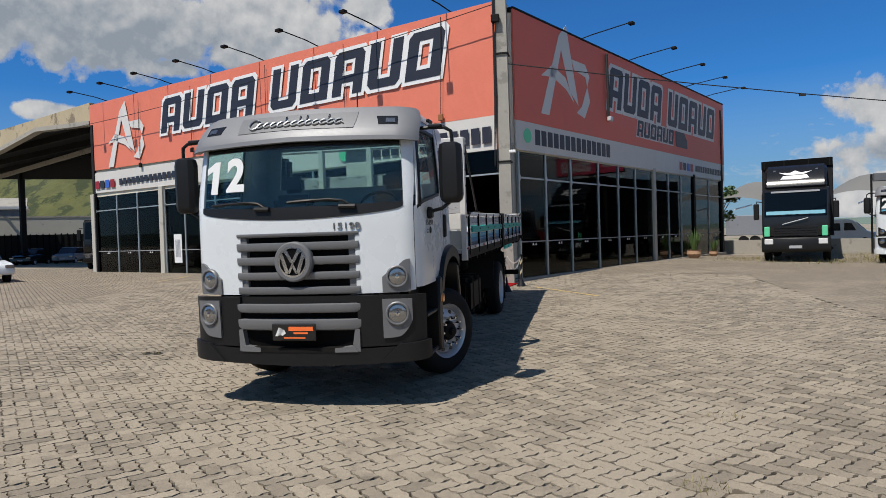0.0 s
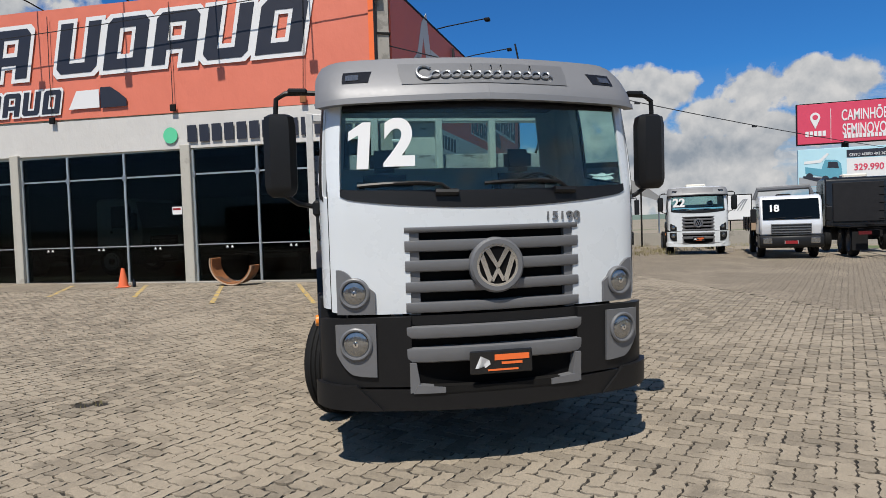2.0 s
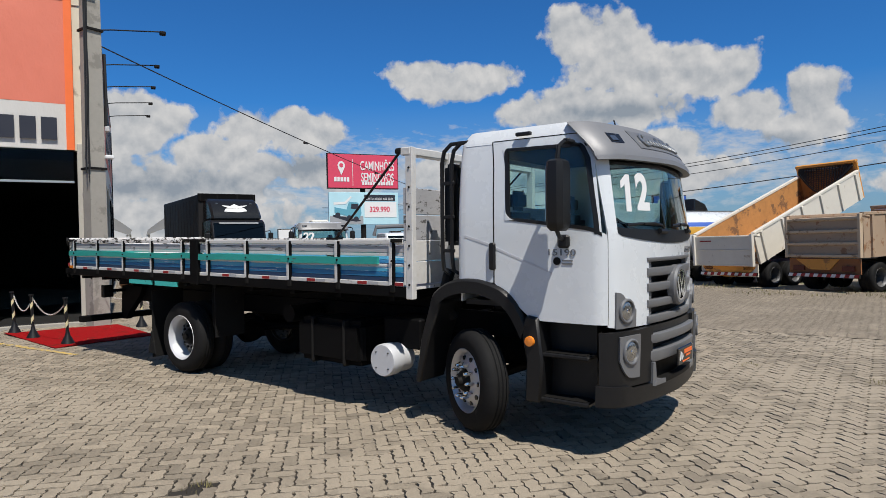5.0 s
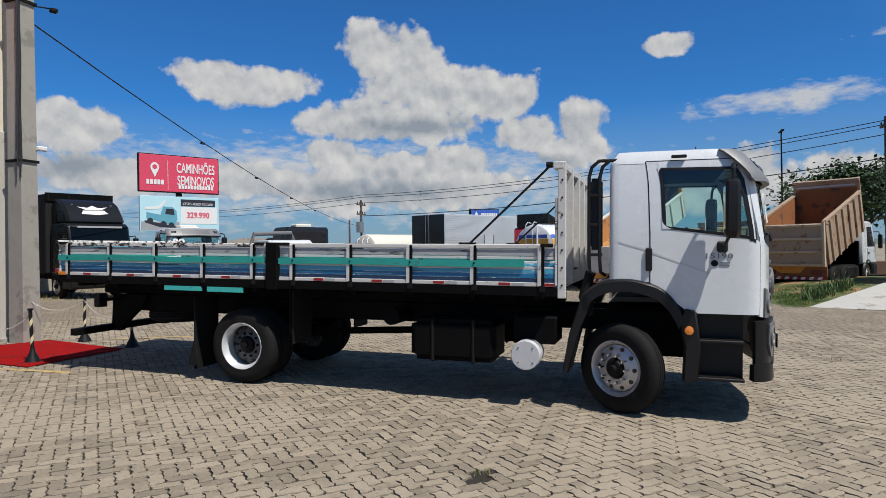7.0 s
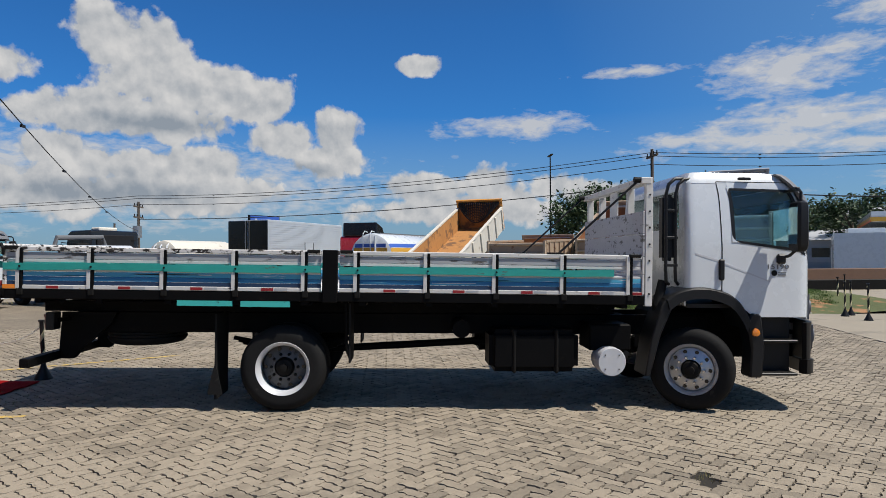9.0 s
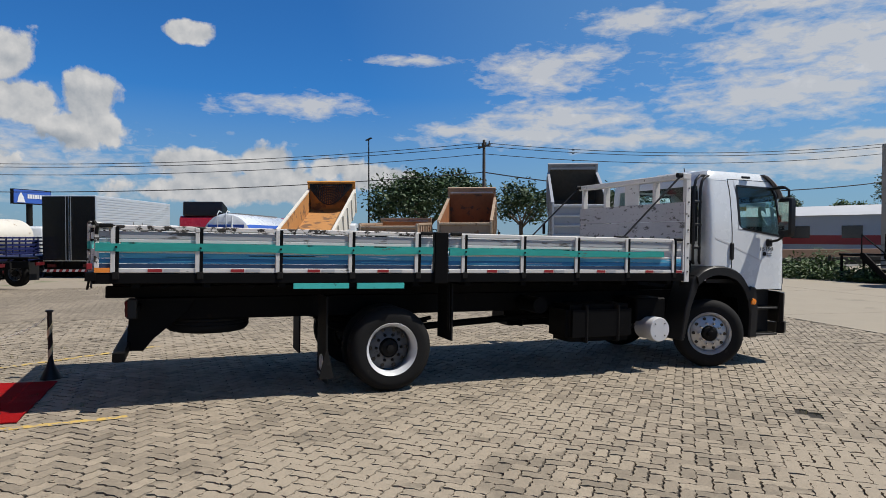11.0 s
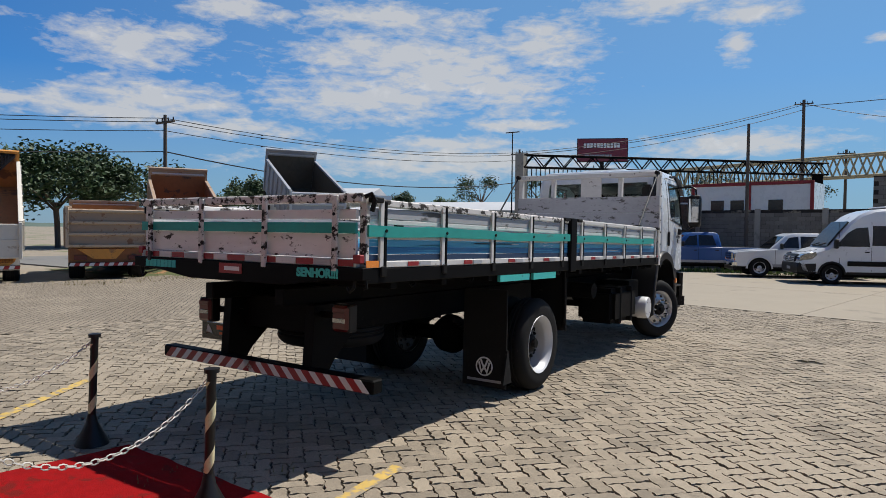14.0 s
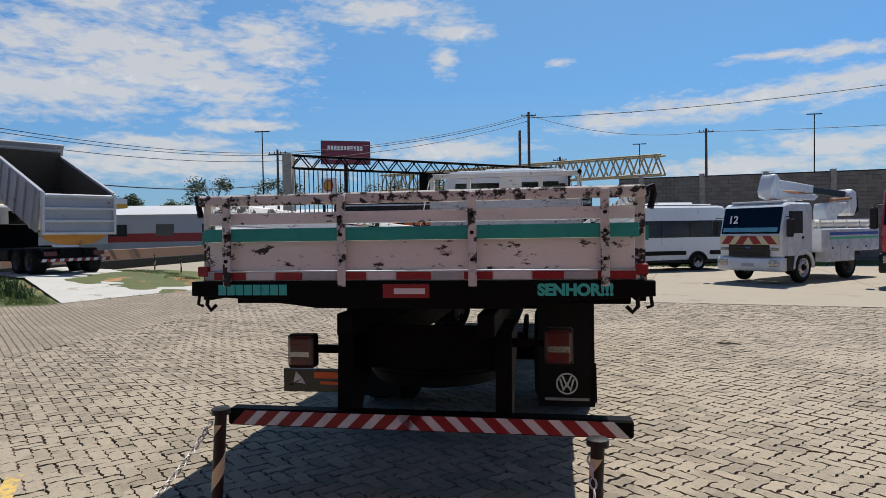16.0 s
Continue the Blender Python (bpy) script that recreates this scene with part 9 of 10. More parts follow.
# ---- poles, street lamps, wires ----
def street_pole(x, y, h, mat="wood_pole", arms=1, r=0.14):
    t = thing("utility_pole", "slim dark utility pole with cross-arms and wires", "pole", pose(x, y, 0), "utility poles")
    part("shaft", rod((0, 0, -0.3), (0, 0, h), r, seg=10, r2=r * 0.7), M[mat], t)
    for k in range(arms):
        part("cross_arm", box(-0.9, 0.9, -0.06, 0.06, h - 0.5 - k * 0.9, h - 0.38 - k * 0.9), M["wood_pole"], t)
        for u in (-0.8, -0.3, 0.3, 0.8):
            part("insulator", rod((u, 0, h - 0.38 - k * 0.9), (u, 0, h - 0.18 - k * 0.9), 0.04, seg=6), M["dark_steel"], t)
    return t


def street_lamp(x, y, h):
    t = thing("street_lamp", "tall thin street lamp with two flat heads", "lamp post", pose(x, y, 0), "street lamps")
    part("shaft", rod((0, 0, -0.3), (0, 0, h), 0.11, seg=8, r2=0.06), M["dark_steel"], t)
    part("head", box(-0.9, 0.9, -0.12, 0.12, h, h + 0.1), M["dark_steel"], t)
    return t


up = street_pole(47.5, 28.4, 6.7, arms=2)
part("transformer", rod((-0.5, -0.1, 3.6), (-0.5, -0.1, 4.6), 0.36, seg=14), M["steel"], up)
street_pole(31.3, -10.2, 8.6, arms=1)
street_pole(0.85, -22.0, 7.3, arms=0, r=0.10)
street_pole(1.8, -66.2, 16.2, arms=1, r=0.22)
street_pole(-20.0, -72.0, 14.2, arms=1, r=0.2)
street_pole(-2.0, -74.0, 11.5, arms=1, r=0.2)
street_pole(24.5, -44.0, 9.8, arms=1)
street_pole(60.0, 36.0, 5.5, arms=0)
street_lamp(57.5, -9.4, 12.2)
street_lamp(32.7, -58.4, 13.9)
street_lamp(-34.0, -76.0, 16.0)
street_lamp(-13.0, -80.0, 13.5)


def wire(p, q, sag, r=0.02, floats=0):
    t = thing("overhead_wire", "thin black overhead wire", "wire", group="overhead wires")
    p, q = Vector(p), Vector(q)
    pts = [p.lerp(q, i / 16) - Vector((0, 0, sag * 4 * (i / 16) * (1 - i / 16))) for i in range(17)]
    part("cable", tube(pts, r, seg=5), M["wire"], t)
    for k in range(floats):
        c = pts[3 + k * (11 // max(floats, 1))]
        part("clamp", box(c.x - 0.09, c.x + 0.09, c.y - 0.03, c.y + 0.03, c.z - 0.07, c.z), M["wire"], t)
    return t


wire((0.7, 13.0, 6.6), (47.5, 28.4, 4.2), 0.8, 0.016, 4)
wire((0.7, 13.0, 8.4), (-25, 24.0, 7.9), 0.3, 0.014)
for dz in (0.0, 0.22, 0.75):
    wire((47.5, 28.4, 7.2 - dz), (31.3, -10.2, 8.4 - dz), 0.7, 0.022, 1)
    wire((31.3, -10.2, 8.4 - dz), (24.5, -44.0, 9.5 - dz), 0.8, 0.022, 1)
    wire((24.5, -44.0, 9.5 - dz), (1.8, -66.2, 15.9 - dz), 0.8, 0.03)
    wire((47.5, 28.4, 7.2 - dz), (70, 80, 8.4 - dz), 0.7, 0.022)
wire((31.3, -10.2, 6.4), (47.5, 28.4, 5.2), 0.6, 0.03)
wire((31.3, -10.2, 6.4), (24.5, -44.0, 6.6), 1.2, 0.04)
wire((1.8, -66.2, 15.8), (-20.0, -72.0, 13.8), 1.2, 0.035)
wire((1.8, -66.2, 15.5), (-60.0, -45.0, 17.5), 1.5, 0.04, 1)
wire((-20.0, -72.0, 13.8), (-80.0, -70.0, 15.5), 0.8, 0.035)


# ---- trees, banks and distance ----
def tree(label, x, y, h, spread_r, seed, z=0.0, mat="leaf_dark", clumps=26, per=60, trunk_h=0.45):
    rng = random.Random(seed)
    t = thing("tree", label, "tree", pose(x, y, z), "trees")
    tr = tube([(0, 0, -0.3), (0.05 * h * 0.2, 0, h * trunk_h * 0.5), (0.0, 0.02 * h, h * trunk_h)], 0.028 * h, seg=8)
    limbs = []
    for k in range(6):
        a = k * 1.05 + rng.random()
        tip = (math.cos(a) * spread_r * 0.6, math.sin(a) * spread_r * 0.6, h * (trunk_h + 0.22 + 0.12 * rng.random()))
        rod((0, 0, h * trunk_h * (0.75 + 0.2 * rng.random())), tip, 0.014 * h, bm=tr, seg=6, r2=0.004 * h)
        limbs.append(tip)
    part("trunk", tr, M["bark"], t)
    vs, fs = [], []
    for c in range(clumps):
        a, el, rr = rng.uniform(0, 6.28), rng.uniform(-0.35, 1.0), spread_r * rng.uniform(0.45, 1.0)
        cx, cy, cz = math.cos(a) * rr * math.cos(el), math.sin(a) * rr * math.cos(el), h * (trunk_h + 0.16) + math.sin(el) * (h * (0.80 - trunk_h)) * rng.uniform(0.7, 1.05)
        cr = spread_r * rng.uniform(0.20, 0.36)
        for _ in range(int(per * 2.6)):
            d = Vector((rng.gauss(0, 1), rng.gauss(0, 1), rng.gauss(0, 0.8))).normalized() * cr * rng.uniform(0.35, 1.08)
            p = Vector((cx, cy, cz)) + d
            u = Vector((rng.uniform(-1, 1), rng.uniform(-1, 1), rng.uniform(-0.6, 0.6))).normalized()
            v = u.cross(Vector((rng.uniform(-1, 1), rng.uniform(-1, 1), 1)).normalized()).normalized()
            s = 0.030 * h * rng.uniform(0.5, 1.2)
            i = len(vs)
            vs += [p - u * s, p + v * s * 0.5, p + u * s, p - v * s * 0.5]
            fs.append((i, i + 1, i + 2, i + 3))
    me = bpy.data.meshes.new("crown")
    me.from_pydata(vs, [], fs)
    me.materials.append(M[mat])
    ob = new("crown", me)
    ob.parent = t
    return t


tree("broad dark green roadside tree", 55.0, -15.5, 8.6, 6.4, 3, clumps=60, per=110)
tree("tall dark green tree behind the tippers", 58.0, -28.0, 8.5, 4.5, 4)
tree("distant dark green tree", 60.0, -44.0, 9.0, 5.0, 5)
for i in range(9):
    tree("dark green tree behind the filling station", 70 + 5 * math.sin(i * 2.3), -46 - i * 6.5, 7.5 + 1.6 * math.sin(i * 1.7), 3.6, 20 + i, clumps=26, mat="leaf_dark" if i % 2 else "leaf_mid")
tree("small tree at the shop's far end", 12.4, 44.5, 5.0, 2.0, 41, clumps=12, per=50, mat="leaf_mid")
for i, (x, y, h) in enumerate(((70, -150, 13), (58, -160, 12), (46, -165, 12), (30, -170, 14), (10, -175, 12), (84, -140, 13))):
    tree("small distant tree on the skyline", x, y, h, 7, 60 + i, z=4, clumps=16, per=40)

# far hills and roofs
fb = bmesh.new()
ring_lo, ring_hi = [], []
for i in range(181):
    a = math.radians(i * 2)
    R = 900
    hz = 16 + 14 * noise.noise(Vector((math.cos(a) * 3, math.sin(a) * 3, 0.3))) + 6 * noise.noise(Vector((math.cos(a) * 11, math.sin(a) * 11, 2.3)))
    ring_lo.append(fb.verts.new((R * math.cos(a), R * math.sin(a), -5)))
    ring_hi.append(fb.verts.new((R * 1.02 * math.cos(a), R * 1.02 * math.sin(a), max(hz, 5) if math.cos(a) < -0.3 else max(hz * 0.35, 4))))
for i in range(180):
    fb.faces.new((ring_lo[i], ring_lo[i + 1], ring_hi[i + 1], ring_hi[i]))
M["far_green"] = material("far_green", (0.10, 0.14, 0.12), 0.95, vary=0.25, scale=0.03)
solid("backdrop", fb, M["far_green"], "hazy wooded hills on the horizon", "hills", kind="structure")

M["far_wall"] = material("far_wall", (0.34, 0.37, 0.40), 0.8, vary=0.1, scale=0.5)
M["far_roof"] = material("far_roof", (0.42, 0.43, 0.45), 0.7, vary=0.1, scale=0.5)
for x, y, w, d, h, rot, mat in ((47, -62, 26, 12, 4.6, 20, "far_wall"), (62, -48, 18, 10, 3.6, 30, "far_wall"), (36, -74, 16, 10, 4.2, 10, "grey_paint"), (75, -66, 24, 12, 7.5, 25, "far_wall"), (22, -92, 22, 12, 5.0, 0, "far_wall"), (52, -82, 24, 12, 5.5, 15, "far_wall")):
    wh = thing("warehouse", "low distant warehouse with a shallow metal roof", "building", pose(x, y, -0.2, 0, 0, rot), "warehouses")
    part("wall", box(-w / 2, w / 2, -d / 2, d / 2, 0, h), M[mat], wh)
    part("band", box(-w / 2 - 0.03, w / 2 + 0.03, -d / 2 - 0.03, d / 2 + 0.03, h * 0.30, h * 0.52), M["red"] if w > 20 else M["far_roof"], wh)
    part("roof", prism([(-d / 2 - 0.4, h), (d / 2 + 0.4, h), (0, h + 1.3)], "x", -w / 2 - 0.3, w / 2 + 0.3), M["far_roof"], wh)
    for k in range(5):
        part("window", box(-w / 2 + 1 + k * (w / 5), -w / 2 + 3 + k * (w / 5), d / 2 - 0.02, d / 2 + 0.04, h * 0.45, h * 0.75), M["black_gloss"], wh)

# sign tower of the filling station
st2 = thing("sign_tower", "white sign board with a yellow disc above a red panel", "sign", pose(22.4, -52.3, 0, 0, 0, 165))
part("board", box(-0.95, 0.95, -0.15, 0.15, 6.0, 7.75, 0.04), M["white_vinyl"], st2)
part("disc", lathe([(0.62, 0), (0.62, 0.02)], 24, m=pose(0, -0.155, 6.9, 90, 0, 0)), M["red"], st2)
part("disc", lathe([(0.50, 0), (0.50, 0.02)], 24, m=pose(0, -0.18, 6.9, 90, 0, 0)), M["wheat"], st2)
part("panel", box(-0.95, 0.95, -0.15, 0.15, 4.9, 5.98, 0.03), M["red"], st2)
for z in (5.2, 5.5):
    part("bar", box(-0.6, 0.6, -0.165, -0.152, z, z + 0.14), M["white_vinyl"], st2)
for x in (-0.7, 0.7):
    part("post", box(x - 0.1, x + 0.1, -0.1, 0.1, -0.3, 4.9), M["dark_steel"], st2)

# filling station across the highway
gs = thing("filling_station", "filling station canopy with an orange and yellow band", "building", pose(44, -40, 0, 0, 0, -33))
part("canopy", box(-2, 20, -5, 5, 4.6, 5.5), M["white_paint"], gs)
part("band", box(-2.05, 20.05, 5.0, 5.06, 4.62, 5.05), M["wheat"], gs)
part("band", box(-2.05, 20.05, 5.0, 5.08, 4.62, 4.78), M["orange_vinyl"], gs)
part("band", box(-2.06, -2.0, -5.0, 5.0, 4.62, 5.0), M["wheat"], gs)
for u in (1, 9, 17):
    part("column", box(u - 0.25, u + 0.25, 0.5, 1.0, 0, 4.6), M["white_paint"], gs)
part("kiosk", box(-13, -1.5, 3, 8, 0, 3.4), M["white_paint"], gs)
part("shutter", box(-10, -3.5, 8.0, 8.05, 0.2, 2.4), M["reflect_grey"], gs)
parked = thing("parked_lorry", "white lorry at the filling station", "lorry", pose(49, -36.5, 0, 0, 0, 57))
part("cab", box(-1.2, 1.2, 0, 2, 0.8, 3.2, 0.15), M["white_paint"], parked)
part("trailer", box(-1.25, 1.25, 2.4, 10, 1.0, 3.9, 0.03), M["white_paint"], parked)
part("windscreen", box(-1.0, 1.0, -0.02, 0.02, 1.9, 2.8), M["black_gloss"], parked)
for y in (1.0, 5.5, 8.5):
    for sg in (-1, 1):
        car_wheel(parked, sg * 1.0, y, 0.5, 0.3)

# arched hall with a red gable far beyond the lorries
hall = thing("arched_hall", "distant hall with a grey arched roof and red wall", "building", pose(83, 65.6, -0.2, 0, 0, 129.3 - 180))
arch = [(-8 + 16 * i / 12, 2.6 + 1.9 * math.sin(math.pi * i / 12)) for i in range(13)]
part("roof", prism(arch + [(8, 2.4), (-8, 2.4)], "y", 0, 18), M["concrete"], hall)
part("wall", box(-7.8, 7.8, 0.2, 17.8, 0, 2.45), M["red"], hall)
for k in range(4):
    part("door", box(-6.6 + k * 3.6, -4.4 + k * 3.6, 0.14, 0.22, 0, 2.0), M["grey_paint"], hall)

# highway barriers
for x, h, w in ((29.0, 1.0, 0.3), (24.0, 0.55, 0.12)):
    br = thing("barrier", "long brown concrete road barrier" if h > 0.8 else "low dark roadside rail", "barrier", pose(x, 0, 0.0), "barriers", kind="structure")
    part("wall", box(-w / 2, w / 2, -160, -6, -0.1, h, 0.04), M["brown_rail"] if h > 0.8 else M["dark_steel"], br)

# raised grass bank with a concrete ramp, east of the apron
def bank_z(x, y):
    d = min(((x - 13.15) * 0.898 - (y + 2.97) * 0.441) / 4.9, (-1.9 - y) / 1.7, (y + 13.2) / 2.0)
    return 0.48 * max(0.0, min(1.0, d)) - 0.03


bk = bmesh.new()
bx_, by_ = spread(11.0, 26.0, 30), spread(-13.6, -0.8, 30)
gr_ = [[bk.verts.new((x, y, bank_z(x, y) + 0.05 * noise.noise(Vector((x * 1.3, y * 1.3, 0))))) for x in bx_] for y in by_]
for r0, r1 in zip(gr_, gr_[1:]):
    for i in range(30):
        bk.faces.new((r0[i], r0[i + 1], r1[i + 1], r1[i]))
M["bank"] = material("bank", (0.085, 0.10, 0.035), 0.95, vary=0.3, scale=8, bump=0.03, stain=(0.33, 0.17, 0.08), stain_at=0.55, stain_scale=0.9)
solid("bank", bk, M["bank"], "low grassy bank with bare red soil at its edge", "grass bank", kind="structure")
rm = bmesh.new()
NL, NR, FR, FL = Vector((13.15, -2.97, 0.012)), Vector((11.25, -7.75, 0.012)), Vector((17.5, -10.9, 0.53)), Vector((17.1, -6.0, 0.53))
BL, BR = FL + Vector((4.0, -2.2, 0.0)), FR + Vector((4.0, -2.2, 0.0))
for (p0, p1, p2, p3), n in (((NL, NR, FR, FL), 10), ((FL, FR, BR, BL), 4)):
    rows = [[p0.lerp(p1, k / 8).lerp(p3.lerp(p2, k / 8), i / n) + Vector((0, 0, 0.012 * noise.noise(Vector((i * 0.9, k * 0.7, n))))) for k in range(9)] for i in range(n + 1)]
    grid = [[rm.verts.new(p) for p in r] for r in rows]
    for r0, r1 in zip(grid, grid[1:]):
        for k in range(8):
            rm.faces.new((r0[k], r0[k + 1], r1[k + 1], r1[k]))
M["pale_concrete"] = material("pale_concrete", (0.42, 0.41, 0.385), 0.9, vary=0.12, scale=9, bump=0.004, stain=(0.30, 0.27, 0.22), stain_at=0.58, stain_scale=1.2)
solid("ramp", rm, M["pale_concrete"], "pale concrete ramp up the bank", "ramp", kind="structure")
hatchback("silver car on the road beyond the ramp", pose(26.2, -13.6, -0.03, 0, 0, 0), "silver_cab")


def tuft_field(name, label, spots, mat, seed, hgt=0.12, kind="stuff"):
    rng = random.Random(seed)
    vs, fs = [], []
    for x, y, z, r, n in spots:
        for _ in range(n):
            a, d = rng.uniform(0, 6.28), r * math.sqrt(rng.random())
            px, py = x + d * math.cos(a), y + d * math.sin(a)
            pz = z if z is not None else ground_z(px, py)
            if z == "bank":
                pz = bank_z(px, py)
            h = hgt * rng.uniform(0.5, 1.3)
            b_ = rng.uniform(0, 6.28)
            wv = Vector((math.cos(b_), math.sin(b_), 0)) * h * 0.09
            lean = Vector((rng.uniform(-0.5, 0.5), rng.uniform(-0.5, 0.5), 1)) * h
            i = len(vs)
            p = Vector((px, py, pz - 0.01))
            vs += [p - wv, p + wv, p + lean + wv * 0.2, p + lean - wv * 0.2]
            fs.append((i, i + 1, i + 2, i + 3))
    me = bpy.data.meshes.new(name)
    me.from_pydata(vs, [], fs)
    me.materials.append(M[mat])
    return tagged(new(name, me), label, "grass", kind=kind)


rs = random.Random(5)
spots = []
for _ in range(150):
    a, c = rs.random(), rs.random()
    x, y = 12.9 + 4.6 * a, -1.9 - (0.5 + 3.2 * a) * c
    spots.append((x, y, "bank", 0.35, 95))
for k in range(60):
    p = NR.lerp(FR, 0.2 + 0.8 * rs.random()) + Vector((0.1, -0.5, 0)) * (0.3 + 2.2 * rs.random())
    spots.append((p.x, p.y, "bank", 0.25, 50))
spots += [(12.1, -5.2, 0.0, 0.3, 60), (12.6, -4.2, 0.0, 0.15, 20), (18.5, -11.5, "bank", 0.8, 60)]
tuft_field("bank_grass", "short green grass on the bank", [q for q in spots if q[1] < -2.5], "grass", 7, 0.065)
tuft_field("bank_weeds", "taller leafy weeds on the bank", [(13.6 + 0.35 * k, -2.6 - 0.22 * k, "bank", 0.22 + 0.12 * (k % 3), 75) for k in range(3, 11)], "leaf_mid", 17, 0.28)
tuft_field("wall_grass", "grass along the foot of the block wall", [(9 - i * 0.8, -19.6 + 0.25 * math.sin(i) - (i * 0.0), 0.0, 0.9, 120) for i in range(44)], "grass", 8, 0.22)
tuft_field("bank_grass", "weeds round the tippers and tanker", [(rs.uniform(15.5, 21), rs.uniform(-2, 13), 0.0, 0.5, 30) for _ in range(40)], "dry_grass", 9, 0.10)
tuft_field("verge_grass", "dry grass behind the parked lorries", [(rs.uniform(8, 24), 26.5 + rs.uniform(-2, 2) - 0.5 * (i % 9), 0.2, 0.9, 40) for i in range(60)], "dry_grass", 10, 0.12)

# sunshade, steps, palm and bushes by the hoarding
um = thing("parasol", "faded yellow and grey market parasol on a pole", "parasol", pose(8.0, -18.2, 0.0, 5, -6, 0))
part("pole", rod((0, 0, -0.1), (0, 0, 2.45), 0.03, seg=8), M["steel"], um)
M["faded_yellow"] = material("faded_yellow", (0.50, 0.34, 0.08), 0.8, vary=0.1, scale=6)
M["faded_grey"] = material("faded_grey", (0.38, 0.37, 0.36), 0.8, vary=0.1, scale=6)
for k in range(8):
    a, c = 2 * math.pi * k / 8, 2 * math.pi * (k + 1) / 8
    rim = [(1.3 * math.cos(a), 1.3 * math.sin(a)), (1.3 * math.cos(c), 1.3 * math.sin(c))]
    b_ = bmesh.new()
    v = [b_.verts.new((0, 0, 2.46)), b_.verts.new((rim[0][0] * 0.5, rim[0][1] * 0.5, 2.29)), b_.verts.new((rim[1][0] * 0.5, rim[1][1] * 0.5, 2.29)), b_.verts.new((*rim[0], 2.02)), b_.verts.new((*rim[1], 2.02)), b_.verts.new((*rim[0], 1.90)), b_.verts.new((*rim[1], 1.90))]
    for f_ in ((0, 1, 2), (1, 3, 4, 2), (3, 5, 6, 4)):
        b_.faces.new([v[i] for i in f_])
    part("gore", b_, M["faded_grey"] if k in (2, 3, 6) else M["faded_yellow"], um)
st_ = thing("steel_steps", "black steel steps with handrails below the parasol", "steps", pose(8.9, -18.9, 0.0, 0, 0, -100))
for k in range(6):
    part("tread", box(-0.6, 0.6, k * 0.28, k * 0.28 + 0.30, 0.15 + k * 0.2, 0.19 + k * 0.2), M["black_paint"], st_)
for x in (-0.62, 0.62):
    part("stringer", prism([(0, 0.0), (0.25, 0.0), (1.75, 1.05), (1.75, 1.3), (1.55, 1.3)], "x", x - 0.03, x + 0.03), M["black_paint"], st_)
    part("handrail", tube([(x, 0.0, 0.1), (x, 0.0, 0.95), (x, 1.7, 2.1), (x, 1.7, 1.1)], 0.035, seg=6), M["black_paint"], st_)
part("landing", box(-0.65, 0.65, 1.7, 2.9, 1.15, 1.25), M["black_paint"], st_)
for x in (-0.6, 0.6):
    part("leg", box(x - 0.04, x + 0.04, 2.75, 2.83, -0.1, 1.15), M["black_paint"], st_)


def bush(x, y, r, h, seed, label="dense dark green bush beside the apron"):
    rng = random.Random(seed)
    t = thing("bush", label, "bush", pose(x, y, 0.0), "bushes")
    tr = tube([(0, 0, -0.1), (0.02, 0, h * 0.4)], 0.03, seg=6)
    for k in range(5):
        rod((0, 0, h * 0.1), (math.cos(k * 1.3) * r * 0.6, math.sin(k * 1.3) * r * 0.6, h * 0.6), 0.02, bm=tr, seg=5, r2=0.006)
    part("stems", tr, M["bark"], t)
    vs, fs = [], []
    for _ in range(1500):
        a, q = rng.uniform(0, 6.28), math.sqrt(rng.random())
        top = h * (1 - 0.55 * q * q) * (0.75 + 0.25 * math.sin(3 * a + seed))
        p = Vector((math.cos(a) * q * r, math.sin(a) * q * r, rng.uniform(0.05, 1.0) * top))
        u = Vector((rng.uniform(-1, 1), rng.uniform(-1, 1), rng.uniform(-0.4, 0.8))).normalized()
        v = u.cross(Vector((rng.uniform(-1, 1), rng.uniform(-1, 1), 1))).normalized()
        s = rng.uniform(0.06, 0.14)
        i = len(vs)
        vs += [p - u * s, p + v * s * 0.4, p + u * s, p - v * s * 0.4]
        fs.append((i, i + 1, i + 2, i + 3))
    me = bpy.data.meshes.new("foliage")
    me.from_pydata(vs, [], fs)
    me.materials.append(M["leaf_mid"])
    ob = new("foliage", me)
    ob.parent = t
    return t


for i, (x, y, r, h) in enumerate(((13.6, -19.2, 1.3, 1.2), (12.2, -19.6, 1.5, 1.0), (10.6, -19.4, 1.1, 0.7), (14.6, -20.6, 1.6, 1.5), (15.6, -18.6, 1.2, 0.9))):
    bush(x, y, r, h, 90 + i)
pm = thing("palm", "small palm with arching fronds among the bushes", "palm", pose(13.4, -20.2, 0.0))
part("trunk", rod((0, 0, -0.1), (0, 0, 1.1), 0.12, seg=8, r2=0.08), M["bark"], pm)
for k in range(13):
    a = k * 2.4
    b_ = bmesh.new()
    out = Vector((math.cos(a), math.sin(a), 0))
    side = Vector((-math.sin(a), math.cos(a), 0))
    L = 1.2 + 0.3 * math.sin(k * 1.7)
    for i in range(12):
        s0 = (i + 1) / 12
        p = out * L * s0 + Vector((0, 0, 1.1 + 1.3 * s0 * (0.6 + 0.5 * (k % 3) / 2) - 1.2 * s0 * s0))
        w = 0.42 * math.sin(math.pi * (0.12 + 0.85 * s0))
        for sg in (-1, 1):
            q = p + side * sg * w + out * 0.12 - Vector((0, 0, 0.12 * w))
            b_.faces.new([b_.verts.new(p - out * 0.025), b_.verts.new(p + out * 0.025), b_.verts.new(q)])
    part("frond", b_, M["leaf_mid"], pm)

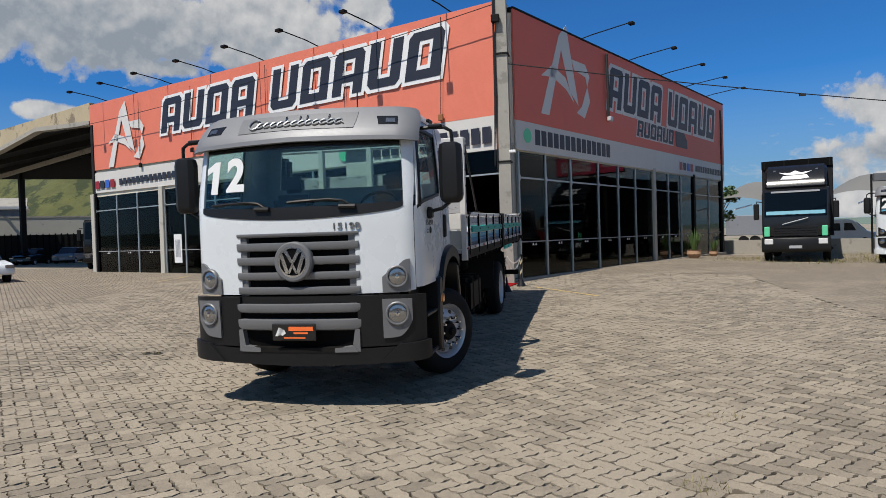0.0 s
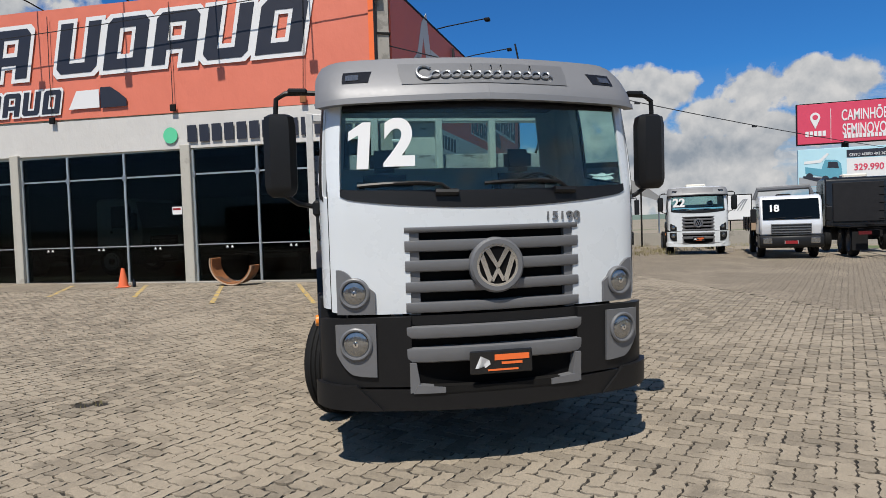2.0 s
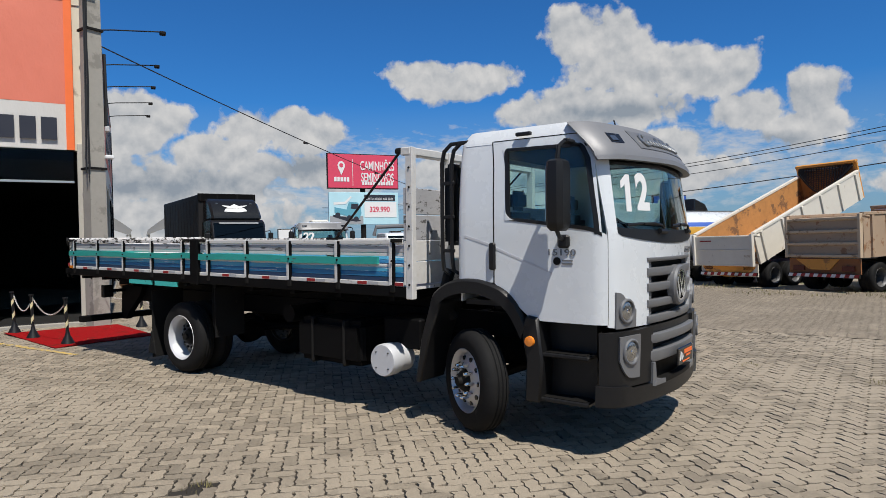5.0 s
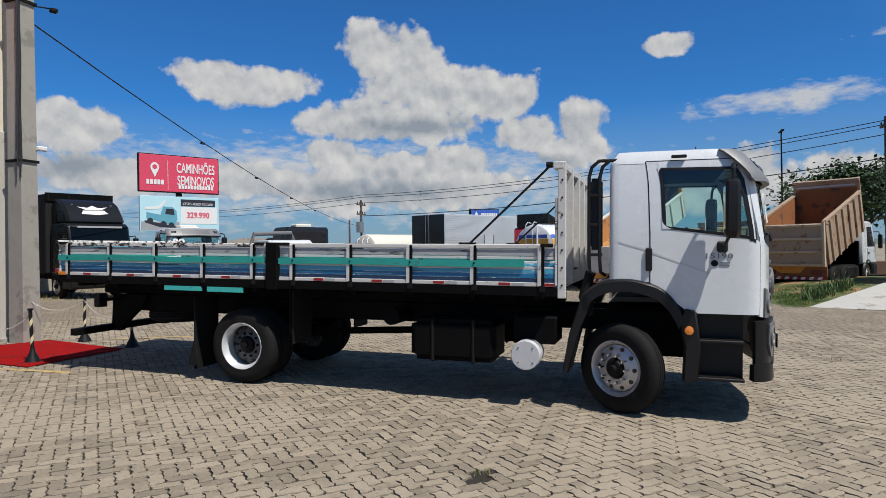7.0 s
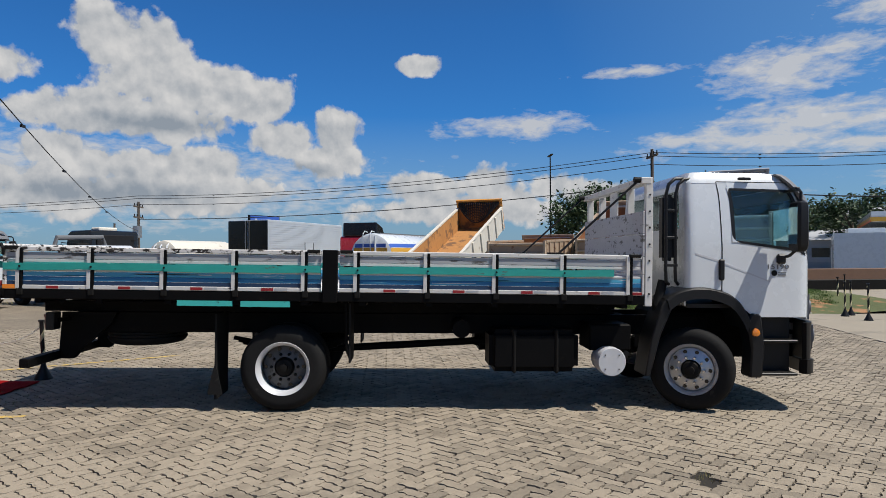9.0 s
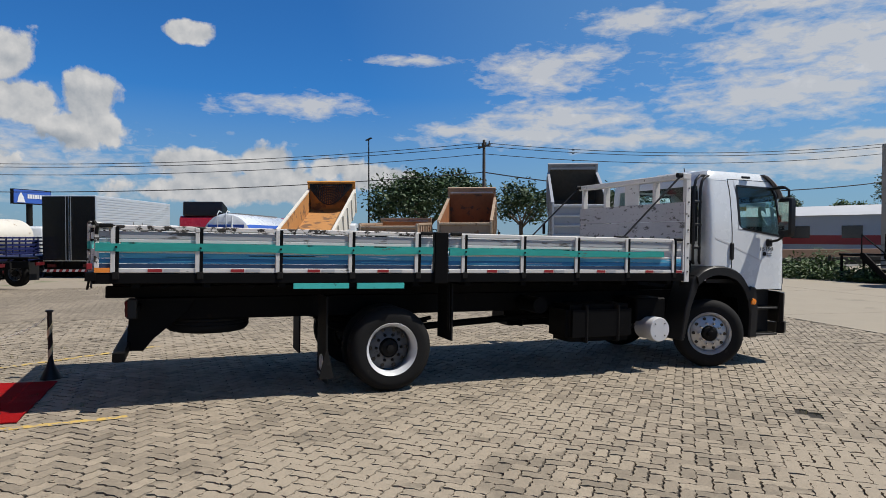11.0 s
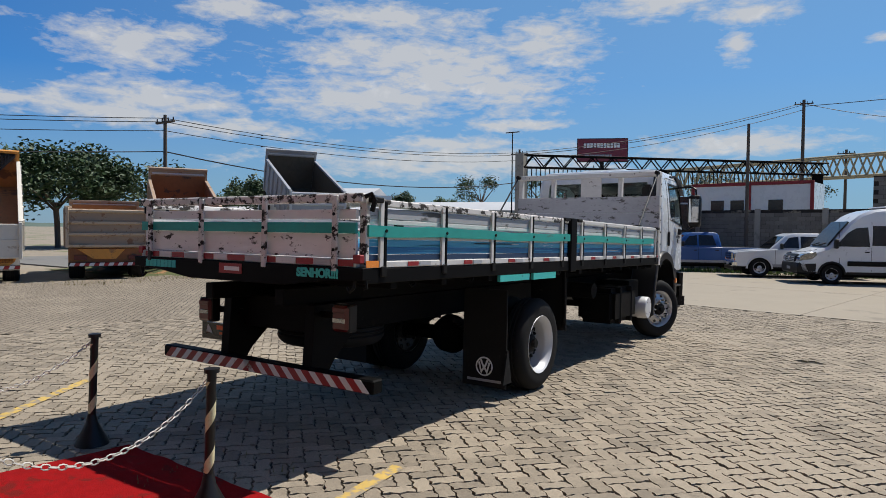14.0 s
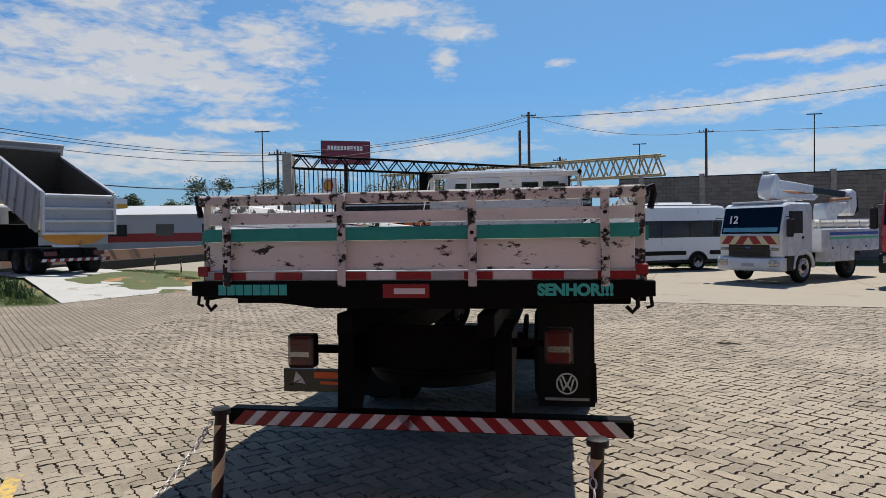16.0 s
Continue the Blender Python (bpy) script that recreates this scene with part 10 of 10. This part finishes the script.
# floodlight on a slim pole behind the parked lorries
fl = thing("floodlight_pole", "slim dark pole with a square floodlight", "lamp post", pose(16.6, 29.2, 0.1))
part("shaft", rod((0, 0, -0.2), (0, 0, 3.9), 0.05, seg=8), M["dark_steel"], fl)
part("floodlight", box(0.1, 0.65, -0.1, 0.15, 3.55, 3.95, 0.03), M["grey_plastic"], fl)

# low block wall and tensile carports behind the black lorry
lw = thing("wall_east_yard", "low grey block wall behind the parked lorries", "wall", pose(10.6, 33.5, 0.1, 0, 0, -32), kind="structure")
part("wall", box(0, 40, 0, 0.2, -0.2, 0.8), M["concrete"], lw)
M["membrane"] = material("membrane", (0.17, 0.165, 0.15), 0.7, vary=0.1, scale=1)
for k in range(2):
    cp = thing("carport", "grey tensile carport roof on white bent posts", "carport", pose(14.5 + k * 6.5, 44.5 - k * 3.2, 0, 0, 0, -30), "carports")
    rings = []
    for i in range(9):
        s = i / 8
        rings.append([(-3.1 + 6.2 * j / 10, -2.6 + 5.2 * s, 2.9 + 1.6 * math.sin(math.pi * j / 10) * (0.5 + 0.5 * s) + 0.5 * s) for j in range(11)])
    part("membrane", loft(rings, close=False), M["membrane"], cp)
    for x in (-3.0, 3.0):
        part("post", tube([(x, 2.2, -0.1), (x, 2.2, 2.3), (x, 1.4, 3.15), (x, -2.2, 2.92)], 0.07, seg=6), M["white_paint"], cp)
    for x in (-1.5, 0.0, 1.5):
        part("rafter", tube([(x * 2 - 0.05, -2.3, 2.86), (x * 2 - 0.05, 1.6, 3.25)], 0.05, seg=6), M["white_paint"], cp)


def panel_van(label, m, paint):
    """A van with its nose at local y 0."""
    t = thing("van", label, "van", m, "")
    part("body", prism([(0, 0.4), (-0.05, 0.75), (0.1, 0.95), (0.75, 1.1), (1.45, 1.82), (1.75, 1.95), (4.5, 1.95), (4.62, 1.8), (4.65, 0.4)], "x", -0.9, 0.9, bevel=0.08), M[paint], t)
    part("windscreen", prism([(0.80, 1.14), (1.40, 1.76), (1.37, 1.79), (0.76, 1.16)], "x", -0.76, 0.76), M["black_gloss"], t)
    for sg in (-1, 1):
        for y0, y1 in ((1.35, 2.1), (2.3, 3.2), (3.35, 4.3)):
            part("window", prism([(y0, 1.15), (y1, 1.15), (y1 - 0.04, 1.68), (y0 + (0.28 if y0 < 2 else 0.04), 1.68)], "x", min(sg * 0.895, sg * 0.908), max(sg * 0.895, sg * 0.908)), M["black_gloss"], t)
        part("headlamp", box(min(sg * 0.55, sg * 0.85), max(sg * 0.55, sg * 0.85), -0.06, 0.1, 0.78, 0.92, 0.02), M["lens"], t)
        for y in (0.85, 3.7):
            car_wheel(t, sg * 0.82, y, 0.33, 0.2)
    return t


panel_van("silver van parked beneath the carport", pose(23.4, 45.2, 0, 0, 0, 68), "silver_cab")
tl = thing("box_trailer", "grey box trailer parked behind the low wall", "trailer", pose(16.3, 53.4, 0, 0, 0, -12))
part("body", box(-1.3, 2.2, 0, 2.4, 0.9, 2.6, 0.04), M["grey_paint"], tl)
for x in (0.1, 1.0):
    for y in (0.2, 2.2):
        part("wheel", rod((x, y - 0.1, 0.42), (x, y + 0.1, 0.42), 0.42, seg=16), M["rubber"], tl)
part("drawbar", rod((-1.3, 1.2, 0.95), (-2.4, 1.2, 0.6), 0.05, seg=6), M["dark_steel"], tl)

# ---- things about the shop door ----
CARPET = [Vector((-1.30, 10.52, 0)), Vector((0.55, 10.46, 0)), Vector((0.95, 12.75, 0)), Vector((-1.12, 13.35, 0))]
cb = bmesh.new()
sheets = []
for dz in (0.012, 0.002):
    grid = []
    for j in range(41):
        row = []
        for i in range(33):
            p = CARPET[0].lerp(CARPET[1], i / 32).lerp(CARPET[3].lerp(CARPET[2], i / 32), j / 40)
            rumple = 0.022 * max(0.0, noise.noise(Vector((p.x * 3.1, p.y * 1.2, 4.0)))) * (1.0 if dz > 0.01 else 0.9)
            row.append(cb.verts.new((p.x + 0.02 * noise.noise(p * 2.0), p.y, ground_z(p.x, p.y) + 0.006 + dz + rumple)))
        grid.append(row)
    sheets.append(grid)
for grid in sheets:
    for r0, r1 in zip(grid, grid[1:]):
        for i in range(32):
            cb.faces.new((r0[i], r0[i + 1], r1[i + 1], r1[i]))
rims = [[g[0][i] for i in range(33)] + [g[j][32] for j in range(1, 41)] + [g[40][i] for i in range(31, -1, -1)] + [g[j][0] for j in range(39, -1, -1)] for g in sheets]
for i in range(len(rims[0]) - 1):
    if len({rims[0][i], rims[0][i + 1], rims[1][i + 1], rims[1][i]}) == 4:
        cb.faces.new((rims[0][i], rims[0][i + 1], rims[1][i + 1], rims[1][i]))
bmesh.ops.recalc_face_normals(cb, faces=cb.faces[:])
solid("carpet", cb, M["carpet"], "worn red carpet laid out from the shop door", "carpet")


def barrier_post(x, y, lean=0.0, h=0.85):
    t = thing("barrier_post", "black chain post on a cone foot with pale spiral tape", "post", at(x, y, 0), "chain posts")
    part("foot", lathe([(0.125, 0.0), (0.12, 0.02), (0.045, 0.17), (0.03, 0.24)], 22), M["black_plastic"], t)
    part("shaft", rod((0, 0, 0.2), (lean, 0, h), 0.028, seg=12), M["black_plastic"], t)
    part("cap", lathe([(0.045, 0), (0.045, 0.025), (0.02, 0.03)], 14, m=pose(lean, 0, h)), M["black_plastic"], t)
    b_ = bmesh.new()
    R = 0.0305
    spot = lambda ang, z: (lean * (z - 0.2) / (h - 0.2) + R * math.cos(ang), R * math.sin(ang), z)
    rows = [[b_.verts.new(spot(i * 0.42 + 0.45 * k, 0.25 + (h - 0.30) * i / 30)) for k in range(6)] for i in range(31)]
    for r0, r1 in zip(rows, rows[1:]):
        for k in range(5):
            b_.faces.new((r0[k], r0[k + 1], r1[k + 1], r1[k]))
    part("tape", b_, M["yellow_tape"], t)
    return t


POSTS = [(-0.94, 10.85), (-1.0, 12.2), (-0.93, 13.3), (0.86, 10.58), (1.1, 12.0)]
for i, (x, y) in enumerate(POSTS):
    barrier_post(x, y, (-0.03, -0.02, -0.03, -0.05, 0.02)[i])


def chain(p, q, sag, links=34):
    t = thing("chain", "pale plastic chain hung between posts", "chain", group="chains")
    p, q = Vector(p), Vector(q)
    for i in range(links):
        s = (i + 0.5) / links
        c = p.lerp(q, s) - Vector((0, 0, sag * 4 * s * (1 - s)))
        s2 = s + 0.5 / links
        d = (p.lerp(q, s2) - Vector((0, 0, sag * 4 * s2 * (1 - s2))) - c).normalized()
        side = d.cross(Vector((0, 0, 1))).normalized()
        if i % 2:
            side = d.cross(side)
        L = (q - p).length / links * 0.62
        pts = [c + d * L * math.cos(k * math.pi / 4) + side * 0.013 * math.sin(k * math.pi / 4) for k in range(9)]
        part("link", tube(pts, 0.0042, seg=4), M["pale_plastic"], t)
    return t


gp = lambda i, z=0.81: (POSTS[i][0], POSTS[i][1], ground_z(*POSTS[i]) + z)
chain(gp(0), gp(1), 0.3, 34)
chain(gp(1), gp(2), 0.3, 40)
chain(gp(3), gp(4), 0.3, 44)
chain(gp(4), (0.62, 12.85, 1.05), 0.2, 34)
# far pair of striped posts by the road
for i, (x, y) in enumerate(((10.6, -8.6), (10.3, -8.2), (9.0, -8.0), (14.0, -10.5), (16.5, -12.5))):
    barrier_post(x, y, 0.01, h=1.05)

cone = thing("traffic_cone", "small orange traffic cone by the shop front", "cone", at(-6.75, 15.35, 0))
part("foot", box(-0.17, 0.17, -0.17, 0.17, 0, 0.03, 0.01), M["cone_orange"], cone)
part("cone", lathe([(0.14, 0.03), (0.10, 0.25), (0.05, 0.5), (0.035, 0.55)], 18), M["cone_orange"], cone)
btl = thing("bottle", "small dark bottle by the cone", "bottle", at(-6.45, 15.3, 0))
part("glass", lathe([(0.05, 0), (0.05, 0.14), (0.02, 0.2), (0.02, 0.24)], 12), M["black_gloss"], btl)

# a curved lorry fender lying on the ground, half a hoop
fd = thing("loose_fender", "curved brown lorry mudguard lying by the shop glass", "mudguard", at(-3.55, 14.55, -20))
outer = [(0.62 * math.cos(a), 0.64 + 0.62 * math.sin(a)) for a in [math.pi * (0.93 + 1.02 * i / 16) for i in range(17)]]
inner = [(0.56 * math.cos(a), 0.64 + 0.56 * math.sin(a)) for a in [math.pi * (0.93 + 1.02 * i / 16) for i in range(17)]]
part("shell", prism(outer + inner[::-1], "y", -0.32, 0.20), M["rust_steel"], fd)
part("rim", tube([(x, -0.33, z) for x, z in outer], 0.022, seg=6), M["beige_paint"], fd)

# notices on the glass, planters by the side front
nt = thing("notice", "white paper notice on the shop glass", "notice", F1)
part("paper", box(-17.85, -17.25, 0.06, 0.066, 0.55, 1.85), M["white_vinyl"], nt)
bars(nt, -17.75, -17.35, 0.8, 1.6, 4, 0.058, "grey_vinyl", 0.002)
nt = thing("notice", "small white notice on the pillar", "notice", F1)
part("paper", box(-6.98, -6.66, -0.002, 0.004, 2.05, 2.28), M["white_vinyl"], nt)
part("bar", box(-6.95, -6.7, -0.006, -0.003, 2.18, 2.24), M["red"], nt)
ctl = thing("fire_box", "red cabinet behind the side glass", "cabinet", F2 @ pose(11.6, 0.5, 0.05))
part("body", box(0, 0.7, 0, 0.3, 1.0, 2.0, 0.02), M["red"], ctl)
dsk = thing("desk", "dark desk inside the showroom", "desk", F1 @ pose(-4.6, 2.2, 0.06))
part("top", box(-1.1, 0.9, -0.35, 0.35, 0.72, 0.76, 0.01), M["shop_floor"], dsk)
for x in (-1.0, 0.8):
    part("leg", box(x - 0.04, x + 0.04, -0.3, 0.3, 0, 0.72), M["black_plastic"], dsk)
for u, r, h in ((14.0, 0.32, 1.0), (16.9, 0.22, 0.65)):
    p = F2 @ Vector((u, -0.55, 0))
    pt = thing("potted_plant", "spiky green plant in a round clay pot", "plant", pose(p.x, p.y, ground_z(p.x, p.y)), "potted plants")
    part("pot", lathe([(r * 0.6, 0), (r, r * 0.6), (r * 0.95, r * 1.1), (r * 1.02, r * 1.2), (r * 0.85, r * 1.2), (r * 0.8, r)], 20), M["terracotta"], pt)
    rg = random.Random(int(u))
    b_ = bmesh.new()
    for k in range(36):
        a, tilt_ = rg.uniform(0, 6.28), rg.uniform(0.05, 0.5)
        d = Vector((math.cos(a) * tilt_, math.sin(a) * tilt_, 1)).normalized()
        sv = d.cross(Vector((math.sin(a), -math.cos(a), 0.1))).normalized()
        sv = Vector((-math.sin(a), math.cos(a), 0))
        base = Vector((math.cos(a) * r * 0.3, math.sin(a) * r * 0.3, r * 1.1))
        L = h * rg.uniform(0.6, 1.15)
        v = [b_.verts.new(base - sv * 0.025), b_.verts.new(base + sv * 0.025), b_.verts.new(base + d * L * 0.6 + sv * 0.03), b_.verts.new(base + d * L), b_.verts.new(base + d * L * 0.6 - sv * 0.03)]
        b_.faces.new(v)
    part("leaves", b_, M["leaf_mid"], pt)

# yellow parking lines
for x0, y0, x1, y1 in ((-1.85, 13.9, -1.38, 9.55), (-3.95, 14.6, -3.6, 10.5), (-6.2, 15.6, -5.75, 12.6), (-8.5, 16.6, -8.05, 13.6), (-10.8, 17.4, -10.4, 14.6), (-13.2, 18.4, -12.8, 15.6), (1.45, 11.75, 3.1, 9.4)):
    d = Vector((x1 - x0, y1 - y0, 0))
    s = d.cross(Vector((0, 0, 1))).normalized() * 0.055
    lb = bmesh.new()
    n = 8
    prev = None
    for i in range(n + 1):
        p = Vector((x0, y0, 0)) + d * i / n
        cur = [lb.verts.new((q.x, q.y, ground_z(q.x, q.y) + 0.0062)) for q in (p - s, p + s)]
        if prev:
            lb.faces.new((prev[0], prev[1], cur[1], cur[0]))
        prev = cur
    solid("parking_line", lb, M["yellow_line"], "worn yellow parking line painted on the paving", "line", kind="structure")

# sunken gaps in the paving, with soil and weeds
HOLES = [(-3.55, 2.62, 0.17, 0.09), (3.9, 0.14, 0.16, 0.10), (3.46, -1.49, 0.2, 0.1)]
for i, (x, y, rx, ry) in enumerate(HOLES):
    b_ = bmesh.new()
    ring = [b_.verts.new((x + rx * 1.25 * math.cos(a) * (1 + 0.15 * math.sin(3 * a + i)), y + ry * 1.3 * math.sin(a), ground_z(x, y) - (0.03 if i == 0 else 0.004))) for a in [k * math.pi / 8 for k in range(16)]]
    b_.faces.new(ring)
    solid("paving_gap", b_, M["soil"], "sunken gap in the paving filled with soil and weeds", "gap", kind="structure")
tuft_field("weeds", "small weeds in the paving gap and joints", [(-3.55, 2.62, None, 0.13, 26), (3.9, 0.14, None, 0.15, 30), (3.46, -1.49, None, 0.15, 40)] + [(rs.uniform(-3, 4), rs.uniform(10, 14), None, 0.1, 8) for _ in range(26)], "dry_grass", 14, 0.05)

# ---- paving blocks ----
def block_outline(L, W, gap, rng):
    """A block with zigzag long edges and notched ends, its corners a little broken."""
    A, E, g = 0.015, 0.009, gap / 2
    wob = lambda: rng.uniform(-0.0045, 0.0045)
    zig = (1, -1, 1, -1, 1)
    low = [(L * k / 4, g + A * 0.5 * zig[k]) for k in range(5)]
    top = [(L * k / 4, W - g + A * 0.5 * zig[k]) for k in range(4, -1, -1)]
    low[0], low[-1], top[0], top[-1] = (g, low[0][1]), (L - g, low[-1][1]), (L - g, top[0][1]), (g, top[-1][1])
    right = [(L - g + E, W * 0.33), (L - g - E, W * 0.67)]
    left = [(g - E, W * 0.67), (g + E, W * 0.33)]
    return [(x + wob(), y + wob()) for x, y in low + right + top + left]


rng = random.Random(77)
ca, sa = math.cos(radians(PAVE_TURN)), math.sin(radians(PAVE_TURN))
OUT = [block_outline(PAVE_L, PAVE_W, gp_, rng) for gp_ in (0.008, 0.010, 0.012, 0.014, 0.016, 0.018, 0.022, 0.011)]
STRETCH = (-5.6, -3.7, 0.7, 6.2)
verts, faces, near_blocks = [], [], []
x0, x1, y0, y1 = NEAR
K = len(OUT[0])
mid = ((x0 + x1) / 2, (y0 + y1) / 2)
reach = int(16 / PAVE_W)
# laid in herringbone: long blocks along and across by turns
for r in range(-reach, reach + 1):
    for c in range(-reach, reach + 1):
        d = (c - r) % 4
        if d not in (0, 2):
            continue
        turn = 0.0 if d == 0 else math.pi / 2
        lu, lv = (c + 1.0, r + 0.5) if d == 0 else (c + 0.5, r)
        lu, lv = lu * PAVE_W, lv * PAVE_W
        wx, wy = mid[0] + ca * lu - sa * lv, mid[1] + sa * lu + ca * lv
        if not (x0 < wx < x1 and y0 < wy < y1) or on_apron(wx, wy - 0.02):
            continue
        if any(((wx - hx) / rx) ** 2 + ((wy - hy) / ry) ** 2 < 1 for hx, hy, rx, ry in HOLES[:1]):
            continue
        pick = rng.randrange(len(OUT))
        wx, wy = wx + rng.uniform(-0.003, 0.003), wy + rng.uniform(-0.003, 0.003)
        dz, tx, ty, tw = rng.uniform(-0.003, 0.003), rng.uniform(-0.025, 0.025), rng.uniform(-0.03, 0.03), rng.uniform(-0.03, 0.03)
        a = radians(PAVE_TURN) + turn + tw
        if STRETCH[0] < wx < STRETCH[1] and STRETCH[2] < wy < STRETCH[3] and len(near_blocks) < 300:
            near_blocks.append((pick, wx, wy, dz, tx, ty, a))
            continue
        base = len(verts)
        cw, sw = math.cos(a), math.sin(a)
        low = []
        for px, py in OUT[pick]:
            qx, qy = px - PAVE_L / 2, py - PAVE_W / 2
            ax, ay = wx + cw * qx - sw * qy, wy + sw * qx + cw * qy
            z = ground_z(ax, ay) + dz + tx * qx + ty * qy
            verts.append((ax, ay, z))
            low.append((ax, ay, z - 0.022))
        verts += low
        faces.append(tuple(range(base, base + K)))
        for i in range(K):
            j = (i + 1) % K
            faces.append((base + j, base + i, base + K + i, base + K + j))
me = bpy.data.meshes.new("paving_blocks")
me.from_pydata(verts, [], faces)
me.materials.append(M["paving"])
pv = tagged(new("paving_blocks", me), "worn zigzag concrete paving blocks", kind="stuff")
pv.parent = yard
block_me = []
for o in OUT:
    me = bpy.data.meshes.new("paving_block")
    vs = [(px - PAVE_L / 2, py - PAVE_W / 2, 0) for px, py in o]
    me.from_pydata(vs + [(a, b_, -0.022) for a, b_, _ in vs], [], [tuple(range(K))] + [((i + 1) % K, i, K + i, K + (i + 1) % K) for i in range(K)])
    me.materials.append(M["paving"])
    block_me.append(me)
for pick, wx, wy, dz, tx, ty, tw in near_blocks:
    ob = new("paving_block", block_me[pick])
    ob.parent = yard
    ob.matrix_basis = Matrix.LocRotScale((wx, wy, ground_z(wx, wy) + dz), Euler((ty, -tx, tw)), None)
